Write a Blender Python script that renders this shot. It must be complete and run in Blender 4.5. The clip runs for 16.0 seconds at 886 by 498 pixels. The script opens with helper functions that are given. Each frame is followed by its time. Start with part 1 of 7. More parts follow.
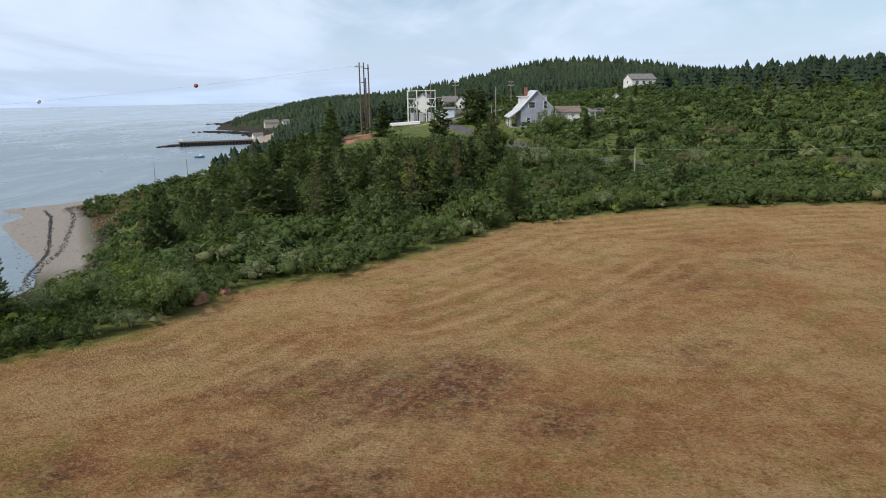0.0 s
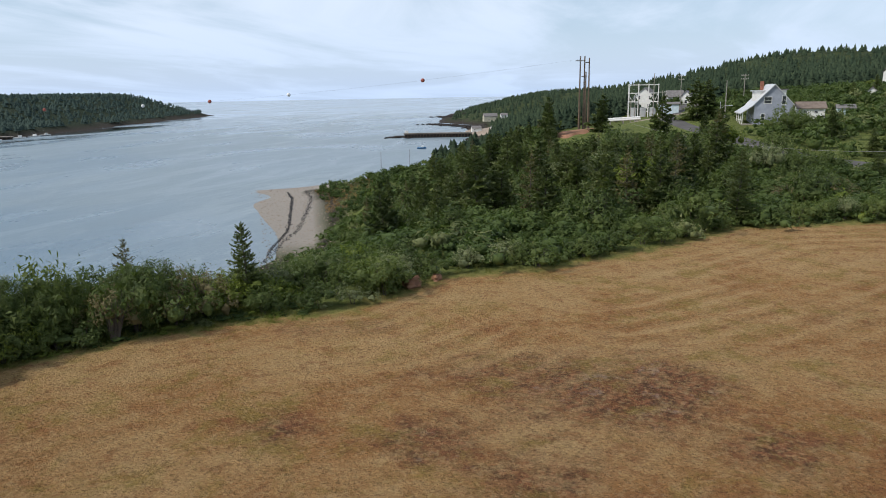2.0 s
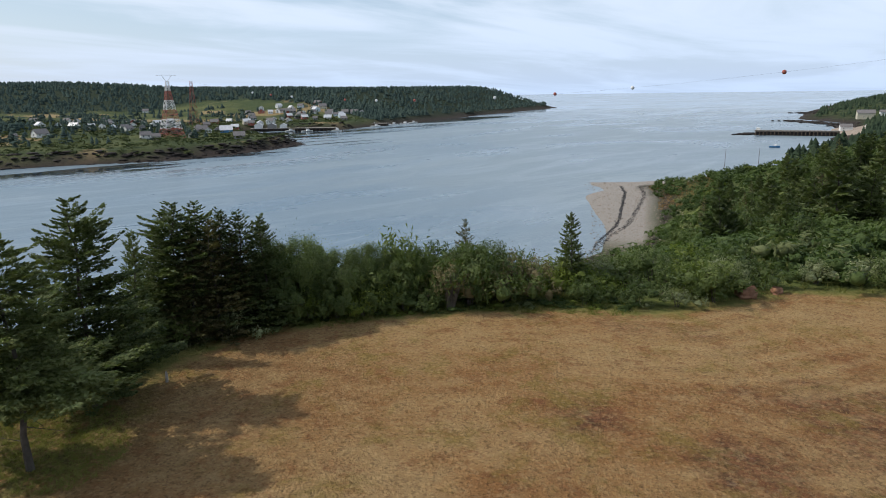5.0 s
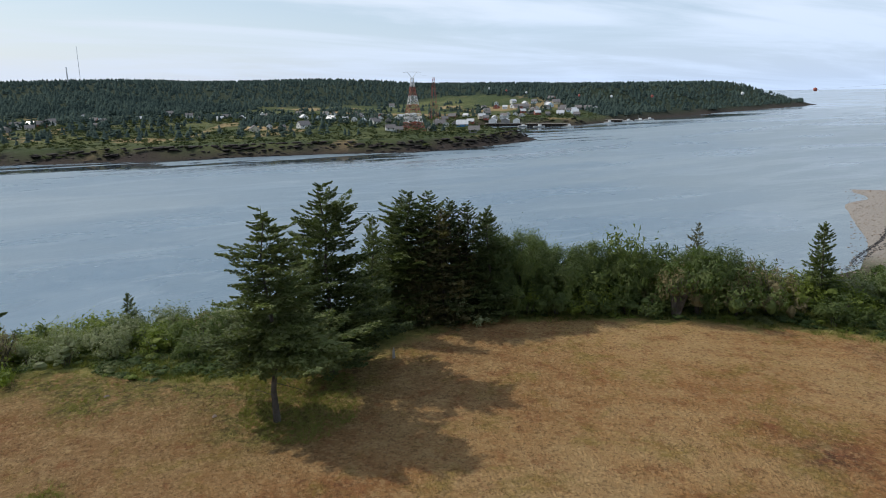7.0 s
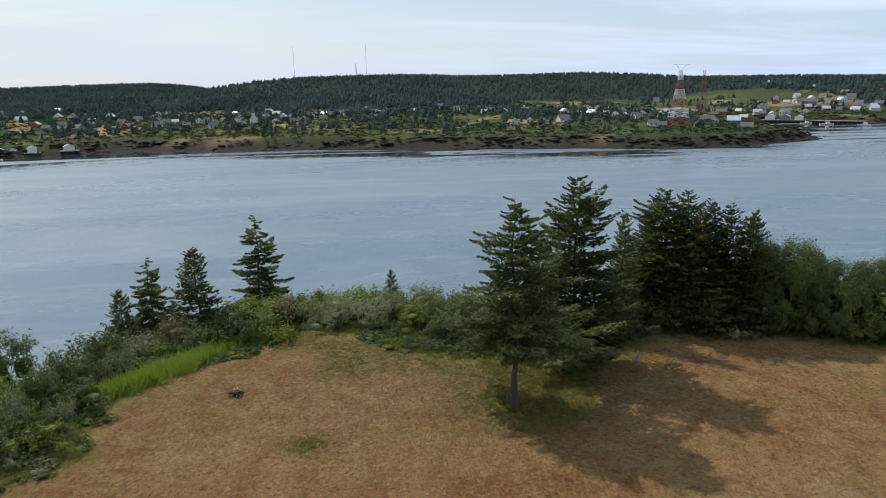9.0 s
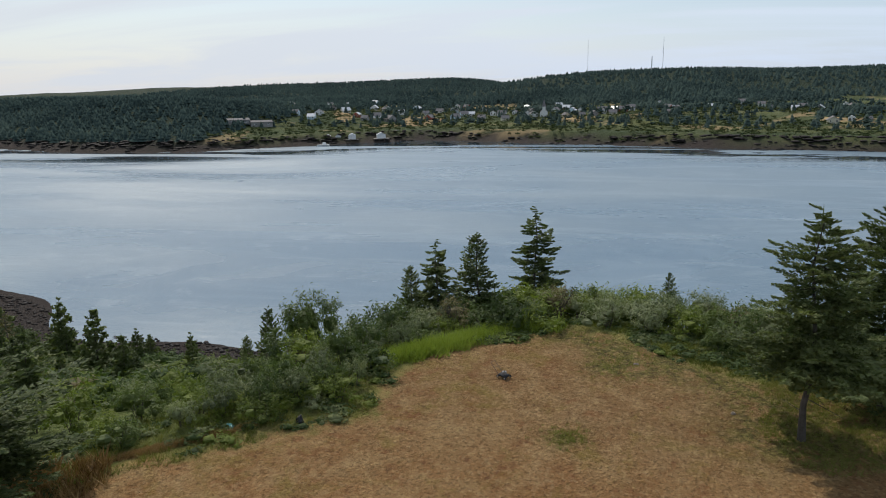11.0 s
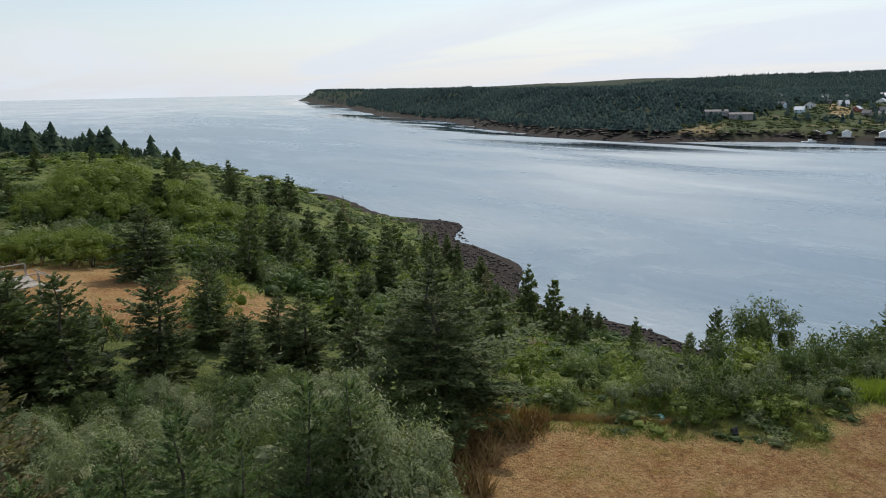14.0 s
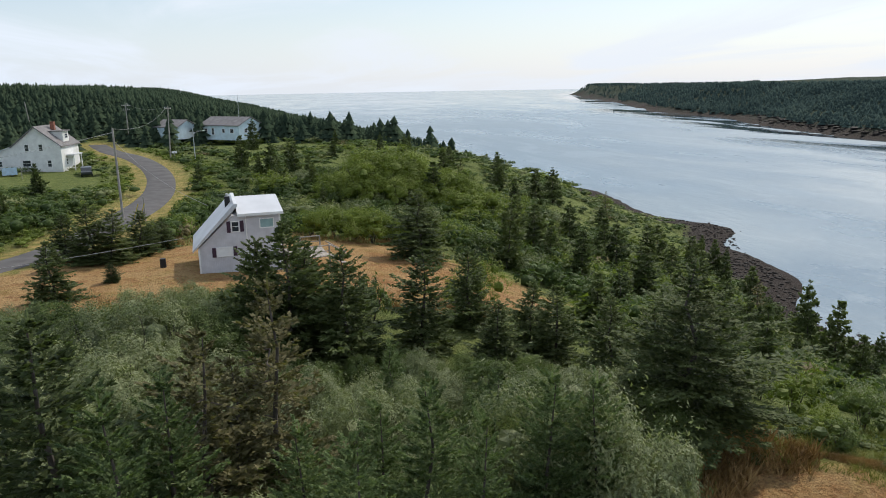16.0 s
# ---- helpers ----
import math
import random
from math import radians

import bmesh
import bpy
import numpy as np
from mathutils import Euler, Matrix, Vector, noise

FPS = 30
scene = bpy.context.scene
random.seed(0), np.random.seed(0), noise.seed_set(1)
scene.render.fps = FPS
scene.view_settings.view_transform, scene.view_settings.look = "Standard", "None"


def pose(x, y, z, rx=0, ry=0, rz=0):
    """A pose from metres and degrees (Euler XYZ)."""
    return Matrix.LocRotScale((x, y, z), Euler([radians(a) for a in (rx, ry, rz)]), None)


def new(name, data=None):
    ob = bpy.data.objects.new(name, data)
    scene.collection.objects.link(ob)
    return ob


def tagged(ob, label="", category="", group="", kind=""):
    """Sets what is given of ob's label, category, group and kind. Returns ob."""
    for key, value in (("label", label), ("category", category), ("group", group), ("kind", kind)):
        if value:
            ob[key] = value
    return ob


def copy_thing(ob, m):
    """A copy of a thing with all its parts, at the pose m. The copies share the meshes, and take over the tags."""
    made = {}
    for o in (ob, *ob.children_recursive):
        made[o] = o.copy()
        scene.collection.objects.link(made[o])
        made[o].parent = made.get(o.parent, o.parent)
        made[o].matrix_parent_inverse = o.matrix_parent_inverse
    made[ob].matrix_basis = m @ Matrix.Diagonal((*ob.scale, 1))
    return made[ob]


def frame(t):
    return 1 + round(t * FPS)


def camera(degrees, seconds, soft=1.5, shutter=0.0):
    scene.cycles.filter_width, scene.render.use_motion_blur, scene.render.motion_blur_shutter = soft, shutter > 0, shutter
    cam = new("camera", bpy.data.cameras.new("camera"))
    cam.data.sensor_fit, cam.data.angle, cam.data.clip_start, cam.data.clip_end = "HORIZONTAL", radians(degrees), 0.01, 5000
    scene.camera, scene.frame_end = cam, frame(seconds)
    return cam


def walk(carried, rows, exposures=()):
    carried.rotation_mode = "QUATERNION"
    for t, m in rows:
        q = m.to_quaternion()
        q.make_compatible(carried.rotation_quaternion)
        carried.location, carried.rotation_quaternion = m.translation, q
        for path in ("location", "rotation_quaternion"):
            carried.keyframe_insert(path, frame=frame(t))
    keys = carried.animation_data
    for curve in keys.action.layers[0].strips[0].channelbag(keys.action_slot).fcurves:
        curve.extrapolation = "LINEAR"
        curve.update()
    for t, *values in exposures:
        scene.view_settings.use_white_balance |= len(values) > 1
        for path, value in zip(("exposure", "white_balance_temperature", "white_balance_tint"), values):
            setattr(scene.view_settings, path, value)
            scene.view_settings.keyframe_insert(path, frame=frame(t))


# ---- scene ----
# ---- camera: it hovers in one place and turns to its left ----
EYE = 40.0
cam = camera(64.27, 16.0, 1.0)
TURNS = [
    (0.0, 0.00, -12.43, -1.03), (0.5, 4.42, -12.46, -1.03), (1.0, 8.77, -12.49, -1.00), (1.5, 12.99, -12.53, -1.00),
    (2.0, 17.23, -12.58, -0.98), (2.5, 21.59, -12.63, -0.98), (3.0, 26.01, -12.65, -0.96), (3.5, 30.50, -12.68, -0.91),
    (4.0, 34.98, -12.71, -0.89), (6.5, 57.69, -12.72, -0.90), (7.0, 62.41, -12.76, -0.96), (7.5, 67.34, -12.79, -0.98),
    (8.0, 72.47, -12.83, -1.01), (8.5, 77.70, -12.87, -1.03), (9.0, 82.99, -12.90, -1.04), (11.5, 111.73, -12.95, -1.08),
    (12.0, 117.67, -12.96, -1.07), (12.5, 123.66, -12.98, -1.06), (13.0, 129.81, -12.98, -1.05), (13.5, 136.19, -12.98, -1.04),
    (14.0, 142.59, -12.99, -1.03), (14.5, 148.56, -13.00, -1.02), (15.0, 154.74, -13.01, -1.00), (15.5, 160.31, -13.03, -1.00),
    (16.0, 163.88, -13.07, -0.98)]
walk(cam, [(t, pose(0, 0, EYE) @ pose(0, 0, 0, 0, 0, yaw) @ pose(0, 0, 0, 90 + pitch) @ pose(0, 0, 0, 0, 0, roll)) for t, yaw, pitch, roll in TURNS],
     [(0, 0.0), (9, 0.0), (12, -0.14), (14, 0.05), (16, 0.2)])

# ---- sky and sun ----
SUN_AZ, SUN_EL = 126.0, 45.0
world = bpy.data.worlds.new("world")
scene.world = world
world.use_nodes = True


def node(tree, kind, **kw):
    n = tree.nodes.new(kind)
    for k, v in kw.items():
        n.inputs[k].default_value = v
    return n


def build_sky():
    t = world.node_tree
    t.nodes.clear()
    sky = t.nodes.new("ShaderNodeTexSky")
    sky.sky_type, sky.sun_disc = "NISHITA", False
    sky.sun_elevation, sky.sun_rotation = radians(SUN_EL), radians(-SUN_AZ)
    sky.air_density, sky.dust_density, sky.ozone_density = 1.1, 0.8, 2.0
    geo = t.nodes.new("ShaderNodeTexCoord")
    sep = t.nodes.new("ShaderNodeSeparateXYZ")
    t.links.new(geo.outputs["Generated"], sep.inputs[0])
    # thin high cloud, drawn out near the horizon by looking along it
    lift = node(t, "ShaderNodeMath")
    lift.operation = "ADD"
    t.links.new(sep.outputs["Z"], lift.inputs[0])
    lift.inputs[1].default_value = 0.09
    div = t.nodes.new("ShaderNodeVectorMath")
    div.operation = "DIVIDE"
    cmb = t.nodes.new("ShaderNodeCombineXYZ")
    for i in range(3):
        t.links.new(lift.outputs[0], cmb.inputs[i])
    t.links.new(geo.outputs["Generated"], div.inputs[0])
    t.links.new(cmb.outputs[0], div.inputs[1])
    mp = t.nodes.new("ShaderNodeMapping")
    mp.inputs["Rotation"].default_value = (0, 0, 0.5)
    mp.inputs["Scale"].default_value = (0.42, 0.2, 0.0)
    t.links.new(div.outputs[0], mp.inputs[0])
    n1 = node(t, "ShaderNodeTexNoise", Scale=1.3, Detail=7.0, Roughness=0.55, Distortion=0.6)
    t.links.new(mp.outputs[0], n1.inputs["Vector"])
    rmp = t.nodes.new("ShaderNodeMapRange")
    rmp.interpolation_type = "SMOOTHSTEP"
    for k, val in ((1, 0.42), (2, 0.64), (3, 0.0), (4, 0.85)):
        rmp.inputs[k].default_value = val
    t.links.new(n1.outputs[0], rmp.inputs[0])
    # the veil closes overhead
    veil = t.nodes.new("ShaderNodeMapRange")
    for k, val in ((1, 0.12), (2, 0.55), (3, 0.0), (4, 0.5)):
        veil.inputs[k].default_value = val
    t.links.new(sep.outputs["Z"], veil.inputs[0])
    part_cover = node(t, "ShaderNodeMath")
    part_cover.operation = "MAXIMUM"
    t.links.new(rmp.outputs[0], part_cover.inputs[0])
    t.links.new(veil.outputs[0], part_cover.inputs[1])
    mix = t.nodes.new("ShaderNodeMixRGB")
    t.links.new(part_cover.outputs[0], mix.inputs[0])
    t.links.new(sky.outputs[0], mix.inputs[1])
    # towards the sun the haze turns whiter
    near = node(t, "ShaderNodeVectorMath")
    near.operation = "DOT_PRODUCT"
    t.links.new(geo.outputs["Generated"], near.inputs[0])
    near.inputs[1].default_value = (-math.sin(radians(SUN_AZ + 25)), math.cos(radians(SUN_AZ + 25)), 0.0)
    warm = t.nodes.new("ShaderNodeMapRange")
    for k, val in ((1, -0.1), (2, 0.95), (3, 0.0), (4, 1.0)):
        warm.inputs[k].default_value = val
    t.links.new(near.outputs["Value"], warm.inputs[0])
    tones = []
    for cool, white in (((8.5, 9.2, 10.1, 1), (7.1, 7.5, 8.1, 1)), ((5.5, 7.1, 9.8, 1), (6.6, 7.1, 7.9, 1))):
        c = t.nodes.new("ShaderNodeMixRGB")
        t.links.new(warm.outputs[0], c.inputs[0])
        c.inputs[1].default_value, c.inputs[2].default_value = cool, white
        tones.append(c)
    t.links.new(tones[0].outputs[0], mix.inputs[2])
    # sea haze low over the horizon
    hz = t.nodes.new("ShaderNodeMapRange")
    for k, val in ((1, -0.02), (2, 0.22), (3, 0.9), (4, 0.0)):
        hz.inputs[k].default_value = val
    t.links.new(sep.outputs["Z"], hz.inputs[0])
    mix2 = t.nodes.new("ShaderNodeMixRGB")
    t.links.new(hz.outputs[0], mix2.inputs[0])
    t.links.new(mix.outputs[0], mix2.inputs[1])
    t.links.new(tones[1].outputs[0], mix2.inputs[2])
    bg = node(t, "ShaderNodeBackground", Strength=0.108)
    t.links.new(mix2.outputs[0], bg.inputs[0])
    out = t.nodes.new("ShaderNodeOutputWorld")
    t.links.new(bg.outputs[0], out.inputs[0])


build_sky()
sun = new("sun", bpy.data.lights.new("sun", "SUN"))
sun.data.energy, sun.data.angle, sun.data.color = 3.1, radians(1.2), (1.0, 0.93, 0.82)
sun.matrix_world = pose(0, 0, 90, 90 - SUN_EL, 0, 180 + SUN_AZ)
RNG = np.random.default_rng(7)


# ---- helpers for meshes ----
def mesh_np(name, verts, faces, mats=(), index=None, smooth=False, attrs=None):
    """A mesh from arrays: faces is (n, 3) or (n, 4), or a list of such arrays."""
    blocks = faces if isinstance(faces, list) else [faces]
    me = bpy.data.meshes.new(name)
    me.vertices.add(len(verts))
    me.vertices.foreach_set("co", np.asarray(verts, np.float32).ravel())
    loops = np.concatenate([np.asarray(b, np.int32).ravel() for b in blocks])
    sizes = np.concatenate([np.full(len(b), b.shape[1], np.int32) for b in blocks])
    me.loops.add(len(loops))
    me.loops.foreach_set("vertex_index", loops)
    me.polygons.add(len(sizes))
    me.polygons.foreach_set("loop_start", np.concatenate([[0], np.cumsum(sizes)[:-1]]).astype(np.int32))
    me.update(calc_edges=True)
    me.polygons.foreach_set("use_smooth", np.full(len(sizes), smooth))
    for m in mats:
        me.materials.append(m)
    if index is not None:
        me.polygons.foreach_set("material_index", np.asarray(index, np.int32))
    for key, val in (attrs or {}).items():
        me.attributes.new(key, "FLOAT", "POINT").data.foreach_set("value", np.asarray(val, np.float32))
    me.validate()
    return me


def part(name, bm, material, parent, label=""):
    """Links a bmesh, or a ready mesh, as one mesh object under a thing or a part."""
    if isinstance(bm, bmesh.types.BMesh):
        me = bpy.data.meshes.new(name)
        bm.to_mesh(me)
        bm.free()
    else:
        me = bm
    if material is not None and not me.materials:
        me.materials.append(material)
    ob = new(name, me)
    ob.parent = parent
    return tagged(ob, label)


def thing(name, label, category, group="", kind="", at=None):
    ob = tagged(new(name), label, category, group, kind)
    if at is not None:
        ob.matrix_world = at
    return ob


def box(bm, x0, y0, z0, x1, y1, z1, bevel=0.0):
    """Adds a box, with its edges rounded, to bm."""
    made = bmesh.ops.create_cube(bm, size=1, matrix=Matrix.Translation(((x0 + x1) / 2, (y0 + y1) / 2, (z0 + z1) / 2)) @ Matrix.Diagonal((x1 - x0, y1 - y0, z1 - z0, 1)))
    if bevel:
        es = list({e for v in made["verts"] for e in v.link_edges})
        bmesh.ops.bevel(bm, geom=es, offset=bevel, segments=1, affect="EDGES")
    return bm


def boxed(*dims, bevel=0.0):
    return box(bmesh.new(), *dims, bevel=bevel)


def beam(bm, a, b, r0, r1=None, sides=6):
    """A tapered round bar from a to b."""
    a, b = Vector(a), Vector(b)
    turn = (b - a).to_track_quat("Z", "Y").to_matrix().to_4x4()
    bmesh.ops.create_cone(bm, cap_ends=True, segments=sides, radius1=r0, radius2=r0 if r1 is None else r1, depth=(b - a).length,
                          matrix=Matrix.Translation((a + b) / 2) @ turn)
    return bm


def prism(bm, profile, y0, y1):
    """Stretches a flat outline in x and z from y0 to y1."""
    f = [bm.verts.new((x, y0, z)) for x, z in profile]
    g = [bm.verts.new((x, y1, z)) for x, z in profile]
    bm.faces.new(f)
    bm.faces.new(g[::-1])
    for i in range(len(f)):
        j = (i + 1) % len(f)
        bm.faces.new((f[j], f[i], g[i], g[j]))
    bmesh.ops.recalc_face_normals(bm, faces=bm.faces)
    return bm


# ---- materials ----
def material(name, rough=0.8, spec=0.3, metal=0.0):
    m = bpy.data.materials.new(name)
    m.use_nodes = True
    b = m.node_tree.nodes["Principled BSDF"]
    b.inputs["Roughness"].default_value = rough
    b.inputs["Metallic"].default_value = metal
    b.inputs["Specular IOR Level"].default_value = spec
    return m, m.node_tree, b


def noise_of(t, scale, detail=4.0, rough=0.55, vector=None, distort=0.0):
    n = node(t, "ShaderNodeTexNoise", Scale=scale, Detail=detail, Roughness=rough, Distortion=distort)
    if vector is not None:
        t.links.new(vector, n.inputs["Vector"])
    return n.outputs[0]


def where(t):
    return t.nodes.new("ShaderNodeNewGeometry").outputs["Position"]


def ramp(t, value, stops):
    r = t.nodes.new("ShaderNodeValToRGB")
    while len(r.color_ramp.elements) < len(stops):
        r.color_ramp.elements.new(0.5)
    for e, (p, c) in zip(r.color_ramp.elements, stops):
        e.position, e.color = p, (*c, 1)
    t.links.new(value, r.inputs[0])
    return r.outputs[0]


def mixed(t, fac, a, b, mode="MIX"):
    m = t.nodes.new("ShaderNodeMixRGB")
    m.blend_type = mode
    for i, val in enumerate((fac, a, b)):
        if isinstance(val, bpy.types.NodeSocket):
            t.links.new(val, m.inputs[i])
        elif i == 0:
            m.inputs[0].default_value = val
        else:
            m.inputs[i].default_value = (*val, 1)
    return m.outputs[0]


def spread(t, value, lo, hi, a=0.0, b=1.0):
    r = t.nodes.new("ShaderNodeMapRange")
    for k, val in ((1, lo), (2, hi), (3, a), (4, b)):
        r.inputs[k].default_value = val
    t.links.new(value, r.inputs[0])
    return r.outputs[0]


def math2(t, op, a, b):
    m = t.nodes.new("ShaderNodeMath")
    m.operation = op
    for i, val in enumerate((a, b)):
        if isinstance(val, bpy.types.NodeSocket):
            t.links.new(val, m.inputs[i])
        else:
            m.inputs[i].default_value = val
    return m.outputs[0]


def bumped(t, b, height, strength=0.5, distance=0.1):
    n = node(t, "ShaderNodeBump", Strength=strength, Distance=distance)
    t.links.new(height, n.inputs["Height"])
    t.links.new(n.outputs[0], b.inputs["Normal"])


def attribute(t, name):
    a = t.nodes.new("ShaderNodeAttribute")
    a.attribute_name = name
    return a.outputs["Fac"]


def plain(name, colour, rough=0.7, spec=0.3, metal=0.0, vary=0.12, scale=3.0, bump=0.0):
    """A surface with grain and stains at two scales."""
    m, t, b = material(name, rough, spec, metal)
    at = where(t)
    n1, n2 = noise_of(t, scale * 8, 3, vector=at), noise_of(t, scale * 0.6, 4, vector=at)
    dark, light = tuple(c * (1 - vary * 1.6) for c in colour), tuple(min(1, c * (1 + vary)) for c in colour)
    col = mixed(t, spread(t, n2, 0.3, 0.7), dark, light)
    col = mixed(t, math2(t, "MULTIPLY", n1, vary * 1.5), col, dark)
    t.links.new(col, b.inputs["Base Color"])
    if bump:
        bumped(t, b, n1, bump, 0.02)
    return m


def leafy(name, a, b2, c, trans=0.3, patch=0.15, grain=4.5, depth=0.9, sheen=0.15):
    """Leaves: three tones, from leaf to leaf, from plant to plant and in broad patches over the land, with clumps of
    their own size and the shade of the gaps between them put into the colour.
    """
    m, t, b = material(name, 0.6, sheen)
    geo = t.nodes.new("ShaderNodeNewGeometry")
    info = t.nodes.new("ShaderNodeObjectInfo")
    big = noise_of(t, patch, 3, vector=geo.outputs["Position"])
    fine = noise_of(t, grain, 4, 0.75, geo.outputs["Position"])
    pick = math2(t, "ADD", math2(t, "MULTIPLY", geo.outputs["Random Per Island"], 0.34), math2(t, "MULTIPLY", info.outputs["Random"], 0.22))
    pick = math2(t, "ADD", pick, math2(t, "MULTIPLY", spread(t, big, 0.34, 0.66), 0.34))
    pick = math2(t, "ADD", pick, math2(t, "MULTIPLY", math2(t, "SUBTRACT", fine, 0.42), depth))
    # the darkest stop paints the shade between clumps
    col = ramp(t, pick, [(0.05, tuple(v * 0.7 for v in a)), (0.2, a), (0.5, b2), (0.95, c)])
    t.links.new(col, b.inputs["Base Color"])
    bumped(t, b, fine, 0.6, 0.7 / grain)
    tr = t.nodes.new("ShaderNodeBsdfTranslucent")
    t.links.new(mixed(t, 1.0, col, (1.0, 1.15, 0.55), "MULTIPLY"), tr.inputs[0])
    mx = t.nodes.new("ShaderNodeMixShader")
    mx.inputs[0].default_value = trans
    t.links.new(b.outputs[0], mx.inputs[1])
    t.links.new(tr.outputs[0], mx.inputs[2])
    t.links.new(mx.outputs[0], t.nodes["Material Output"].inputs[0])
    return m


NEEDLES = leafy("spruce needles", (0.058, 0.079, 0.034), (0.110, 0.138, 0.054), (0.200, 0.228, 0.095), 0.32, 0.15, 7.0, 0.7)
NEEDLES_FRESH = leafy("fresh spruce needles", (0.062, 0.092, 0.038), (0.122, 0.170, 0.066), (0.250, 0.305, 0.135), 0.34, 0.15, 7.0, 0.7)
NEEDLES_OLD = leafy("thin old needles", (0.078, 0.076, 0.036), (0.135, 0.124, 0.058), (0.205, 0.180, 0.090), 0.3, 0.15, 7.0)
LEAVES = leafy("alder leaves", (0.050, 0.078, 0.022), (0.094, 0.130, 0.036), (0.168, 0.208, 0.058), 0.34, 0.15, 4.5, 0.6, 0.3)
LEAVES_BRIGHT = leafy("bright leaves", (0.092, 0.126, 0.022), (0.150, 0.192, 0.032), (0.228, 0.268, 0.054), 0.38, 0.15, 4.5, 0.6, 0.25)
LEAVES_GREY = leafy("grey green leaves", (0.100, 0.125, 0.056), (0.185, 0.214, 0.098), (0.350, 0.372, 0.200), 0.32, 0.15, 4.5, 0.6, 0.45)
LEAVES_DRY = leafy("browning twigs and leaves", (0.110, 0.096, 0.052), (0.180, 0.152, 0.078), (0.255, 0.215, 0.110), 0.25)
# haze over the passage is put into these lighter, bluer needles
HAZY_NEEDLES = leafy("hazy far spruce woods", (0.036, 0.056, 0.052), (0.056, 0.082, 0.072), (0.085, 0.112, 0.086), 0.0, 0.012, 0.5, 0.4, 0.0)
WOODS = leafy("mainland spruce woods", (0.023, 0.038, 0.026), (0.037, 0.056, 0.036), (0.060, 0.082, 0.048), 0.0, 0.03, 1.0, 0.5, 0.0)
THICKET = leafy("thicket leaves", (0.044, 0.072, 0.023), (0.080, 0.118, 0.036), (0.138, 0.182, 0.058), 0.3, 0.05, 2.6, 0.5)
THICKET_LIGHT = leafy("light thicket leaves", (0.090, 0.124, 0.026), (0.145, 0.186, 0.038), (0.215, 0.258, 0.058), 0.34, 0.05, 2.6, 0.5)
THICKET_GREY = leafy("grey thicket leaves", (0.100, 0.122, 0.050), (0.165, 0.188, 0.080), (0.260, 0.280, 0.128), 0.3, 0.05, 2.6, 0.5)
BARK = plain("bark", (0.11, 0.095, 0.08), 0.9, 0.2, vary=0.3, scale=4, bump=0.4)


# ---- the lie of the land ----
def polar(az, r):
    """The place in plan at an azimuth (degrees, turning left from north) and a distance from the hovering point."""
    return -r * np.sin(np.radians(az)), r * np.cos(np.radians(az))


def smooth(v, lo, hi):
    u = np.clip((np.asarray(v, float) - lo) / (hi - lo), 0, 1)
    return u * u * (3 - 2 * u)


def signed(poly, x, y):
    """Distance to the outline of a polygon, positive inside."""
    x, y = np.asarray(x, float), np.asarray(y, float)
    best, inside = np.full(x.shape, 1e18), np.zeros(x.shape, bool)
    for (ax, ay), (bx, by) in zip(poly, poly[1:] + poly[:1]):
        dx, dy = bx - ax, by - ay
        u = np.clip(((x - ax) * dx + (y - ay) * dy) / (dx * dx + dy * dy), 0, 1)
        best = np.minimum(best, (x - ax - u * dx) ** 2 + (y - ay - u * dy) ** 2)
        cross = (ay > y) != (by > y)
        inside ^= cross & (x < ax + (y - ay) * dx / (dy if abs(dy) > 1e-9 else 1e-9))
    return np.where(inside, 1, -1) * np.sqrt(best)


def along(line, x, y):
    """Distance to an open line."""
    best = np.full(np.shape(x), 1e18)
    for (ax, ay), (bx, by) in zip(line, line[1:]):
        dx, dy = bx - ax, by - ay
        u = np.clip(((x - ax) * dx + (y - ay) * dy) / (dx * dx + dy * dy), 0, 1)
        best = np.minimum(best, (x - ax - u * dx) ** 2 + (y - ay - u * dy) ** 2)
    return np.sqrt(best)


MAINLAND = [(-420, 1500), (-375, 1292), (-347, 1132), (-285, 905), (-215, 830), (-160, 590), (-132, 480), (-126, 400), (-130, 300), (-166, 262), (-140, 225), (-109, 178),
            (-94, 150), (-84, 110), (-82, 60), (-85, 10), (-89, -30), (-93, -57), (-94.5, -84), (-104, -110), (-115.5, -140), (-121.5, -149), (-127.5, -158), (-128.5, -165), (-125, -174), (-121, -185), (-128, -240),
            (-120, -330), (-132, -450), (-102, -850), (-62, -1600), (300, -4800), (4900, -4900), (4900, 4900), (-300, 4900), (-300, 2500)]
ISLAND = [(-877, 1257), (-743, 862), (-694, 700), (-649, 580), (-607, 470), (-690, 410), (-560, 345), (-466, 324), (-430, 249), (-424, 190), (-449, 145), (-474, 36),
          (-500, -75), (-531, -167), (-472, -235), (-419, -299), (-412, -400), (-444, -496), (-515, -649), (-564, -890), (-654, -1064), (-1152, -2298), (-1493, -2883),
          (-2300, -3000), (-2800, -200), (-2300, 1500), (-1150, 1380), (-960, 1290)]
FIELD = [(62, 86), (43, 87), (29, 86), (8, 80), (1, 70), (-9, 58.5), (-17, 54), (-19, 49), (-21, 44), (-28, 39.5), (-32, 34), (-36, 28), (-38.5, 23), (-39, 19.5), (-36, 14),
         (-37, 6), (-41, 1), (-44, -4), (-41, -8), (-36, -12), (-32, -12.5), (-28.5, -12.5), (-26.5, -15), (-24, -18), (-22, -21), (-18.5, -23), (-14.5, -20), (-11, -10), (10, -6), (60, 0)]
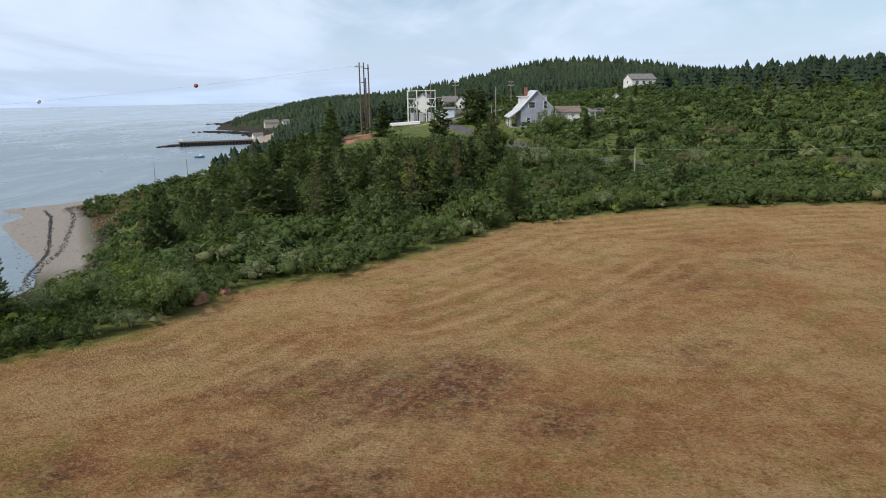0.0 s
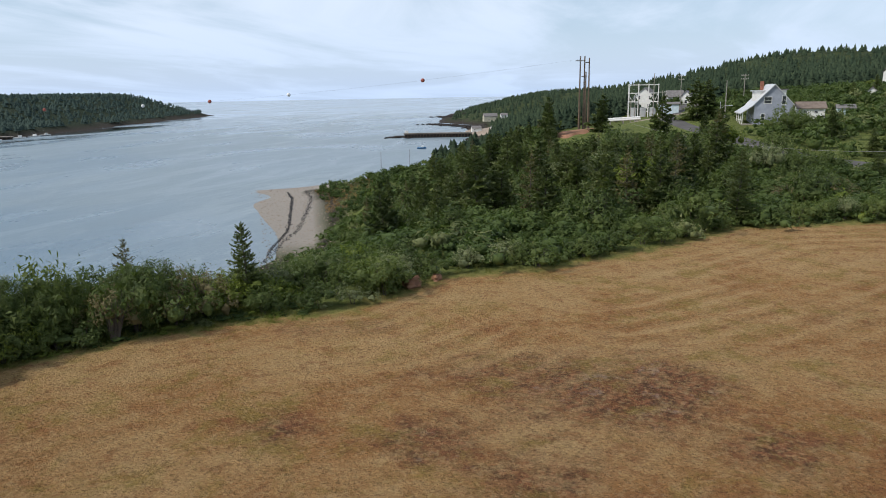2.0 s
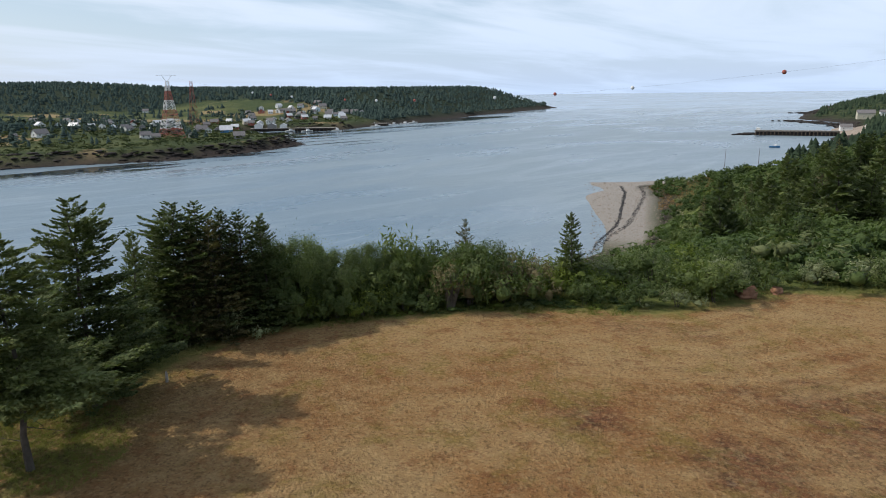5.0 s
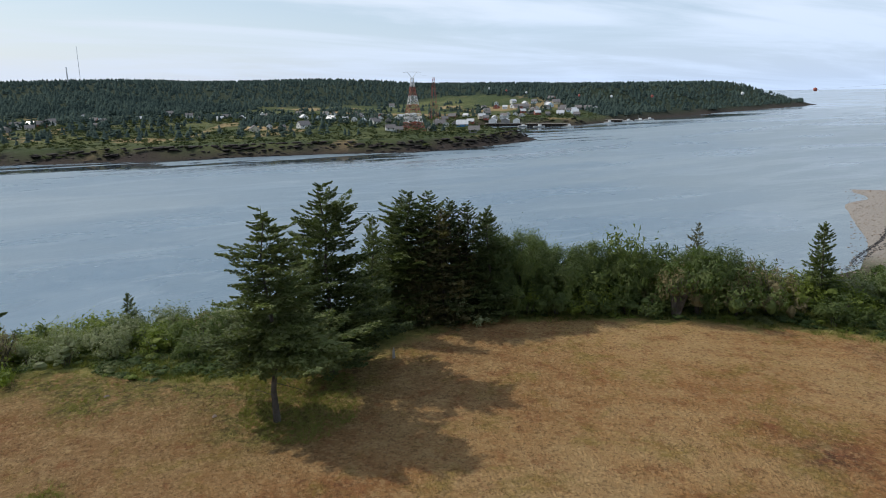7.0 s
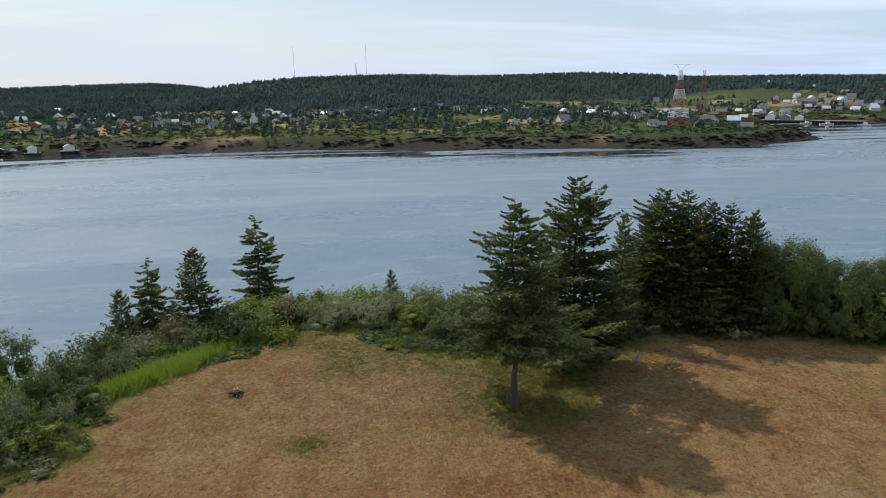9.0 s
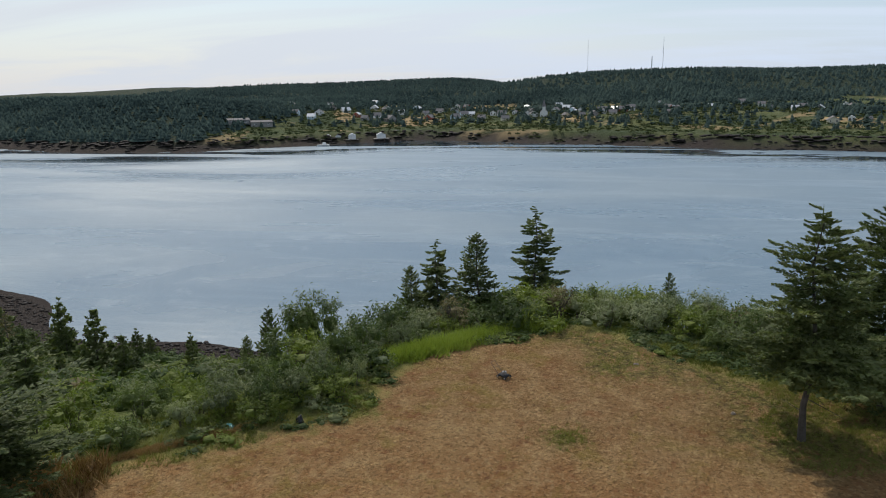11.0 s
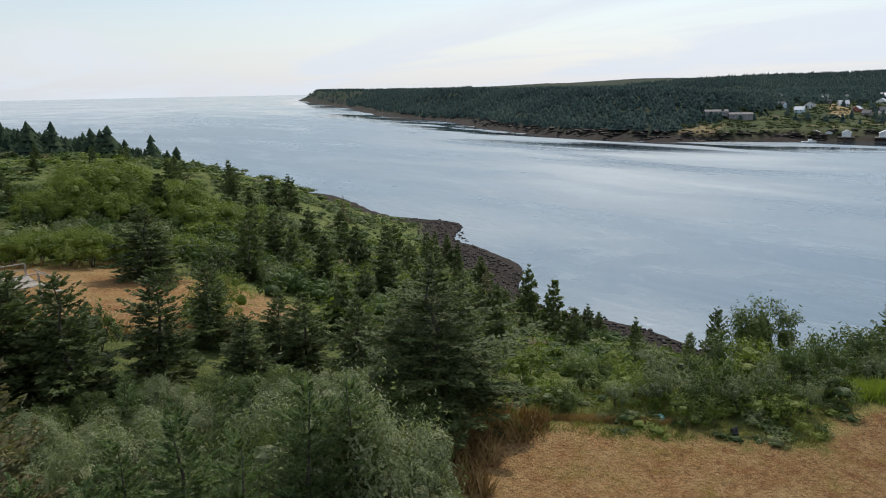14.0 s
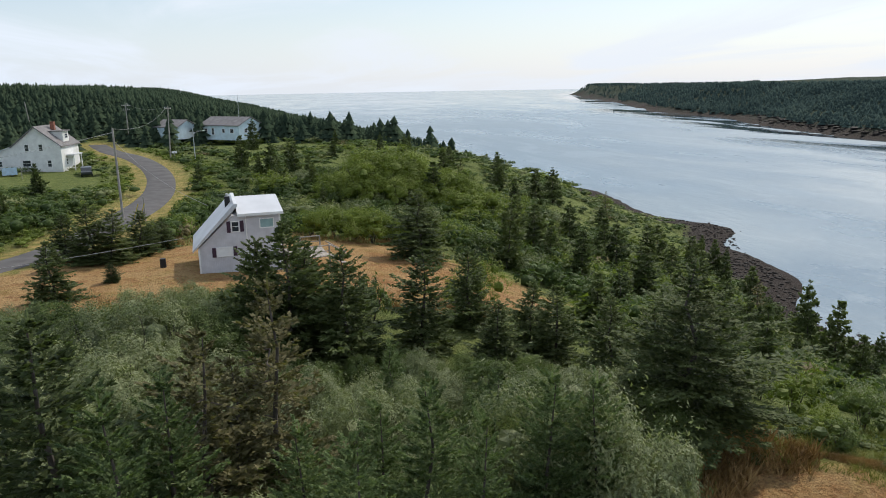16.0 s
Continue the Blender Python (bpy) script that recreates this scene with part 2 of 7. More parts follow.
LAWN = [(-2, -76), (-14, -73), (-24, -62), (-27, -50), (-14, -46), (-6, -49), (4, -51), (15, -49), (23, -60), (14, -70)]
ROAD_S = [(60, -50), (36, -56), (23, -62), (18, -70), (15.5, -82), (13.4, -95), (11.7, -109), (12.0, -122.5), (13.3, -135), (16, -147), (21, -164), (27, -180), (36, -210)]
ROAD_N = [(70, 108), (46, 118), (28, 128), (20, 134), (12, 150), (6, 166), (1.5, 182), (0, 200), (1, 230), (10, 270)]


def swell(x, y, size, seed=0.0):
    """Smooth rolling unevenness of about one."""
    return (np.sin(x / size + 1.3 * np.sin(y / size * 0.8 + seed)) + np.sin(y / size * 1.17 + 1.1 * np.sin(x / size * 0.9 + 2.1 + seed))) * 0.5


# the skyline of the northern slope: azimuth, and degrees below the level of the hovering point
BROW = ((9.0, 11.3, 13.1, 14.6, 17.2, 18.7, 20.6, 23.0, 25.1, 26.5, 26.9, 27.8, 28.6, 29.5, 32.5), (2.2, 2.8, 3.3, 3.7, 4.6, 5.4, 6.1, 6.95, 8.25, 10.1, 11.2, 12.05, 12.6, 12.6, 12.4))


def brow(az):
    """Fall of the slope's skyline per metre of distance: below the poles' soil, and clear of the beach."""
    a = np.asarray(az, float)
    open_view = np.tan(np.radians(np.interp(a, BROW[0], BROW[1])))
    return np.where((a > -3) & (a < 5.3), 0.058, np.where((a >= 5.3) & (a < 8.3), 0.07, np.where((a > BROW[0][0]) & (a < 32.5), open_view, 0.0)))


def shelf_of(y):
    """Width of the flat strand: shingle beach to the north, rocky shelf to the south."""
    return np.interp(y, [130, 148, 171, 197, 235, 262, 300, 380], [0, 8.5, 13.5, 16, 21, 20, 13, 0]) + 7 * (1 - smooth(y, -50, -20)) + 1.5


def land(x, y):
    """Height of the ground above the sea."""
    x, y = np.asarray(x, float), np.asarray(y, float)
    r = np.hypot(x, y)
    d = signed(MAINLAND, x, y) + 1.2 * swell(x, y, 7.0) * smooth(r, 80, 110)
    shelf = shelf_of(y)
    width = 44 + 16 * smooth(y, 28, 55) * (1 - smooth(y, 110, 160)) + 36 * smooth(-y, 4, 34) + 20 * smooth(y, 50, 130) + 84 * smooth(y, 145, 250) + 60 * smooth(y, 300, 700) + 130 * smooth(-y, 150, 330)
    up = np.clip((d - shelf) / width, 0, 1)
    top = (25 + 3 * smooth(r, 75, 165) + 6 * smooth(y, 95, 240) + 9 * smooth(x, 10, 150) * smooth(r, 120, 330) - 2.5 * smooth(-x - y, 40, 120)
           + 33 * np.exp(-((x - 158) ** 2 + (y - 890) ** 2) / 172 ** 2) + 10 * smooth(x, 250, 550) + 4 * smooth(-y, 200, 500))
    main = np.where(d > 0, 0.055 * np.minimum(d, shelf) + top * np.sin(up * math.pi / 2) ** (1.25 + 1.1 * smooth(y, 30, 60) * (1 - smooth(y, 120, 170))), np.maximum(d * 0.12, -6))
    main = main + 0.35 * swell(x, y, 12.0) * smooth(r, 8, 30) + 1.2 * swell(x, y, 37.0, 2.0) * smooth(d, 60, 200) * smooth(r, 110, 200)
    e = signed(ISLAND, x, y) + 5.0 * swell(x, y, 40.0)
    north, south = smooth(y, 420, 700), 1 - smooth(y, -420, -220)
    shore = 7 * smooth(e, 0, 14) + 7 * smooth(e, 40, 220) + 44 * smooth(e, 280, 660) * (1 - 0.5 * np.exp(-((y + 290) / 120) ** 2))
    cliff = 6 * smooth(e, 0, 10) + 36 * smooth(e, 0, 150) + 8 * smooth(e, 300, 700)
    head = 5 * smooth(e, 0, 12) + 27 * smooth(e, 0, 120 - 70 * smooth(-y, 1200, 1800)) - 10 * smooth(e, 140, 300) + 30 * smooth(e, 330, 1000)
    isle = (shore * (1 - north) + cliff * north) * (1 - south) + head * south + 2.5 * swell(x, y, 90.0, 1.0) * smooth(e, 100, 300)
    isle = np.where(e > 0, isle, np.maximum(e * 0.1, -6))
    return np.maximum(main, isle)


def height(x, y):
    return float(land(np.array([x]), np.array([y]))[0])


# worn brown and bare places in the mown grass: place, spread and weight
WORN = [(-1.5, 33, 4.5, 1.0), (2.5, 37, 3.5, 0.8), (-7, 36, 4, 0.7), (6, 30, 3, 0.7), (-16.5, 26.5, 2.2, 1.0), (-9, 27, 2.6, 0.8), (-22, 40, 2.4, 0.8), (-18, 41.5, 2.0, 0.7), (15, 38, 4, 0.6),
        (-4, 24, 3, 0.6), (20, 55, 5, 0.5), (30, 60, 5, 0.5), (-12, 34, 3, 0.5), (12, 50, 4, 0.5), (-2, 44, 4, 0.45)]

# weedy places at the western rim: place and spread
WEEDS = [(-41, 0, 3.2), (-38.5, 3.5, 3.0), (-36.0, 6.5, 2.6), (-33, 9.5, 3.2), (-30.5, 6.2, 2.4), (-42.5, -3.5, 2.2), (-37.2, -0.8, 1.6), (-28.6, -2.7, 0.9), (-36.5, 13.5, 2.0)]


def build_ground():
    n_az, rings = 440, np.concatenate([[0.0], 3.0 * 1.0275 ** np.arange(275)])
    rings = np.minimum(rings, 4990)
    rings = rings[:np.argmax(rings >= 4990) + 1] if (rings >= 4990).any() else rings
    az = np.linspace(0, 2 * math.pi, n_az, endpoint=False)
    x = np.concatenate([[0.0], (rings[1:, None] * -np.sin(az)).ravel()])
    y = np.concatenate([[0.0], (rings[1:, None] * np.cos(az)).ravel()])
    z = land(x, y)
    k = np.arange(n_az)
    quads = []
    for i in range(len(rings) - 2):
        a, b = 1 + i * n_az, 1 + (i + 1) * n_az
        quads.append(np.stack([a + k, a + (k + 1) % n_az, b + (k + 1) % n_az, b + k], -1))
    tris = np.stack([0 * k, 1 + (k + 1) % n_az, 1 + k], -1)[:, ::-1]
    field = np.clip(np.maximum(signed(FIELD, x, y), signed(LAWN, x, y)), -8, 60)
    beach = smooth(y, 140, 170) * (1 - smooth(y, 320, 350)) * (x < -60) * (x > -220) * (1 - smooth(z, 2.2, 2.8)) * (1 - smooth(signed(MAINLAND, x, y) - shelf_of(y), -1.5, 2.0))
    isle = (signed(ISLAND, x, y) > -30) * 1.0
    rock = (1 - np.where(isle > 0, smooth(z, 4.0, 7.5), np.where(y < 0, smooth(z, 0.7, 1.6), smooth(z, 1.4, 3.6)))) * (1 - beach)
    road = along(ROAD_S, x, y)
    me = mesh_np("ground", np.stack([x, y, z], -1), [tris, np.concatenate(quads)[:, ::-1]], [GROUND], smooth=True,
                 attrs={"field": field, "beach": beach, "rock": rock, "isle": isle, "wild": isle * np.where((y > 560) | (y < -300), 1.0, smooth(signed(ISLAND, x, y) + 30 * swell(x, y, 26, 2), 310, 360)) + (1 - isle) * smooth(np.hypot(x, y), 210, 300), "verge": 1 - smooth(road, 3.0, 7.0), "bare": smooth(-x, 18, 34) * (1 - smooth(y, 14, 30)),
                        "swath": 0.25 + 0.75 * smooth(y, 30, 44) * (1 - smooth(field, 17, 27)),
                        "weeds": np.minimum(1, sum(np.exp(-((x - cx) ** 2 + (y - cy) ** 2) / w ** 2) for cx, cy, w in WEEDS)),
                        "worn": sum(k * np.exp(-((x - cx) ** 2 + (y - cy) ** 2) / w ** 2) for cx, cy, w, k in WORN)})
    return tagged(new("ground", me), "dry mown headland, scrub slopes, shingle and far wooded shores", "ground", kind="structure")


def node_colour(t, scale, at):
    n = node(t, "ShaderNodeTexNoise", Scale=scale, Detail=3.0)
    t.links.new(at, n.inputs["Vector"])
    return n.outputs["Color"]


def ground_material():
    m, t, b = material("ground", 0.95, 0.1)
    at = where(t)
    fine, mid, big = noise_of(t, 9.0, 6, 0.75, at), noise_of(t, 0.9, 5, 0.6, at), noise_of(t, 0.11, 6, 0.68, at, 0.3)
    hay = ramp(t, big, [(0.30, (0.31, 0.133, 0.056)), (0.42, (0.385, 0.198, 0.078)), (0.52, (0.46, 0.272, 0.116)), (0.66, (0.51, 0.338, 0.162))])
    # reddish trodden places with dark seed heads and pale bare soil in their middle
    worn = math2(t, "ADD", attribute(t, "worn"), math2(t, "MULTIPLY", math2(t, "SUBTRACT", noise_of(t, 0.3, 8, 0.78, at, 0.3), 0.5), 2.6))
    speck = noise_of(t, 2.4, 3, 0.6, at)
    brown = mixed(t, spread(t, speck, 0.42, 0.6), (0.070, 0.030, 0.022), (0.30, 0.125, 0.066))
    hay = mixed(t, spread(t, worn, 0.3, 0.9, 0.0, 0.85), hay, brown)
    bald = math2(t, "MULTIPLY", spread(t, worn, 0.65, 0.95), spread(t, noise_of(t, 0.7, 6, 0.75, at), 0.55, 0.62))
    hay = mixed(t, math2(t, "MULTIPLY", bald, 0.8), hay, (0.36, 0.25, 0.19))
    # western field: redder, with the shade of backlit stubble put into the colour
    hay = mixed(t, math2(t, "MULTIPLY", attribute(t, "bare"), 0.75), hay, (0.22, 0.116, 0.051))
    # swaths left by the mower, running along the rim
    rows = t.nodes.new("ShaderNodeMath")
    rows.operation = "SINE"
    t.links.new(math2(t, "ADD", math2(t, "MULTIPLY", attribute(t, "field"), 2.5), math2(t, "MULTIPLY", noise_of(t, 0.5, 3, 0.5, at), 0.9)), rows.inputs[0])
    kept = math2(t, "MULTIPLY", attribute(t, "swath"), spread(t, noise_of(t, 0.09, 5, 0.65, at), 0.42, 0.56))
    rut = math2(t, "MULTIPLY", spread(t, rows.outputs[0], 0.62, 0.95), math2(t, "MULTIPLY", kept, spread(t, noise_of(t, 1.3, 5, 0.7, at), 0.3, 0.6)))
    hay = mixed(t, math2(t, "MULTIPLY", rut, 0.5), hay, (0.15, 0.085, 0.037))
    crest = math2(t, "MULTIPLY", spread(t, rows.outputs[0], -0.3, -0.95), kept)
    hay = mixed(t, math2(t, "MULTIPLY", crest, 0.55), hay, (0.60, 0.42, 0.21))
    hay = mixed(t, math2(t, "MULTIPLY", spread(t, attribute(t, "field"), 3.0, 17.0, 0.42, 0.0), spread(t, mid, 0.3, 0.6)), hay, (0.48, 0.33, 0.155))
    mott = noise_of(t, 0.75, 5, 0.7, at, 0.25)
    hay = mixed(t, spread(t, mott, 0.54, 0.64, 0.0, 0.62), hay, (0.27, 0.115, 0.05))
    hay = mixed(t, spread(t, mott, 0.47, 0.37, 0.0, 0.45), hay, (0.50, 0.345, 0.168))
    green = spread(t, noise_of(t, 0.26, 6, 0.75, at, 0.4), 0.52, 0.64)
    hay = mixed(t, math2(t, "MULTIPLY", green, 0.62), hay, (0.25, 0.195, 0.045))
    weed = math2(t, "MULTIPLY", attribute(t, "weeds"), spread(t, noise_of(t, 0.8, 5, 0.7, at, 0.4), 0.36, 0.54))
    hay = mixed(t, math2(t, "MINIMUM", math2(t, "MULTIPLY", weed, 1.1), 0.9), hay, mixed(t, spread(t, noise_of(t, 2.2, 3, 0.6, at), 0.4, 0.6), (0.085, 0.088, 0.028), (0.22, 0.20, 0.06)))
    # tufts: pale tips, with the shade down at their roots put into the colour
    tuft = node(t, "ShaderNodeTexVoronoi", Scale=6.0)
    t.links.new(mixed(t, 0.12, at, node_colour(t, 1.4, at)), tuft.inputs["Vector"])
    root = spread(t, tuft.outputs["Distance"], 0.30, 0.52)
    lumps = noise_of(t, 2.3, 3, 0.62, at, 0.5)
    tuft_shade = math2(t, "MAXIMUM", math2(t, "MULTIPLY", spread(t, lumps, 0.55, 0.64), 0.6), spread(t, noise_of(t, 5.2, 2, 0.6, at), 0.53, 0.62))
    hay = mixed(t, math2(t, "MULTIPLY", math2(t, "MAXIMUM", math2(t, "MULTIPLY", root, 0.4), tuft_shade), 0.66), hay, mixed(t, 0.75, hay, (0.055, 0.03, 0.016)))
    hay = mixed(t, math2(t, "MULTIPLY", spread(t, noise_of(t, 3.4, 3, 0.65, at), 0.53, 0.62), 0.32), hay, (0.54, 0.375, 0.185))
    scrub = mixed(t, spread(t, mid, 0.3, 0.7), (0.085, 0.115, 0.034), (0.175, 0.2, 0.062))
    scrub = mixed(t, math2(t, "MULTIPLY", attribute(t, "verge"), 0.9), scrub, mixed(t, spread(t, mid, 0.35, 0.65), (0.17, 0.18, 0.045), (0.42, 0.30, 0.12)))
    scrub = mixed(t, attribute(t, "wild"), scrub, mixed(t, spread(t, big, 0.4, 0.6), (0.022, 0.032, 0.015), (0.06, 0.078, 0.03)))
    edge = math2(t, "ADD", attribute(t, "field"), math2(t, "MULTIPLY", math2(t, "SUBTRACT", noise_of(t, 0.5, 5, 0.65, at), 0.5), 5.0))
    rim = mixed(t, spread(t, mid, 0.35, 0.65), (0.17, 0.18, 0.05), (0.34, 0.27, 0.10))
    col = mixed(t, spread(t, edge, -1.6, 0.2), scrub, rim)
    col = mixed(t, spread(t, edge, 0.1, 1.1), col, hay)
    isle_col = mixed(t, spread(t, noise_of(t, 0.016, 4, 0.6, at), 0.42, 0.66), (0.052, 0.072, 0.030), (0.115, 0.125, 0.050))
    isle_col = mixed(t, spread(t, noise_of(t, 0.011, 5, 0.65, at, 0.5), 0.55, 0.60), isle_col, (0.26, 0.20, 0.105))
    isle_col = mixed(t, attribute(t, "wild"), isle_col, (0.026, 0.038, 0.022))
    col = mixed(t, attribute(t, "isle"), col, isle_col)
    pebble = node(t, "ShaderNodeTexVoronoi", Scale=2.2)
    t.links.new(at, pebble.inputs["Vector"])
    shingle = mixed(t, noise_of(t, 1.2, 6, 0.75, at), (0.22, 0.20, 0.18), (0.44, 0.40, 0.355))
    col = mixed(t, attribute(t, "beach"), col, shingle)
    stone = mixed(t, noise_of(t, 0.8, 5, 0.7, at), (0.014, 0.012, 0.011), (0.075, 0.060, 0.052))
    col = mixed(t, attribute(t, "rock"), col, stone)
    t.links.new(col, b.inputs["Base Color"])
    bumped(t, b, math2(t, "ADD", math2(t, "MULTIPLY", fine, 0.5), math2(t, "ADD", math2(t, "MULTIPLY", root, -0.12), math2(t, "MULTIPLY", lumps, -0.45))), 1.0, 0.5)
    return m


GROUND = ground_material()
build_ground()


def sea_material():
    m, t, b = material("sea water", 0.12, 0.5)
    b.inputs["IOR"].default_value = 1.33
    at = where(t)

    def drawn(sx, sy, turn):
        mp = t.nodes.new("ShaderNodeMapping")
        mp.inputs["Scale"].default_value, mp.inputs["Rotation"].default_value = (sx, sy, 1.0), (0, 0, turn)
        t.links.new(at, mp.inputs[0])
        return mp.outputs[0]
    # broad belts of current, thin slicks drawn out along it, and boils
    flow, thread = drawn(1.0, 0.42, 0.2), drawn(1.0, 0.22, 0.12)
    belt = noise_of(t, 0.009, 5, 0.55, flow, 1.4)
    slick = spread(t, noise_of(t, 0.03, 6, 0.62, thread, 1.6), 0.50, 0.60)
    lines = spread(t, noise_of(t, 0.05, 8, 0.72, flow, 2.8), 0.54, 0.62)
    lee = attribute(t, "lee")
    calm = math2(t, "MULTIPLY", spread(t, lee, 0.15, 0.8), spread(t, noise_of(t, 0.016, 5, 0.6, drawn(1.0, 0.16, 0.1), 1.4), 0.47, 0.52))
    far = attribute(t, "offing")
    rip, chop = noise_of(t, 0.9, 4, 0.6, at), noise_of(t, 0.16, 4, 0.6, flow, 0.8)
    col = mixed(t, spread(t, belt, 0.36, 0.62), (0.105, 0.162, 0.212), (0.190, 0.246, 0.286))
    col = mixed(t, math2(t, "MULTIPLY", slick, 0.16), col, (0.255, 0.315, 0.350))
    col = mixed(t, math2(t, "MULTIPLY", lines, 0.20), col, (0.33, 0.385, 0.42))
    # the island's dark reflection is put into the colour of the calm streaks
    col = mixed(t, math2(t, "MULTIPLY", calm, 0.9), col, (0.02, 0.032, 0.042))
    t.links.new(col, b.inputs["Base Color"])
    rough = math2(t, "MULTIPLY", spread(t, belt, 0.36, 0.62, 0.24, 0.44), spread(t, far, 0.0, 1.0, 1.0, 0.45))
    rough = math2(t, "MULTIPLY", rough, spread(t, slick, 0.0, 1.0, 1.0, 0.86))
    rough = math2(t, "MULTIPLY", rough, spread(t, calm, 0.0, 1.0, 1.0, 0.08))
    t.links.new(rough, b.inputs["Roughness"])
    h = math2(t, "ADD", math2(t, "MULTIPLY", rip, 0.25), math2(t, "MULTIPLY", chop, spread(t, belt, 0.4, 0.65, 0.3, 1.4)))
    n = node(t, "ShaderNodeBump", Distance=0.6)
    t.links.new(math2(t, "MULTIPLY", spread(t, far, 0.0, 1.0, 0.5, 0.03), spread(t, calm, 0.0, 1.0, 1.0, 0.06)), n.inputs["Strength"])
    t.links.new(h, n.inputs["Height"])
    t.links.new(n.outputs[0], b.inputs["Normal"])
    return m


def build_sea():
    n, rings = 240, np.concatenate([[40.0], np.geomspace(60, 4995, 130)])
    az = np.linspace(0, 2 * math.pi, n, endpoint=False)
    v = np.stack([(rings[:, None] * -np.sin(az)).ravel(), (rings[:, None] * np.cos(az)).ravel(), np.zeros(len(rings) * n)], -1)
    k = np.arange(n)
    q = np.concatenate([np.stack([i * n + k, (i + 1) * n + k, (i + 1) * n + (k + 1) % n, i * n + (k + 1) % n], -1) for i in range(len(rings) - 1)])
    off = -signed(ISLAND, v[:, 0], v[:, 1])
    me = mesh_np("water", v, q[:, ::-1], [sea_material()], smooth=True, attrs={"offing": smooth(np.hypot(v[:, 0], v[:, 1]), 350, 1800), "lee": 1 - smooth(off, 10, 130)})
    tagged(new("water", me), "calm grey-blue sea passage with current streaks", "sea", kind="structure")


build_sea()


# ---- plants ----
def spruce_crown(seed, h, reach, levels, per, twigs, bare=0.1, thin=0.0, ragged=0.25, fat=1.0, belly=0.0, taper=0.72, profile=None, lop=0.16, spray=1.0, lift=0.8):
    """Whorls of drooping boughs, each a fan of flat needle sprays; belly draws in the lowest boughs, profile gives breadth by height, lop makes it uneven."""
    g = np.random.default_rng(seed)
    out, lean, ph = [], g.random() * 6.28, g.random(4) * 6.28
    for i in range(levels):
        f = (i + g.random() * 0.7) / levels
        z = h * (bare + (1 - bare) * f)
        shape = (1 - f) ** taper * min(1.0, 1 - belly + f * 3.2) if profile is None else np.interp(f, *zip(*profile))
        rad = reach * shape * g.uniform(0.78, 1.12) + 0.012 * h
        count = max(4, int(round(per * (1 - 0.4 * f))))
        turn = g.random() * 6.28
        for j in range(count):
            if g.random() < thin:
                continue
            a = turn + 6.283 * j / count + g.normal(0, 0.25)
            length = rad * (1 + np.clip(g.normal(0, ragged), -0.55, 0.32)) * (1 + 0.12 * math.cos(a - lean)) * (1 + lop * math.sin(2 * a + ph[0] + 7 * f) + lop * math.sin(3 * a + ph[1] - 13 * f))
            if length < 0.08:
                continue
            zb = z + g.normal(0, 0.5) * h / levels
            rise = (lift * f ** 1.3 - 0.14 + g.normal(0, 0.08)) * length
            d = np.array([math.cos(a), math.sin(a), 0.0])
            side = np.array([-d[1], d[0], 0.0])
            n = max(5, int(twigs * (0.35 + 0.65 * length / reach)))
            s = np.sqrt(g.uniform(0.02, 1.0, n))
            u = g.uniform(-1, 1, n)
            lat = u * 0.36 * length * (1.08 - s) * np.minimum(1, s * 2.5)
            tl = spray * (0.10 * length * (1.3 - s) + 0.09) * (0.6 + 0.8 * g.random(n)) * (0.6 + 0.4 * fat)
            base = d * (s * length)[:, None] + side * lat[:, None] + np.array([0, 0, 1.0]) * (zb + rise * s - 0.08 * length * np.sin(s * 3.1) + g.normal(0, 0.012, n) * length - 0.22 * np.abs(lat))[:, None]
            way = d * 0.8 + side * (u * 0.9 + g.normal(0, 0.3, n))[:, None] + np.array([0, 0, 1.0]) * (g.normal(0.05, 0.28, n) + 0.4 * f)[:, None]
            way /= np.linalg.norm(way, axis=1, keepdims=True)
            flat = np.cross(way, np.array([0, 0, 1.0]) + g.normal(0, 0.5, (n, 3)))
            flat /= np.linalg.norm(flat, axis=1, keepdims=True) + 1e-9
            w = (tl * 0.27 + 0.028 * spray) * fat
            out.append(np.stack([base + flat * w[:, None], base + way * tl[:, None], base - flat * w[:, None]], 1))
    top = np.array([[[-0.05, 0, h * 0.95], [0, 0, h * 1.03], [0.05, 0, h * 0.95]]])
    v = np.concatenate(out + [top]).reshape(-1, 3)
    return v, np.arange(len(v)).reshape(-1, 3)


def trunk_mesh(h, r, seed, bends=5, top=0.97, limbs=0):
    g = np.random.default_rng(seed)
    bm = bmesh.new()
    last, off = None, Vector((0, 0, -0.3))
    pts = [Vector((g.normal(0, 0.012) * h * (i > 0), g.normal(0, 0.012) * h * (i > 0), -0.35 + (h * top + 0.35) * i / bends)) for i in range(bends + 1)]
    for i, (a, b) in enumerate(zip(pts, pts[1:])):
        beam(bm, a, b, r * (1 - 0.9 * i / bends) * (1.25 if i == 0 else 1), r * (1 - 0.9 * (i + 1) / bends), 7)
    for i in range(limbs):
        z, a = h * (0.12 + 0.7 * g.random()), g.random() * 6.28
        ln = h * 0.2 * (1 - 0.6 * z / h)
        beam(bm, (0, 0, z), (ln * math.cos(a), ln * math.sin(a), z - 0.12 * ln), 0.025, 0.008, 4)
    me = bpy.data.meshes.new("trunk")
    bm.to_mesh(me)
    bm.free()
    me.materials.append(BARK)
    return me


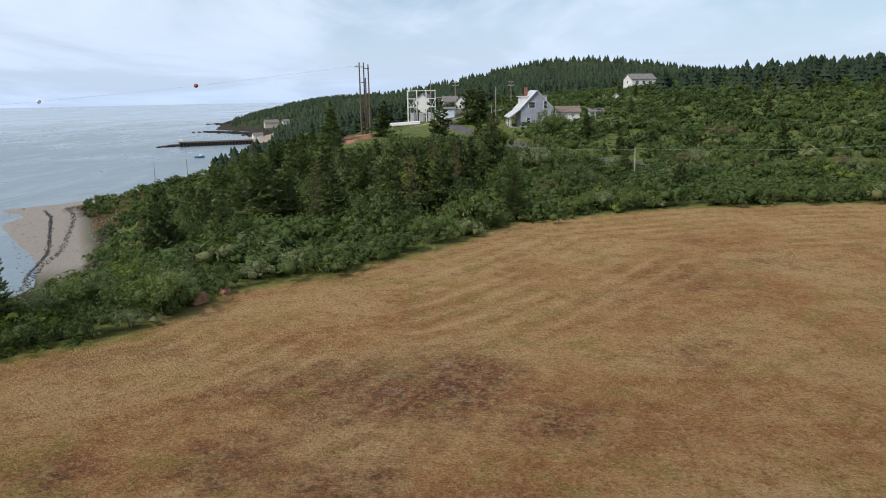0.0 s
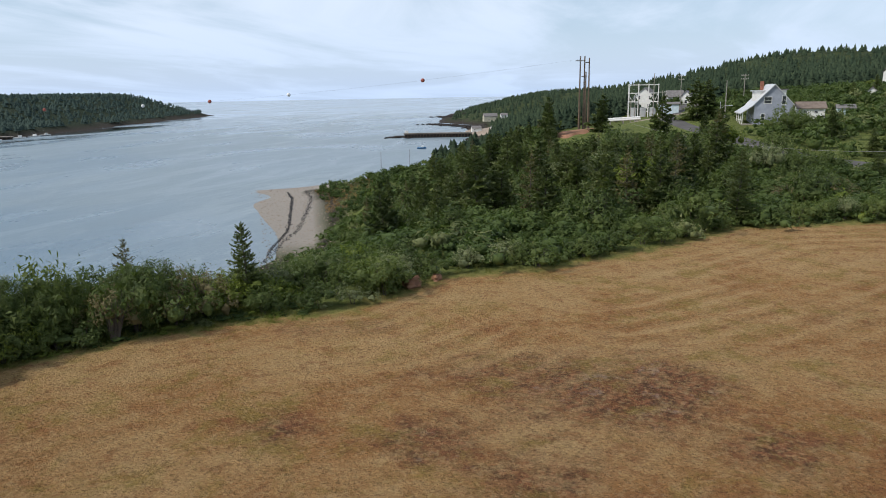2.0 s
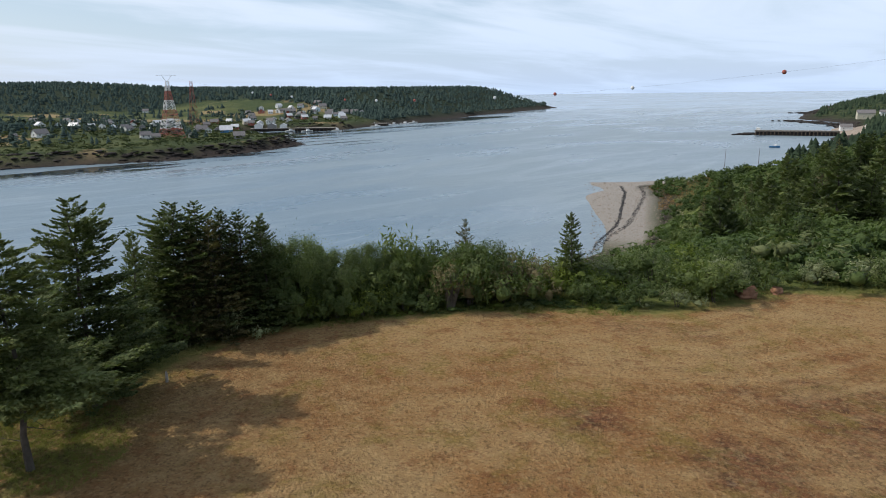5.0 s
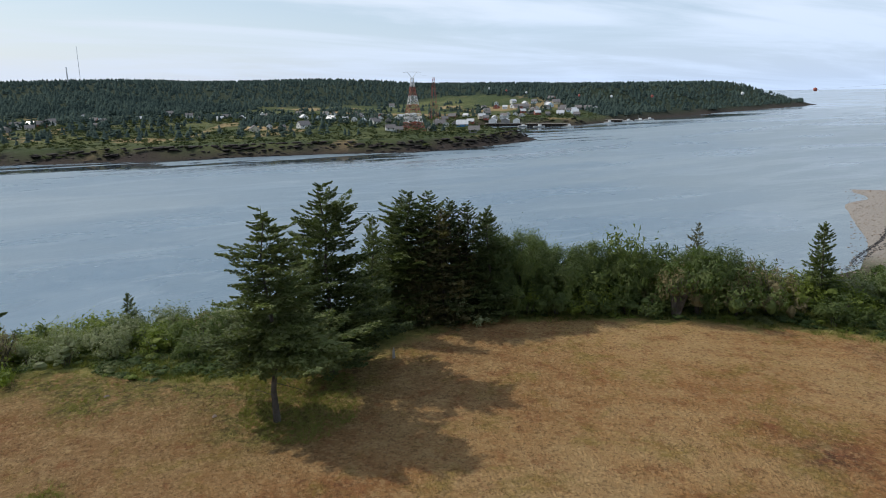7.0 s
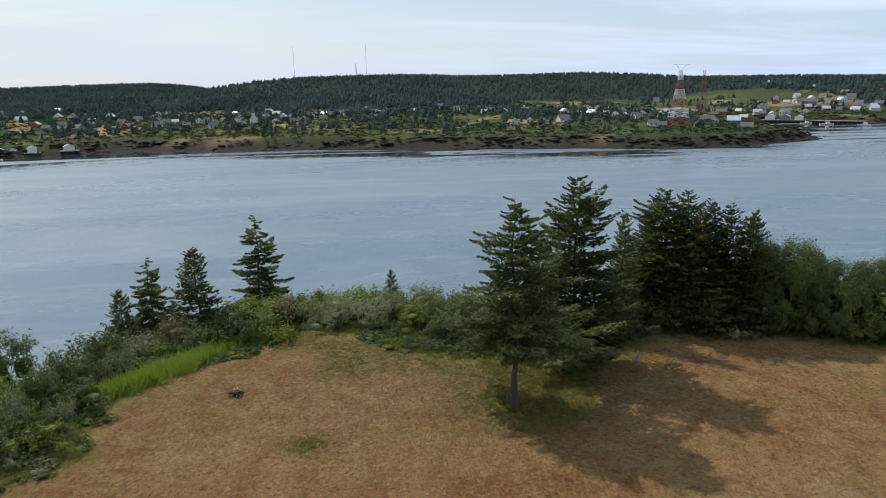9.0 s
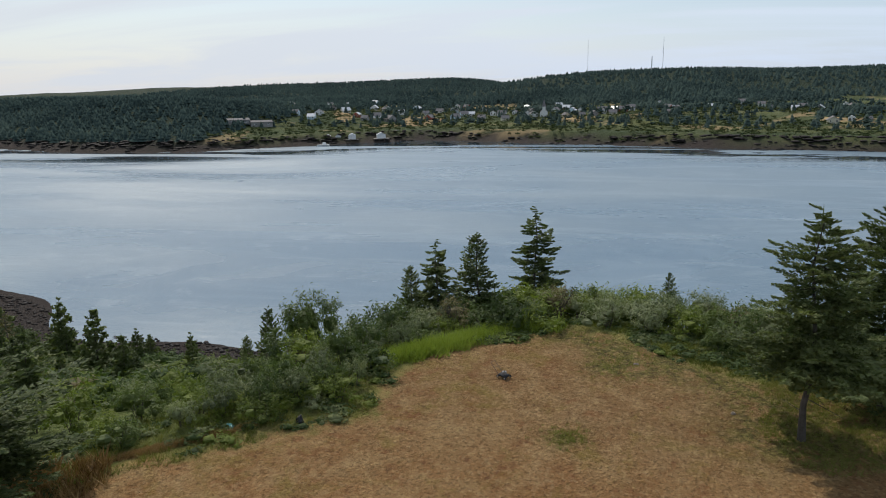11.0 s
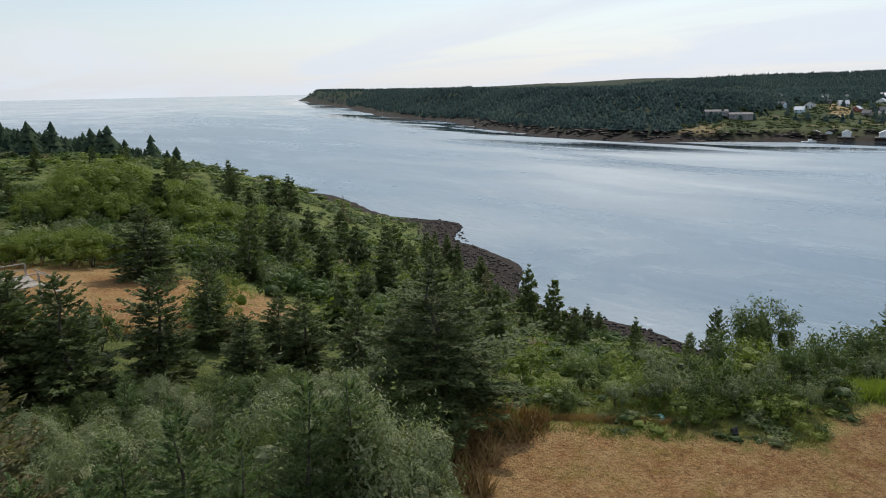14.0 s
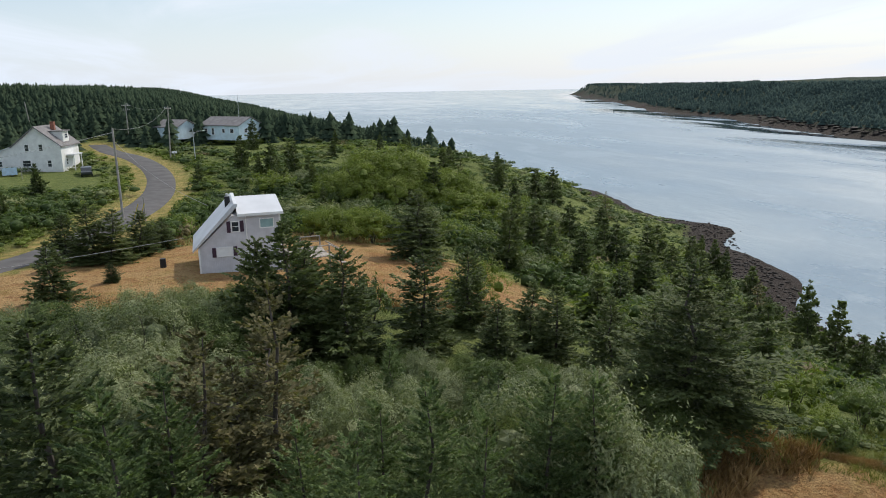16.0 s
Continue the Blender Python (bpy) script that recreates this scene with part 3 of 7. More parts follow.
def ball(rows=5, cols=8):
    v = [(0, 0, -1.0)] + [(math.cos(6.283 * c / cols) * math.sin(math.pi * r / rows), math.sin(6.283 * c / cols) * math.sin(math.pi * r / rows), -math.cos(math.pi * r / rows))
                          for r in range(1, rows) for c in range(cols)] + [(0, 0, 1.0)]
    tri = [(0, 1 + (c + 1) % cols, 1 + c) for c in range(cols)]
    quad = [(1 + r * cols + c, 1 + r * cols + (c + 1) % cols, 1 + (r + 1) * cols + (c + 1) % cols, 1 + (r + 1) * cols + c) for r in range(rows - 2) for c in range(cols)]
    last = len(v) - 1
    tri += [(last, last - cols + c, last - cols + (c + 1) % cols) for c in range(cols)]
    return np.array(v), np.array(tri), np.array(quad)


def leaf_cards(p, nrm, size, g, long=1.7):
    """Small pointed leaves at p, turned about their normals."""
    n = len(p)
    a = np.cross(nrm, g.normal(0, 1, (n, 3)))
    a /= np.linalg.norm(a, axis=1, keepdims=True) + 1e-9
    b = np.cross(nrm, a)
    b /= np.linalg.norm(b, axis=1, keepdims=True) + 1e-9
    s = (size * (0.6 + 0.8 * g.random(n)))[:, None]
    v = np.stack([p - a * s * 0.5 * long, p + b * s * 0.5, p + a * s * 0.5 * long, p - b * s * 0.5], 1)
    return v.reshape(-1, 3)


def shrub_crown(seed, width, tall, lobes, count, size, core=0.55, rows=4, cols=7, shoots=0.14, tri=True):
    """Leaves in uneven tufts over a cluster of lobes, with upright shoots and a leafy core; as vertices, triangles and quads."""
    g = np.random.default_rng(seed)
    out = np.abs(g.normal(0, 0.3, lobes))
    turn = g.uniform(0, 6.283, lobes)
    c = np.stack([out * np.cos(turn) * width, out * np.sin(turn) * width, tall * np.clip(0.30 + 0.42 * g.random(lobes) - 0.25 * out, 0.18, 1)], -1)
    c[0] = (0, 0, tall * 0.55)
    k = 0.13 + 0.19 * g.random(lobes)
    rr = np.stack([width * k * g.uniform(0.85, 1.15, lobes), width * k * g.uniform(0.85, 1.15, lobes), tall * k * g.uniform(0.9, 1.2, lobes)], -1)
    tufts = lobes * 14
    lob = g.choice(lobes, tufts, p=k * k / (k * k).sum())
    td = g.normal(0, 1, (tufts, 3))
    td /= np.linalg.norm(td, axis=1, keepdims=True)
    td[:, 2] = np.where(td[:, 2] < -0.3, -td[:, 2], td[:, 2])
    tc = c[lob] + td * rr[lob] * g.uniform(0.85, 1.08, (tufts, 1))
    inside = np.zeros(tufts, bool)
    for i in range(lobes):
        inside |= ((((tc - c[i]) / (rr[i] * 0.85)) ** 2).sum(1) < 1) & (lob != i)
    tc, td, lob = tc[~inside], td[~inside], lob[~inside]
    pick = g.integers(0, len(tc), count)
    spread3 = g.normal(0, 1, (count, 3))
    spread3 /= np.linalg.norm(spread3, axis=1, keepdims=True)
    span = (0.32 * rr[lob[pick]].mean(1) * g.uniform(0.5, 1.1, count))[:, None]
    p = tc[pick] + spread3 * span
    d = td[pick] * 0.7 + spread3 * 0.6 + np.array([0, 0, 0.25])
    up = g.random(count) < shoots
    p[up] = tc[pick[up]] + (td[pick[up]] * 0.5 + np.array([0, 0, 0.8])) * (g.random((up.sum(), 1)) * 0.2 * tall) + g.normal(0, 0.012 * width, (up.sum(), 3))
    p[:, 2] = np.maximum(p[:, 2], 0.05)
    lv = leaf_cards(p, d + g.normal(0, 0.45, d.shape), size, g)
    bv, bt, bq = ball(rows, cols)
    vs, ts, qs, n = [lv], [], [np.arange(len(lv)).reshape(-1, 4)], len(lv)
    if tri:
        lv = lv.reshape(-1, 4, 3)[:, :3].reshape(-1, 3)
        vs, ts, qs, n = [lv], [np.arange(len(lv)).reshape(-1, 3)], [], len(lv)
    for i in range(lobes):
        w = bv * rr[i] * core * (1 + 0.18 * np.sin(bv[:, :1] * 5 + i)) + c[i]
        vs.append(w)
        ts.append(bt + n)
        qs.append(bq + n)
        n += len(w)
    return np.concatenate(vs), np.concatenate(ts), np.concatenate(qs)


def stems_mesh(seed, width, tall, count, r=0.03):
    g = np.random.default_rng(seed)
    bm = bmesh.new()
    for _ in range(count):
        a, out = g.random() * 6.28, width * (0.1 + 0.22 * g.random())
        mid = (out * 0.45 * math.cos(a), out * 0.45 * math.sin(a), tall * 0.38)
        beam(bm, (0.1 * math.cos(a), 0.1 * math.sin(a), -0.25), mid, r, r * 0.7, 5)
        beam(bm, mid, (out * math.cos(a), out * math.sin(a), tall * (0.6 + 0.2 * g.random())), r * 0.7, r * 0.3, 5)
    me = bpy.data.meshes.new("stems")
    bm.to_mesh(me)
    bm.free()
    me.materials.append(BARK)
    return me


def scatter(base, places, scale, turn):
    """One joined mesh out of many copies of a plant: base is (vertices, list of face arrays); scale (n, 3)."""
    v, blocks = base
    c, s = np.cos(turn)[:, None], np.sin(turn)[:, None]
    w = v[None] * scale[:, None, :]
    x, y = w[..., 0] * c - w[..., 1] * s, w[..., 0] * s + w[..., 1] * c
    out = np.stack([x + places[:, :1], y + places[:, 1:2], w[..., 2] + places[:, 2:3]], -1)
    shift = np.arange(len(places)) * len(v)
    faces = [(b[None] + shift[:, None, None]).reshape(-1, b.shape[1]) for b in blocks]
    return out.reshape(-1, 3), faces


def join(pieces):
    vs, by, n = [], {}, 0
    for v, blocks in pieces:
        vs.append(v)
        for b in blocks:
            by.setdefault(b.shape[1], []).append(b + n)
        n += len(v)
    return np.concatenate(vs), [np.concatenate(b) for b in by.values()]


# ---- patterns of plants, built once and copied ----
def spruce_pattern(seed, h, reach, levels, per, twigs, mat, label, name="spruce_tree", **kw):
    at = thing(name, label, "tree", "spruces on the headland")
    v, q = spruce_crown(seed, h, reach, levels, per, twigs, **kw)
    part("trunk", trunk_mesh(h, 0.013 * h + 0.03, seed, limbs=10 if kw.get("thin") else 0), None, at)
    part("crown", mesh_np("crown", v, q, [mat]), None, at)
    return at


def shrub_pattern(seed, width, tall, lobes, count, size, mat, label, stems=6, name="shrub", **kw):
    at = thing(name, label, "shrub", "shrubs round the field")
    v, t, q = shrub_crown(seed, width, tall, lobes, count, size, **{"core": 0.42, **kw})
    tagged(part("branchwork", stems_mesh(seed, width, tall, stems), None, at), kind="stuff")
    part("crown", mesh_np("crown", v, [t, q], [mat]), None, at)
    return at


PLANTED = []
SPRUCES = {
    "tall": [spruce_pattern(11, 10, 2.5, 38, 11, 64, NEEDLES, "tall dark green spruce with ragged drooping boughs", bare=0.06, ragged=0.3, belly=0.3),
             spruce_pattern(12, 10, 2.3, 38, 10, 64, NEEDLES, "tall dark green spruce with ragged drooping boughs", bare=0.08, ragged=0.35, belly=0.3)],
    "full": [spruce_pattern(21, 7, 2.2, 32, 10, 46, NEEDLES, "bushy dark green spruce with boughs to the ground", bare=0.03, ragged=0.18, fat=1.15),
             spruce_pattern(22, 7, 2.0, 32, 10, 44, NEEDLES, "bushy dark green spruce with boughs to the ground", bare=0.03, ragged=0.22, fat=1.15),
             spruce_pattern(23, 7, 1.8, 32, 9, 42, NEEDLES, "slender dark green spruce with boughs to the ground", bare=0.05, ragged=0.22, fat=1.15)],
    "wide": [spruce_pattern(32, 9, 3.0, 28, 12, 190, NEEDLES, "wide old spruce with flat layered boughs", bare=0.22, thin=0.06, ragged=0.3, belly=0.25, taper=0.9, spray=0.62)],
    "skirted": [spruce_pattern(33, 10, 3.3, 30, 11, 230, NEEDLES, "old spruce with a broad skirt and a thin top", bare=0.35, thin=0.08, ragged=0.3, fat=1.1, spray=0.6, lift=0.3,
                               profile=[(0, 0.85), (0.06, 1.0), (0.2, 0.92), (0.3, 0.64), (0.45, 0.52), (0.7, 0.42), (0.85, 0.25), (1, 0.03)])],
    "dense": [spruce_pattern(34, 10, 2.3, 36, 12, 140, NEEDLES, "tall dense dark spruce with a blunt full crown", bare=0.24, ragged=0.3, fat=1.2, spray=0.65, lift=0.45,
                             profile=[(0, 0.6), (0.15, 0.95), (0.5, 1.0), (0.7, 0.7), (0.86, 0.4), (1, 0.05)]),
              spruce_pattern(35, 10, 2.2, 34, 12, 130, NEEDLES, "tall dense dark spruce with a blunt full crown", bare=0.1, ragged=0.34, fat=1.2, spray=0.65, lift=0.45,
                             profile=[(0, 0.8), (0.2, 1.0), (0.55, 0.85), (0.75, 0.66), (0.9, 0.4), (1, 0.08)])],
    "gaunt": [spruce_pattern(36, 9, 1.75, 20, 12, 210, NEEDLES, "gaunt wind-worn spruce with flat dark tiers", bare=0.16, thin=0.16, ragged=0.4, fat=1.35, spray=0.6, lift=0.12,
                             profile=[(0, 0.85), (0.3, 1.0), (0.55, 0.85), (0.8, 0.66), (0.93, 0.4), (1, 0.12)])],
    "young": [spruce_pattern(37, 8, 2.1, 32, 11, 130, NEEDLES_FRESH, "fresh green spruce with pale upright shoots", bare=0.03, ragged=0.24, fat=0.9, spray=0.72),
              spruce_pattern(38, 8, 1.9, 32, 11, 130, NEEDLES_FRESH, "fresh green spruce with pale upright shoots", bare=0.03, ragged=0.28, fat=0.9, spray=0.72)],
    "old": [spruce_pattern(41, 8, 1.9, 30, 9, 46, NEEDLES_OLD, "ageing spruce with grey lichen and thinning needles", bare=0.05, thin=0.1, ragged=0.32)],
    "mid": [spruce_pattern(25, 7, 2.1, 20, 8, 21, NEEDLES, "dark green spruce among the scrub of the slope", "slope_spruce", bare=0.03, ragged=0.2, fat=2.7),
            spruce_pattern(26, 7, 1.8, 20, 8, 21, NEEDLES, "slender dark green spruce among the scrub", "slope_spruce", bare=0.04, ragged=0.25, fat=2.7)],
    "mid_old": [spruce_pattern(42, 8, 1.7, 20, 8, 16, NEEDLES_OLD, "grey-brown ageing spruce among the scrub", "slope_spruce", bare=0.08, thin=0.1, ragged=0.3, fat=1.9)],
}
SHRUBS = {
    "alder": [shrub_pattern(51, 3.4, 2.6, 11, 1200, 0.16, LEAVES, "dense green alder bush at the field edge", name="alder_bush"),
              shrub_pattern(52, 3.8, 2.4, 12, 1200, 0.16, LEAVES, "dense green alder bush at the field edge", name="alder_bush"),
              shrub_pattern(48, 3.2, 2.8, 9, 1100, 0.16, LEAVES, "dense green alder bush at the field edge", name="alder_bush")],
    "bright": [shrub_pattern(53, 3.2, 2.4, 10, 1300, 0.125, LEAVES_BRIGHT, "light green leafy bush in the sun", name="leafy_bush"),
               shrub_pattern(54, 3.6, 2.0, 11, 1300, 0.13, LEAVES_BRIGHT, "light green leafy bush in the sun", name="leafy_bush")],
    "grey": [shrub_pattern(55, 3.4, 2.8, 11, 1600, 0.115, LEAVES_GREY, "grey-green willow bush with pale leaves", name="willow_bush", stems=9),
             shrub_pattern(56, 3.0, 3.2, 11, 1600, 0.115, LEAVES_GREY, "grey-green willow bush with pale leaves", name="willow_bush", stems=9)],
    "tall_alder": [shrub_pattern(58, 4.2, 5.0, 18, 4200, 0.14, LEAVES, "tall green alder thicket with many stems", name="alder_thicket", stems=12, shoots=0.04),
                   shrub_pattern(59, 4.4, 4.6, 16, 4200, 0.14, LEAVES, "tall green alder thicket with many stems", name="alder_thicket", stems=12, shoots=0.04)],
    "tall_bright": [shrub_pattern(49, 4.4, 4.8, 18, 4600, 0.12, LEAVES_BRIGHT, "tall round clump of light green leaves", name="leafy_thicket", stems=10, shoots=0.05),
                    shrub_pattern(50, 4.8, 4.6, 17, 4600, 0.12, LEAVES_BRIGHT, "tall round clump of light green leaves", name="leafy_thicket", stems=10, shoots=0.05)],
    "near_grey": [shrub_pattern(101, 4.0, 4.6, 16, 18000, 0.074, LEAVES_GREY, "tall willow thicket with pale grey-green leaves", name="willow_thicket", stems=14, shoots=0.05, core=0.45),
                  shrub_pattern(102, 4.4, 4.4, 18, 18000, 0.074, LEAVES_GREY, "tall willow thicket with pale grey-green leaves", name="willow_thicket", stems=14, shoots=0.05, core=0.45)],
    "near_alder": [shrub_pattern(103, 4.2, 4.8, 17, 16000, 0.08, LEAVES, "tall green alder thicket with many stems", name="alder_thicket", stems=12, shoots=0.015, core=0.45)],
    "dry": [shrub_pattern(57, 2.8, 2.4, 7, 800, 0.10, LEAVES_DRY, "half-bare brown bush with grey stems", name="bare_bush", stems=26, core=0.4)],
}


def plant(kind, az, r, h, wide=1.0, sink=0.05):
    """Sets a copy of a pattern at a place, h metres tall."""
    x, y = polar(az, r)
    plant_xy(kind, float(x), float(y), h, wide, sink)


def plant_xy(kind, x, y, h, wide=1.0, sink=0.05):
    stock = SPRUCES.get(kind) or SHRUBS[kind]
    ob = stock[int(RNG.integers(len(stock)))]
    size = {"tall": 10, "full": 7, "wide": 9, "skirted": 10, "dense": 10, "gaunt": 9, "young": 8, "old": 8, "mid": 7, "mid_old": 8, "alder": 2.5, "bright": 2.2, "grey": 3.0, "dry": 2.4, "tall_alder": 4.8, "tall_bright": 4.7, "near_grey": 4.5, "near_alder": 4.8}[kind]
    s = h / size
    PLANTED.append(copy_thing(ob, pose(x, y, height(x, y) - sink, RNG.normal(0, 1.5), RNG.normal(0, 1.5), RNG.random() * 360) @ Matrix.Diagonal((s * wide, s * wide, s, 1))))


# spruces that stand out at the western edge: azimuth, distance, height, breadth
for kind, az, r, h, w in [("skirted", 76.9, 31.4, 10.0, 1.0), ("dense", 72.1, 36.5, 10.3, 1.0), ("tall", 68.6, 42, 7.6, 0.8), ("dense", 65.4, 45, 8.6, 1.1), ("tall", 66.6, 47, 7.2, 1.1), ("dense", 63.1, 45.5, 8.4, 1.0),
                          ("old", 62.4, 44, 7.6, 1.1), ("old", 64.2, 44, 7.0, 1.0), ("tall", 61.7, 45, 8.0, 1.1), ("old", 60.9, 44.5, 6.6, 1.0), ("tall", 60.1, 45, 7.8, 1.1), ("tall", 58.7, 45.5, 7.4, 1.1), ("gaunt", 98.1, 54, 9.5, 1.0), ("full", 87.6, 51, 4.2, 0.8),
                          ("full", 108.5, 49, 6.1, 0.9), ("gaunt", 106.3, 50, 7.7, 0.95), ("full", 103.1, 47, 6.7, 1.1), ("full", 120.6, 56, 7.2, 0.8), ("full", 122.3, 58, 5.5, 0.8), ("full", 33.4, 53, 6.2, 0.85), ("old", 42.2, 58, 6.6, 0.8)]:
    plant(kind, az, r, h, w)
# round the house lawn and on the southern slope
for kind, az, r, h, w in [("full", 179.6, 39, 6.8, 1.0), ("full", 176.9, 38, 7.9, 1.1), ("full", 174.9, 40, 6.4, 1.1), ("full", 172.2, 37, 6.7, 1.1), ("full", 165.7, 39, 6.3, 1.15), ("full", 161.8, 45, 5.4, 1.1), ("full", 165.8, 67, 6.9, 1.4),
                          ("full", 159.4, 37, 4.0, 1.3), ("full", 154.4, 39, 4.9, 1.2), ("full", 156.6, 41, 4.6, 1.1), ("wide", 143.6, 29, 8.2, 1.3), ("full", 146.5, 33, 5.6, 1.1), ("full", 149.8, 37, 5.2, 1.1), ("full", 193.9, 54, 4.4, 1.3),
                          ("full", 191.0, 67, 5.3, 1.4), ("full", 189.5, 66, 4.8, 1.4), ("full", 187.6, 69, 4.2, 1.4), ("full", 186.0, 72, 3.0, 1.5), ("full", 189.8, 58, 1.6, 1.5), ("full", 192.6, 70, 4.2, 1.4)]:
    plant(kind, az, r, h, w * 1.15)
for kind, az, r, h, w in [("old", 179.2, 21, 9.6, 1.0), ("old", 184.8, 19, 9.0, 1.05), ("old", 182.2, 20, 7.6, 1.0), ("tall", 195.2, 17, 10.4, 1.2), ("young", 191.6, 14.5, 9.2, 0.85), ("young", 188.4, 17, 8.4, 0.95), ("young", 165.3, 16, 7.9, 0.95),
                          ("young", 161.4, 14.5, 7.7, 0.75), ("near_grey", 157.4, 19, 6.6, 0.7), ("young", 155.0, 17, 7.8, 0.85), ("near_grey", 152.6, 18.5, 6.9, 0.7), ("young", 150.6, 18, 7.4, 0.8), ("near_grey", 148.2, 18.5, 6.0, 0.75), ("near_grey", 170.5, 23, 5.2, 0.8), ("near_grey", 166.9, 24, 5.0, 0.8), ("young", 159.0, 22, 5.8, 0.9), ("young", 168.6, 27, 5.2, 0.9), ("young", 172.3, 14, 7.8, 0.85), ("young", 176.2, 16, 7.0, 0.9), ("young", 169.0, 18, 6.6, 0.9)]:
    plant(kind, az, r, h, w)
for kind, az, r, h, w in [("mid", 179.6, 132, 7.0, 0.9), ("mid", 177.4, 124, 6.7, 0.9), ("mid", 182.9, 119, 4.2, 1.0), ("mid", 149.6, 93, 7.8, 1.0), ("mid", 147.3, 112, 8.0, 1.0), ("mid", 149.2, 60, 4.8, 1.1), ("mid", 135.5, 90, 8.7, 0.8),
                          ("mid", 133.5, 76, 8.2, 0.9), ("mid", 138.1, 50, 5.6, 0.9), ("mid", 131.7, 60, 5.6, 0.9), ("mid", 152.5, 75, 6.4, 1.0), ("mid", 158.5, 73, 7.4, 0.9), ("mid", 155.0, 84, 6.0, 1.0), ("mid", 144.6, 66, 6.2, 1.0),
                          ("mid", 141.5, 58, 5.8, 1.0), ("mid", 175.6, 128, 6.2, 0.9), ("mid", 151.0, 50, 4.8, 1.1), ("mid", 146.0, 47, 5.2, 1.0)]:
    plant(kind, az, r, h, w)
# the tall light green clump and the bright bushes past the lawn
for az, r, h, w in [(172.1, 105, 4.8, 1.2), (170.6, 108, 6.6, 1.3), (169.3, 111, 7.4, 1.4), (168.2, 113, 7.8, 1.4), (167.0, 113, 7.4, 1.4), (165.8, 112, 6.9, 1.3), (164.5, 112, 6.0, 1.2), (163.2, 112, 5.3, 1.2), (161.9, 110, 4.6, 1.2),
                    (160.6, 108, 4.0, 1.2), (169.8, 104, 4.6, 1.2), (167.6, 105, 5.0, 1.3), (165.4, 105, 4.6, 1.2), (163.4, 106, 4.0, 1.2)]:
    plant("tall_bright", az, r, h, w * 1.0)
for az, r, h in [(174.6, 76, 3.4), (172.9, 77, 3.6), (171.2, 75, 3.9), (169.7, 74, 4.0), (168.2, 76, 3.4), (160.9, 53, 3.6), (162.0, 50, 2.6)]:
    plant("tall_bright", az, r, h, 1.1)


def strand_top(x, y):
    """True on the low ground between the shingle beach and the hill."""
    return (np.asarray(y) > 140) & (np.asarray(y) < 290) & (signed(MAINLAND, x, y) > shelf_of(y) + 1.0)


def clear(x, y):
    """True where no wild plant grows: fields, lawns, roads, yards, water."""
    return (signed(FIELD, x, y) > -0.5) | (signed(LAWN, x, y) > -3.0) | (along(ROAD_S, x, y) < 6.5) | (along(ROAD_N, x, y) < 4.2) | ((land(x, y) < np.where(np.asarray(y) < -30, 1.5, 3.0)) & ~strand_top(x, y)) | yards(x, y)


YARDS = [(-18.5, 160, 6), (33, -128, 10), (25, -122, 8), (-4, -182, 14), (9, -186, 10), (19, 172, 11), (30, 176, 9), (-20, 200, 9), (-21, 186, 9), (-18, 174, 6), (-4, 222, 14), (-6, 206, 10), (84, 322, 10)]


def yards(x, y):
    hit = np.zeros(np.shape(x), bool)
    for cx, cy, r in YARDS:
        hit |= (np.asarray(x) - cx) ** 2 + (np.asarray(y) - cy) ** 2 < r * r
    return hit


def sow(count, az0, az1, r0, r1, gap, flat=0.0):
    """Random free places in a sector, no two nearer than gap."""
    got = []
    for _ in range(count * 12):
        a, r = RNG.uniform(az0, az1), math.sqrt(RNG.uniform(r0 * r0, r1 * r1))
        x, y = (float(c) for c in polar(a, r))
        if all((x - u) ** 2 + (y - w) ** 2 > gap * gap for u, w in got) and not clear(np.array([x]), np.array([y]))[0]:
            got.append((x, y))
            if len(got) == count:
                break
    return got


def under(x, y, h):
    """Keeps the slope's trees below the sight line to the line poles' soil."""
    r, az = math.hypot(x, y), math.degrees(math.atan2(-x, y))
    line = brow(az)
    return min(h, 40 - line * r - height(x, y)) if line else h


for x, y in sow(130, -5, 24, 78, 172, 3.0):
    h = under(x, y, RNG.uniform(5, 9))
    if h > 1.5:
        plant_xy(["mid", "mid_old"][int(RNG.random() < 0.16)], x, y, h, RNG.uniform(0.85, 1.15))
for x, y in sow(80, -12, 30, 72, 160, 3.4):
    h = under(x, y, RNG.uniform(3.2, 5.6))
    if h > 1.2:
        plant_xy(["alder", "bright", "grey"][int(RNG.choice(3, p=[0.84, 0.04, 0.12]))], x, y, h, RNG.uniform(0.7, 1.0))
for x, y in sow(24, -33, -4, 105, 250, 9):
    plant_xy("mid", x, y, RNG.uniform(3.5, 6.5), RNG.uniform(0.8, 1.1))
for x, y in sow(30, 138, 168, 46, 150, 7):
    plant_xy(["mid", "mid", "mid_old"][int(RNG.choice(3, p=[0.6, 0.28, 0.12]))], x, y, RNG.uniform(4.6, 7.6), RNG.uniform(0.95, 1.25))
for x, y in sow(46, 142, 178, 44, 120, 5.0):
    plant_xy(["bright", "grey", "alder"][int(RNG.integers(3))], x, y, RNG.uniform(2.2, 3.8), RNG.uniform(0.9, 1.3))
for x, y in sow(34, 122, 144, 64, 165, 5):
    plant_xy("mid", x, y, RNG.uniform(3.5, 6.5), RNG.uniform(0.7, 1.0))
for x, y in sow(24, 166, 198, 78, 180, 6):
    plant_xy("mid", x, y, RNG.uniform(3.0, 5.0), RNG.uniform(0.8, 1.0))

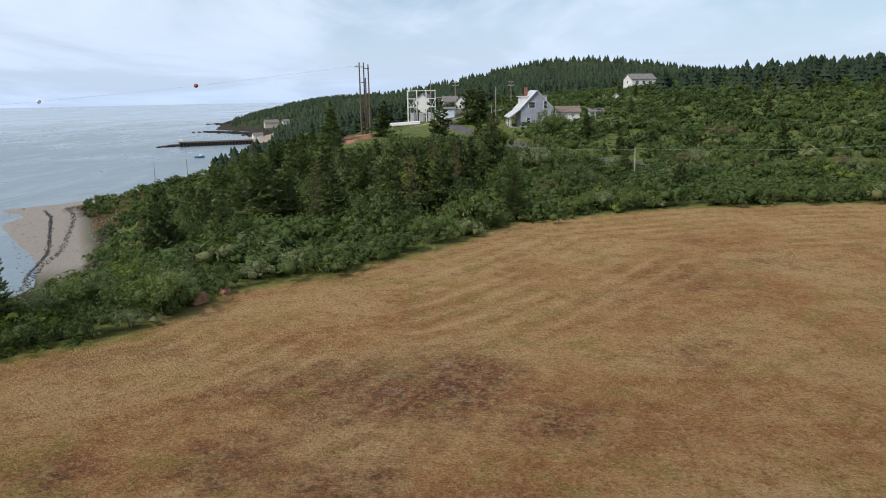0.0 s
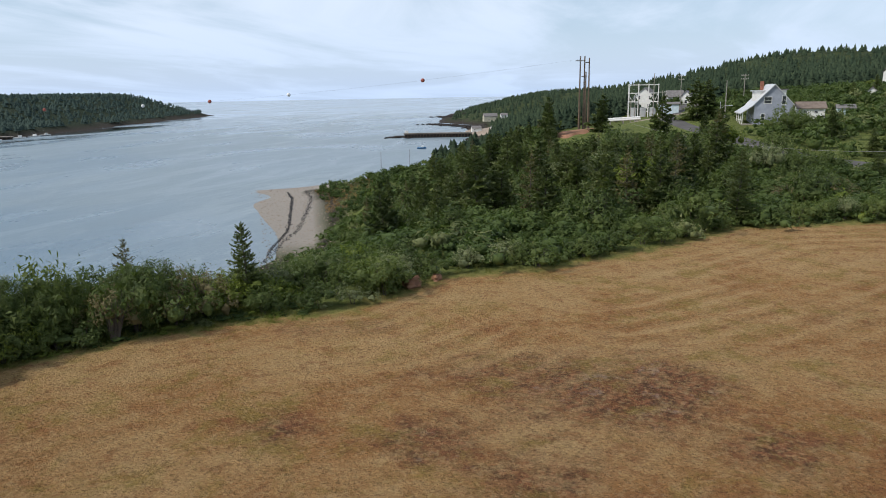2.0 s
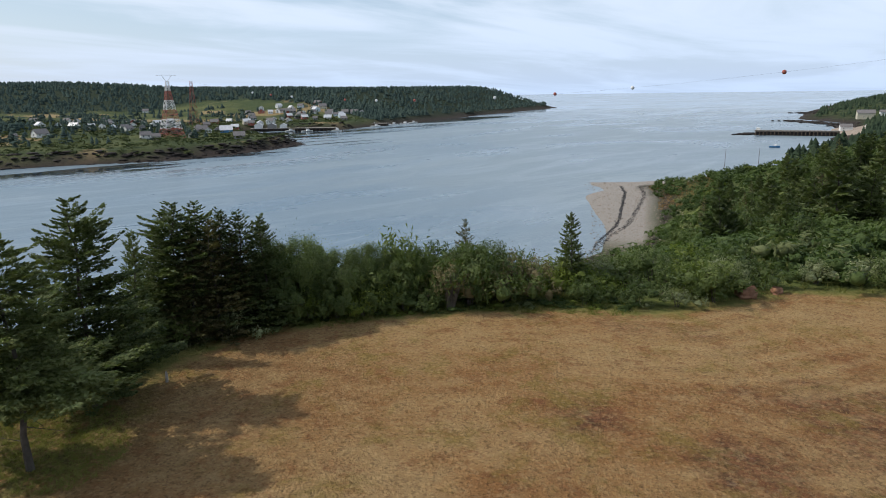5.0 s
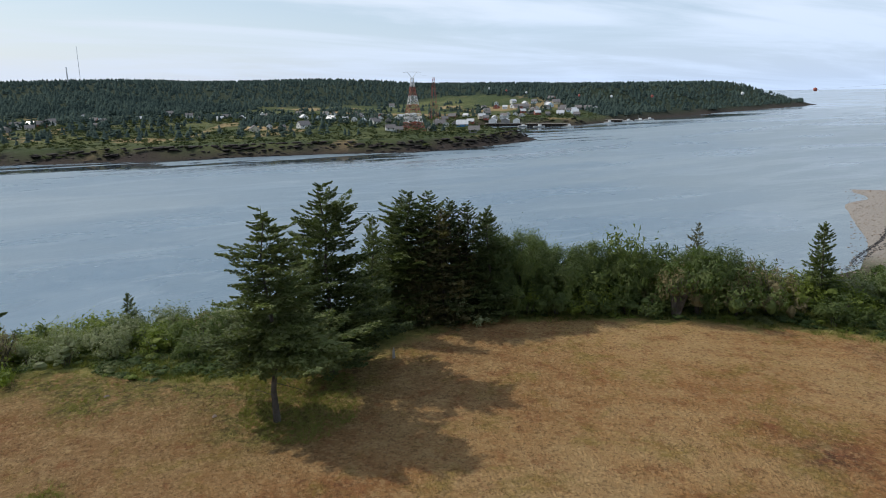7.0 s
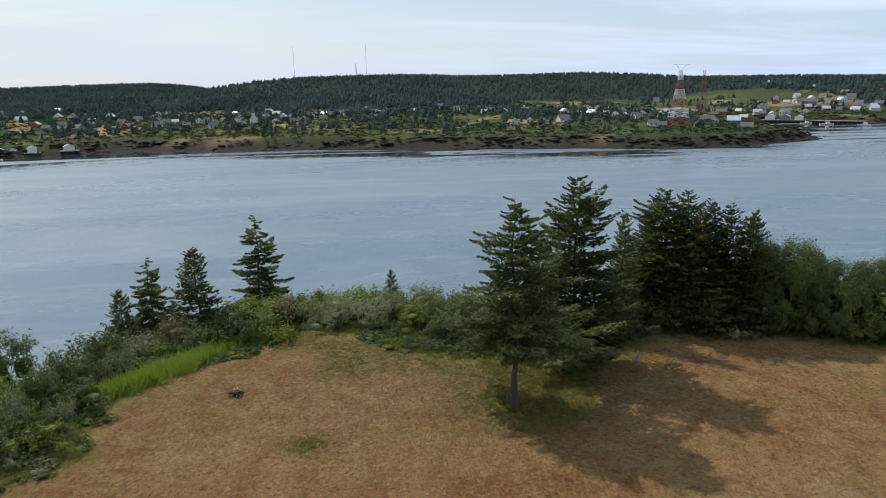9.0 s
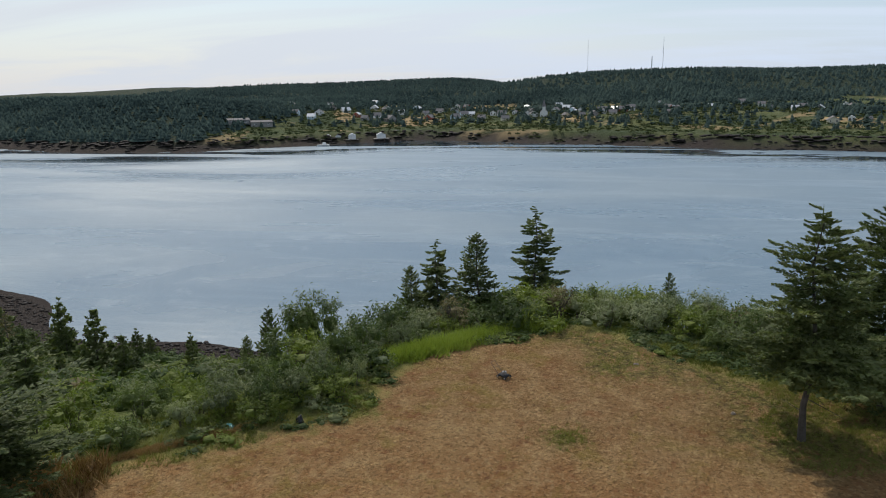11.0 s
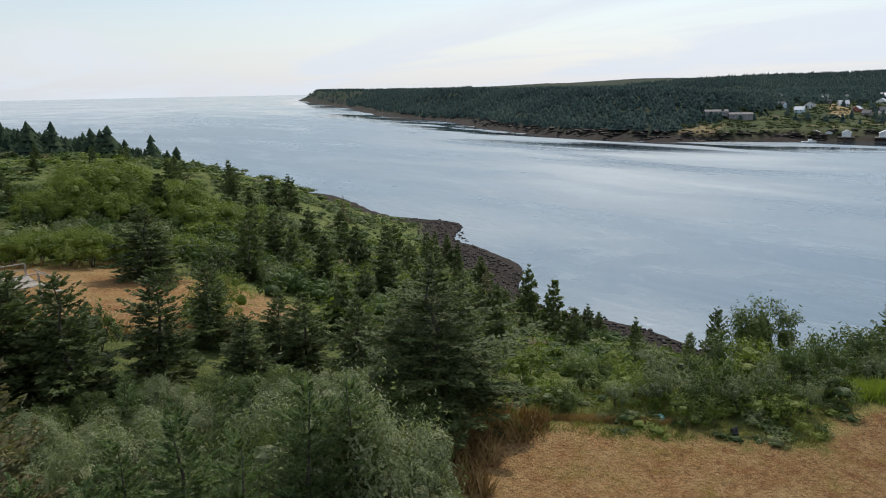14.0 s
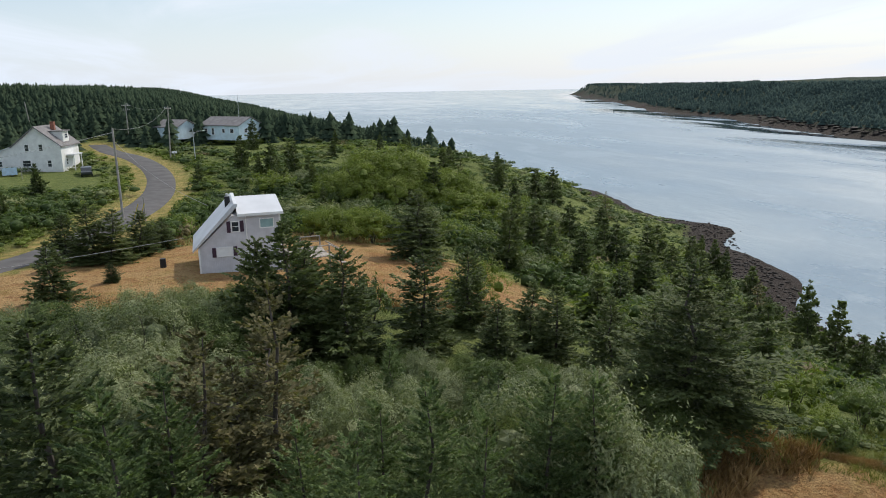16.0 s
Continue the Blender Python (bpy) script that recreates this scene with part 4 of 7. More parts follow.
# bushes along the edge of the field
def hedge():
    pts = FIELD[:26]
    for (ax, ay), (bx, by) in zip(pts, pts[1:]):
        n = max(1, int(math.hypot(bx - ax, by - ay) / 2.6))
        for i in range(n):
            f = (i + RNG.random()) / n
            x, y = ax + (bx - ax) * f, ay + (by - ay) * f
            out = Vector((-(by - ay), bx - ax)).normalized() * -1
            mid = signed(FIELD, np.array([x + out.x]), np.array([y + out.y]))[0]
            out = out if mid < 0 else -out
            far = 0.9 + 1.8 * RNG.random()
            az = math.degrees(math.atan2(-x, y))
            kind = ["alder", "bright", "grey", "dry"][int(RNG.choice(4, p=[0.66, 0.14, 0.15, 0.05]))]
            low = 0.5 if 80 < az < 108 else 0.62 if 105 < az < 142 else 1.0
            plant_xy(kind, x + out.x * far, y + out.y * far, RNG.uniform(1.5, 2.7) * low, RNG.uniform(0.9, 1.3), 0.1)


hedge()
for az, r, h in ((-8.2, 96, 2.6), (-9.4, 98, 2.9), (-10.6, 97, 2.7), (-11.8, 99, 3.0), (-13.0, 98, 2.8), (-9.9, 103, 2.8), (-12.3, 104, 2.8), (-21, 150, 4.0), (-22.2, 152, 3.8)):
    plant("dry", az, r, h, 1.0, 0.1)
for i in range(16):
    f = (i + RNG.random()) / 16
    plant_xy(["alder", "grey", "dry", "alder"][i % 4], 78 - 42 * f, 100 + 19 * f, RNG.uniform(3.0, 4.4), RNG.uniform(0.7, 0.95), 0.2)
for kind, az, r, h, w in [("near_alder", 58.0, 47, 6.3, 0.75), ("near_alder", 56.2, 47, 6.2, 0.8), ("near_alder", 54.3, 47.5, 5.0, 0.9), ("near_alder", 52.8, 47, 5.0, 1.0), ("alder", 51.4, 48, 4.4, 0.8), ("near_alder", 50.2, 48.5, 5.2, 0.9),
                          ("near_alder", 48.6, 49, 4.2, 1.0), ("alder", 47.4, 49, 4.6, 0.7), ("near_alder", 46.4, 49.5, 4.5, 0.8), ("near_alder", 55.0, 50, 5.2, 0.9), ("near_alder", 40.6, 50, 5.0, 0.9), ("near_alder", 42.0, 51, 4.6, 0.9), ("dry", 38.6, 50, 4.2, 0.9)]:
    plant(kind, az, r, h, w, 0.1)
for x, y in sow(26, 45, 58, 44, 47.5, 1.3):
    plant_xy(["alder", "bright"][int(RNG.random() < 0.3)], x, y, RNG.uniform(1.3, 2.3), RNG.uniform(1.0, 1.4), 0.1)
for x, y in sow(14, 36.5, 44.5, 46, 54, 1.8):
    plant_xy(["alder", "dry", "bright"][int(RNG.choice(3, p=[0.4, 0.4, 0.2]))], x, y, RNG.uniform(2.8, 4.2), RNG.uniform(0.7, 0.9), 0.1)
for x, y in sow(26, 20, 36, 52, 62, 2.2):
    h = under(x, y, RNG.uniform(2, 3))
    if h > 0.8:
        plant_xy(["alder", "bright", "grey"][int(RNG.choice(3, p=[0.6, 0.2, 0.2]))], x, y, h, RNG.uniform(0.9, 1.2), 0.1)
for x, y in sow(62, 79, 119, 42.5, 51, 1.7):
    plant_xy(["alder", "bright", "grey", "dry"][int(RNG.choice(4, p=[0.5, 0.14, 0.3, 0.06]))], x, y, RNG.uniform(1.6, 2.9), RNG.uniform(0.9, 1.25), 0.1)
for x, y in sow(22, 118, 141, 33, 50, 2.6):
    plant_xy(["alder", "bright", "grey"][int(RNG.choice(3, p=[0.3, 0.3, 0.4]))], x, y, RNG.uniform(1.2, 2.4), RNG.uniform(0.9, 1.2), 0.1)
for x, y in sow(30, 142, 181, 13, 38, 2.7) + sow(30, 181, 200, 13, 46, 2.5):
    r, az = math.hypot(x, y), math.degrees(math.atan2(-x, y)) % 360
    h = min(RNG.uniform(2.6, 4.6), 14.4 - 0.375 * r) if az < 181 else min(RNG.uniform(3.6, 5.8), 15.2 - 0.27 * r)
    if h > 0.8:
        plant_xy(["near_alder", "near_grey"][int(RNG.choice(2, p=[0.4, 0.6]))], x, y, h, RNG.uniform(0.85, 1.15), 0.1)
plant("tall_alder", 117.2, 45, 5.0, 1.0)
for kind, x, y, h, w in [("grey", -25.6, -20.0, 1.5, 0.8), ("grey", -26.9, -18.6, 1.7, 0.8), ("alder", -28.2, -17.2, 1.7, 0.8), ("grey", -29.2, -15.9, 1.9, 0.75), ("alder", -30.4, -14.9, 1.9, 0.75), ("grey", -31.6, -13.7, 1.6, 0.7),
                         ("alder", -30.6, -17.2, 2.2, 0.8), ("grey", -32.4, -16.0, 2.3, 0.8), ("alder", -34.0, -15.6, 2.2, 0.8), ("grey", -28.4, -19.6, 1.9, 0.9), ("alder", -36.5, -15.5, 2.4, 0.8), ("grey", -38.6, -13.8, 2.2, 0.8)]:
    plant_xy(kind, x, y, h, w, 0.1)
for x, y in sow(30, 146, 181, 22, 36, 2.0):
    plant_xy(["near_grey", "near_alder"][int(RNG.random() < 0.45)], x, y, min(RNG.uniform(2.2, 3.8), 14.6 - 0.375 * math.hypot(x, y)) + 0.3, RNG.uniform(0.8, 1.1), 0.1)
for kind, az, r, h, w in [("tall", -5.75, 83, 8.2, 1.0), ("mid", -2.4, 182, 9.5, 1.2), ("mid", -3.1, 186, 9.0, 1.2), ("mid", -18.7, 101, 4.6, 1.2), ("mid", 164.2, 215, 7.5, 0.8), ("mid", 161.9, 210, 6.0, 0.9),
                          ("mid", 160.2, 205, 5.6, 0.9), ("mid", 158.9, 210, 3.0, 0.8), ("alder", 155.6, 205, 4.0, 0.5), ("mid", 0.1, 150, 8.5, 1.1), ("mid", 4.6, 160, 8.0, 1.1), ("mid", 178.6, 175, 7, 1.0)]:
    plant(kind, az, r, h, w)
for stock in (*SPRUCES.values(), *SHRUBS.values()):
    for ob in stock:
        for o in (*ob.children_recursive, ob):
            bpy.data.objects.remove(o)


# ---- thickets and far woods, past counting ----
def grid(az0, az1, r0, r1, gap):
    """Jittered places over a sector, as arrays."""
    n = int((math.radians(az1 - az0)) * (r1 * r1 - r0 * r0) / 2 / gap ** 2)
    a, r = RNG.uniform(az0, az1, n), np.sqrt(RNG.uniform(r0 * r0, r1 * r1, n))
    return polar(a, r)


def sown(x, y, keep):
    x, y = x[keep], y[keep]
    return np.stack([x, y, land(x, y) - 0.15], -1)


def spread_plants(name, label, category, bases, places, low, high, mat, wide=(0.85, 1.25)):
    pieces, pick = [], RNG.integers(0, len(bases), len(places))
    for i, b in enumerate(bases):
        p = places[pick == i]
        s = RNG.uniform(low, high, len(p))
        w = s * RNG.uniform(*wide, len(p))
        pieces.append(scatter(b, p, np.stack([w, w, s], -1), RNG.uniform(0, 6.28, len(p))))
    v, f = join(pieces)
    tagged(new(name, mesh_np(name, v, f, [mat], smooth=True)), label, category, kind="stuff")


def bush_base(seed, count, size, lobes, rows, cols):
    v, t, q = shrub_crown(seed, 1.5, 1.0, lobes, count, size, 0.6, rows, cols, 0.1, True)
    return v, [t, q]


def far_spruce(seed, tiers=4, sides=5, reach=0.30, star=0.0):
    g = np.random.default_rng(seed)
    v, t = [], []
    for i in range(tiers):
        z0, z1 = 0.02 + 0.9 * i / tiers, min(1.06, 0.02 + 0.9 * (i + 1.75) / tiers)
        n = len(v)
        for k in range(sides):
            a = 6.283 * k / sides + i
            r = reach * (1 - 0.85 * i / tiers) * g.uniform(0.7, 1.25) * (1 + star * (1 if k % 2 else -1))
            v.append((r * math.cos(a), r * math.sin(a), z0 + g.normal(0, 0.025)))
        v.append((g.normal(0, 0.01), g.normal(0, 0.01), z1))
        t += [(n + k, n + (k + 1) % sides, n + sides) for k in range(sides)]
    return np.array(v), [np.array(t)]


def cover(x, y, bases, low, high, wide, name):
    """Scrub of four kinds that grow in drifts."""
    p = sown(x, y, ~clear(x, y))
    r, az = np.hypot(p[:, 0], p[:, 1]), np.degrees(np.arctan2(-p[:, 0], p[:, 1]))
    line = brow(az)
    room = np.where((line > 0) & (r < 260), 40 - line * r - p[:, 2], 99)
    p, r, room = p[room > 0.5], r[room > 0.5], room[room > 0.5]
    tight = room < 2.6
    if tight.any():
        spread_plants("low_scrub", "low green scrub on the crest below the poles", "scrub", bases, p[tight], 0.5, 1.1, THICKET, (1.6, 2.6))
    p = p[~tight]
    drift = swell(p[:, 0], p[:, 1], 8.0, 3.0) + 0.5 * swell(p[:, 0], p[:, 1], 3.1, 1.0) + RNG.normal(0, 0.35, len(p))
    drift = np.where(p[:, 1] > 0, 0.55 * drift - 0.12, drift - 0.1)
    for lo, hi, mat, tone in ((-9, -0.75, THICKET_GREY, "grey-green"), (-0.75, 0.62, THICKET, "dark green"), (0.62, 1.3, THICKET_LIGHT, "light green"), (1.3, 9, LEAVES_DRY, "browning")):
        k = (drift >= lo) & (drift < hi)
        if k.any():
            spread_plants(name, f"drift of dense {tone} scrub on the slopes", "scrub", bases, p[k], low, high, mat, wide)


ISLE_SCRUB = leafy("island scrub", (0.040, 0.056, 0.028), (0.068, 0.086, 0.038), (0.125, 0.135, 0.056), 0.1, 0.02, 1.0, 0.5, 0.0)


def woods():
    near = [bush_base(s, 150, 0.115, 5, 3, 4) for s in (61, 62, 63, 69)]
    far = [bush_base(s, 70, 0.155, 3, 3, 4) for s in (64, 65, 70)]
    tuft = [bush_base(s, 12, 0.3, 1, 3, 5) for s in (66, 67)]
    low = [bush_base(s, 60, 0.13, 4, 3, 4) for s in (78, 79)]
    cone = [far_spruce(s) for s in (71, 72, 73, 74)]
    small = [far_spruce(s, 3, 5, 0.34) for s in (75, 76, 77)]
    xs, ys, rs = [], [], []
    for az0, az1, r0, r1, gap in ((-38, 42, 60, 130, 2.3), (42, 112, 52, 72, 3.0), (112, 200, 48, 100, 2.2)):
        x, y = grid(az0, az1, r0, r1, gap)
        xs.append(x), ys.append(y)
    x, y = np.concatenate(xs), np.concatenate(ys)
    cover(x, y, near, 1.2, 3.1, (0.85, 1.35), "thicket")
    cover(*grid(112, 200, 100, 130, 2.3), near, 0.8, 2.0, (1.2, 2.0), "thicket")
    xs, ys = zip(*(grid(*a) for a in ((-38, 24, 130, 300, 3.6), (24, 33, 130, 290, 3.6), (140, 200, 130, 260, 3.4), (210, 320, 12, 60, 5.0))))
    x, y = np.concatenate(xs), np.concatenate(ys)
    cover(x[y > -20], y[y > -20], far, 1.8, 4.4, (0.75, 1.25), "far_thicket")
    cover(x[y <= -20], y[y <= -20], far, 0.8, 2.1, (1.5, 2.6), "far_thicket")
    # low growth creeping over the rim of the field
    vx, vy = polar(RNG.uniform(174, 200, 2600), RNG.uniform(75, 190, 2600))
    off = along(ROAD_S, vx, vy)
    k = (off > 4.6) & (off < 9) & (signed(LAWN, vx, vy) < -2) & (np.hypot(vx - 31, vy + 143) > 9)
    spread_plants("verge_growth", "rough weeds and low bushes on the lane verge", "undergrowth", low, sown(vx, vy, k), 0.3, 1.1, THICKET_LIGHT, (1.2, 2.2))
    x, y = np.concatenate([polar(RNG.uniform(80, 112, 1300), RNG.uniform(34.5, 46, 1300)), polar(RNG.uniform(112, 145, 800), RNG.uniform(25, 50, 800)), polar(RNG.uniform(28, 70, 700), RNG.uniform(42, 56, 700))], 1)
    e = signed(FIELD, x, y)
    k = (e < np.where(np.degrees(np.arctan2(-x, y)) > 78, 1.9, 0.2) * (0.1 + swell(x, y, 1.7))) & (e > -7)
    p, pick = sown(x, y, k), RNG.random(int(k.sum()))
    for lo, hi, mat, tone in ((0, 0.55, THICKET, "dark green"), (0.55, 0.8, THICKET_LIGHT, "yellow-green"), (0.8, 1, THICKET_GREY, "grey-green")):
        spread_plants("low_growth", f"low {tone} weeds and brambles on the field rim", "undergrowth", low, p[(pick >= lo) & (pick < hi)], 0.18, 0.55, mat, (1.4, 3.0))
    # spruce woods on the mainland
    ragged = [far_spruce(s, 6, 8, 0.30, 0.42) for s in (111, 112, 113, 114)]
    for parts, bases, lo, hi, wide in ((((-38, 18, 250, 480, 5.2), (-38, -17, 230, 420, 6), (163, 202, 190, 420, 4.6)), ragged, 3.0, 9.0, (0.85, 1.3)),
                                       (((-38, 18, 480, 800, 6.0), (-38, 18, 800, 1500, 12), (163, 202, 420, 800, 6.0), (165, 202, 800, 2000, 13)), small, 3.8, 8.0, (0.9, 1.5))):
        xs, ys = zip(*(grid(*a) for a in parts))
        x, y = np.concatenate(xs), np.concatenate(ys)
        keep = ~clear(x, y) & ~((y > 0) & (np.hypot(x - 60, y - 330) < 90))
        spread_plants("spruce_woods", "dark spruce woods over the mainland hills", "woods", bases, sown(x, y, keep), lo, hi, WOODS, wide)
    # the island across the passage
    xs, ys = zip(*(grid(*a) for a in ((34, 150, 440, 1000, 5.2), (34, 150, 1000, 1700, 9.5), (140, 154, 900, 3200, 18))))
    x, y = np.concatenate(xs), np.concatenate(ys)
    e = signed(ISLAND, x, y)
    wild = (y > 560) | (y < -300) | (e + 30 * swell(x, y, 26, 2) > 330) | ((e > 150) & (swell(x, y, 26, 2) > 0.72))
    spread_plants("island_woods", "dark spruce woods along the island's ridge", "woods", small, sown(x, y, (e > 9) & wild), 3.2, 7.0, HAZY_NEEDLES, (1.3, 2.2))
    x, y = grid(50, 125, 440, 860, 6.8)
    e = signed(ISLAND, x, y)
    open_land = (e > 5) & (e < 330) & (y < 600) & (y > -330) & (swell(x, y, 30) > np.where(e < 70, -2, -0.8))
    x2, y2 = grid(48, 126, 460, 950, 12.0)
    e2 = signed(ISLAND, x2, y2)
    k = (e2 > 60) & (e2 < 360) & (y2 < 620) & (y2 > -330) & (swell(x2, y2, 24, 1) > -0.5)
    spread_plants("village_trees", "scattered dark trees between the island houses", "trees", cone + tuft, sown(x2, y2, k), 4, 7.5, HAZY_NEEDLES, (1.2, 2.0))
    spread_plants("island_scrub", "low scrub and hedges on the island shore", "scrub", tuft, sown(x, y, open_land), 1.5, 3.6, ISLE_SCRUB, (1.3, 2.4))


woods()


# ---- materials of built things ----
def siding(name, colour, step=0.14, vertical=False):
    """Lapped or ribbed boards with weathering."""
    m, t, b = material(name, 0.6, 0.3)
    co = t.nodes.new("ShaderNodeTexCoord")
    w = node(t, "ShaderNodeTexWave", Scale=1.0 / step / 6.28 * 3.14, Distortion=0.0)
    w.bands_direction = "X" if vertical else "Z"
    w.wave_profile = "SAW"
    t.links.new(co.outputs["Object"], w.inputs[0])
    n = noise_of(t, 1.1, 5, 0.65, co.outputs["Object"])
    col = mixed(t, spread(t, n, 0.35, 0.7), tuple(c * 0.8 for c in colour), colour)
    t.links.new(col, b.inputs["Base Color"])
    bumped(t, b, w.outputs[0], 0.5, 0.02)
    return m


WIRE = plain("weathered wire", (0.34, 0.34, 0.34), 0.5, 0.4)
WHITE = siding("white boards", (0.82, 0.82, 0.80))
LILAC = siding("grey lilac ribbed siding", (0.62, 0.61, 0.635), 0.25, True)
GREYBLUE = siding("grey blue boards", (0.36, 0.39, 0.47))
PALEBLUE = siding("pale blue boards", (0.66, 0.79, 0.86))
CREAM = siding("cream boards", (0.62, 0.58, 0.45))
REDBOARD = siding("red boards", (0.35, 0.10, 0.07))
BLUEBOARD = siding("blue boards", (0.08, 0.24, 0.45))
GREYBOARD = siding("weathered boards", (0.27, 0.26, 0.25))
ROOF_METAL = plain("pale metal roof", (0.62, 0.63, 0.65), 0.4, 0.4, 0.2, 0.08, 0.8)
ROOF_GREY = plain("grey shingle roof", (0.20, 0.19, 0.19), 0.85, 0.2, vary=0.22, scale=2, bump=0.3)
ROOF_BROWN = plain("brown shingle roof", (0.20, 0.16, 0.135), 0.85, 0.2, vary=0.2, scale=2, bump=0.3)
TRIM = plain("white trim", (0.78, 0.78, 0.76), 0.5, 0.3, vary=0.05)
PURPLE = plain("dark plum shutters", (0.06, 0.03, 0.05), 0.6)
BRICK = plain("brick", (0.28, 0.12, 0.08), 0.9, vary=0.3, scale=5)
SOOT = plain("black stove pipe", (0.02, 0.02, 0.022), 0.5)
WOOD = plain("weathered grey wood", (0.34, 0.31, 0.27), 0.85, vary=0.25, scale=2, bump=0.3)
POLE = plain("brown pole wood", (0.16, 0.115, 0.085), 0.85, vary=0.25, scale=2)
POLE_GREY = plain("grey pole wood", (0.33, 0.31, 0.28), 0.85, vary=0.2, scale=2)
STEEL = plain("galvanised steel", (0.55, 0.57, 0.58), 0.45, 0.5, 0.5, 0.1)
PAINT_WHITE = plain("white steel paint", (0.75, 0.75, 0.75), 0.5, vary=0.08)
# haze over the passage is put into this muted red
PAINT_RED = plain("red steel paint", (0.36, 0.10, 0.075), 0.6, vary=0.15)
DARK = plain("dark rubber", (0.025, 0.025, 0.028), 0.7)
ASPHALT = plain("worn asphalt", (0.105, 0.10, 0.10), 0.9, 0.2, vary=0.2, scale=0.8, bump=0.3)
SOIL = plain("bare red soil", (0.30, 0.165, 0.105), 0.95, 0.1, vary=0.25, scale=0.6, bump=0.5)
GRAVEL = plain("pale gravel", (0.34, 0.28, 0.23), 0.95, 0.1, vary=0.2, scale=1.0, bump=0.4)
ROCK = plain("wet shore rock", (0.036, 0.030, 0.027), 0.8, 0.2, vary=0.35, scale=0.9, bump=0.5)
TEAL = plain("teal plastic sheet", (0.12, 0.33, 0.33), 0.4)
BLUECLOTH = plain("pale blue cloth", (0.45, 0.58, 0.72), 0.8)
DRYGRASS = leafy("dry grass", (0.15, 0.085, 0.036), (0.32, 0.20, 0.082), (0.52, 0.36, 0.17), 0.1, 0.5)
GREENGRASS = leafy("rank green grass", (0.13, 0.15, 0.035), (0.20, 0.205, 0.055), (0.31, 0.28, 0.10), 0.3, 0.5)

VERGE = leafy("fresh verge grass", (0.15, 0.20, 0.035), (0.23, 0.29, 0.05), (0.32, 0.37, 0.08), 0.35, 0.5)


def glass_material():
    m, t, b = material("window glass", 0.06, 0.6)
    col = mixed(t, noise_of(t, 0.8, 2, 0.5, where(t)), (0.02, 0.025, 0.03), (0.06, 0.07, 0.08))
    t.links.new(col, b.inputs["Base Color"])
    return m


GLASS = glass_material()
CURTAIN = plain("window with drawn blind", (0.28, 0.42, 0.42), 0.3, 0.6)


# ---- built things ----
def window(parent, x, z, w, h, y, side="front", trim=None, pane=None, bars=True):
    """A framed window standing a little proud of a wall; x and z are its middle."""
    bm = bmesh.new()
    f = 0.09
    for bx in ((-w / 2, -h / 2, -w / 2 + f, h / 2), (w / 2 - f, -h / 2, w / 2, h / 2), (-w / 2 + f, -h / 2, w / 2 - f, -h / 2 + f), (-w / 2 + f, h / 2 - f, w / 2 - f, h / 2)):
        box(bm, bx[0], -0.06, bx[1], bx[2], 0.0, bx[3])
    if bars:
        box(bm, -w / 2 + f, -0.045, -0.025, w / 2 - f, 0.0, 0.025)
    ob = part("window", bm, trim or TRIM, parent)
    glass = part("pane", boxed(-w / 2 + f, -0.03, -h / 2 + f, w / 2 - f, -0.002, h / 2 - f), pane or GLASS, ob, "dark window glass")
    ob.matrix_local = {"front": pose(x, y, z), "right": pose(y, x, z, 0, 0, 90), "left": pose(-y, x, z, 0, 0, -90)}[side]
    return ob


def gable_house(name, label, az, r, w, d, eave, ridge, wall, roof, turn=0.0, gable_front=True, fronts=(), sides=(), chimney=None, door=None, sink=0.0, over=0.35, z=None, trim=None):
    """A house with a gabled roof. Its front faces the hovering point, turned by so many degrees; the gable stands in front, or at its sides."""
    x, y = (float(c) for c in polar(az, r))
    at = thing(name, label, "house", at=pose(x, y, (height(x, y) if z is None else z) - sink, 0, 0, az + turn))
    bm = bmesh.new()
    if gable_front:
        prism(bm, [(-w / 2, -0.8), (w / 2, -0.8), (w / 2, eave), (0, ridge), (-w / 2, eave)], -d / 2, d / 2)
    else:
        prism(bm, [(-d / 2, -0.8), (d / 2, -0.8), (d / 2, eave), (0, ridge), (-d / 2, eave)], -w / 2, w / 2)
        bmesh.ops.rotate(bm, verts=bm.verts, matrix=Matrix.Rotation(radians(90), 3, "Z"))
    part("wall", bm, wall, at)
    span, run = (w, d) if gable_front else (d, w)
    slope = (ridge - eave) / (span / 2)
    for s in (-1, 1):
        bm = bmesh.new()
        e = span / 2 + over
        prism(bm, [(0, ridge + 0.02), (s * e, ridge + 0.02 - slope * e), (s * e, ridge + 0.20 - slope * e), (0, ridge + 0.22)], -run / 2 - over, run / 2 + over)
        if not gable_front:
            bmesh.ops.rotate(bm, verts=bm.verts, matrix=Matrix.Rotation(radians(90), 3, "Z"))
        part("roof", bm, roof, at)
    for x0, z0, ww, hh in fronts:
        window(at, x0, z0, ww, hh, -d / 2, trim=trim)
    for x0, z0, ww, hh in sides:
        window(at, x0, z0, ww, hh, w / 2, "right", trim=trim)
        window(at, x0, z0, ww, hh, w / 2, "left", trim=trim)
    if chimney:
        cx, cy, h2 = chimney
        c = part("chimney", boxed(cx - 0.35, cy - 0.35, ridge - 1.6, cx + 0.35, cy + 0.35, ridge + h2, bevel=0.03), BRICK, at, "red brick chimney")
    if door:
        dx, dw = door
        o = part("door", boxed(dx - dw / 2, -d / 2 - 0.06, 0.1, dx + dw / 2, -d / 2, 2.15, bevel=0.01), trim or TRIM, at)
        part("handle", boxed(dx + dw / 2 - 0.16, -d / 2 - 0.11, 1.0, dx + dw / 2 - 0.08, -d / 2 - 0.06, 1.1), STEEL, o)
    return at


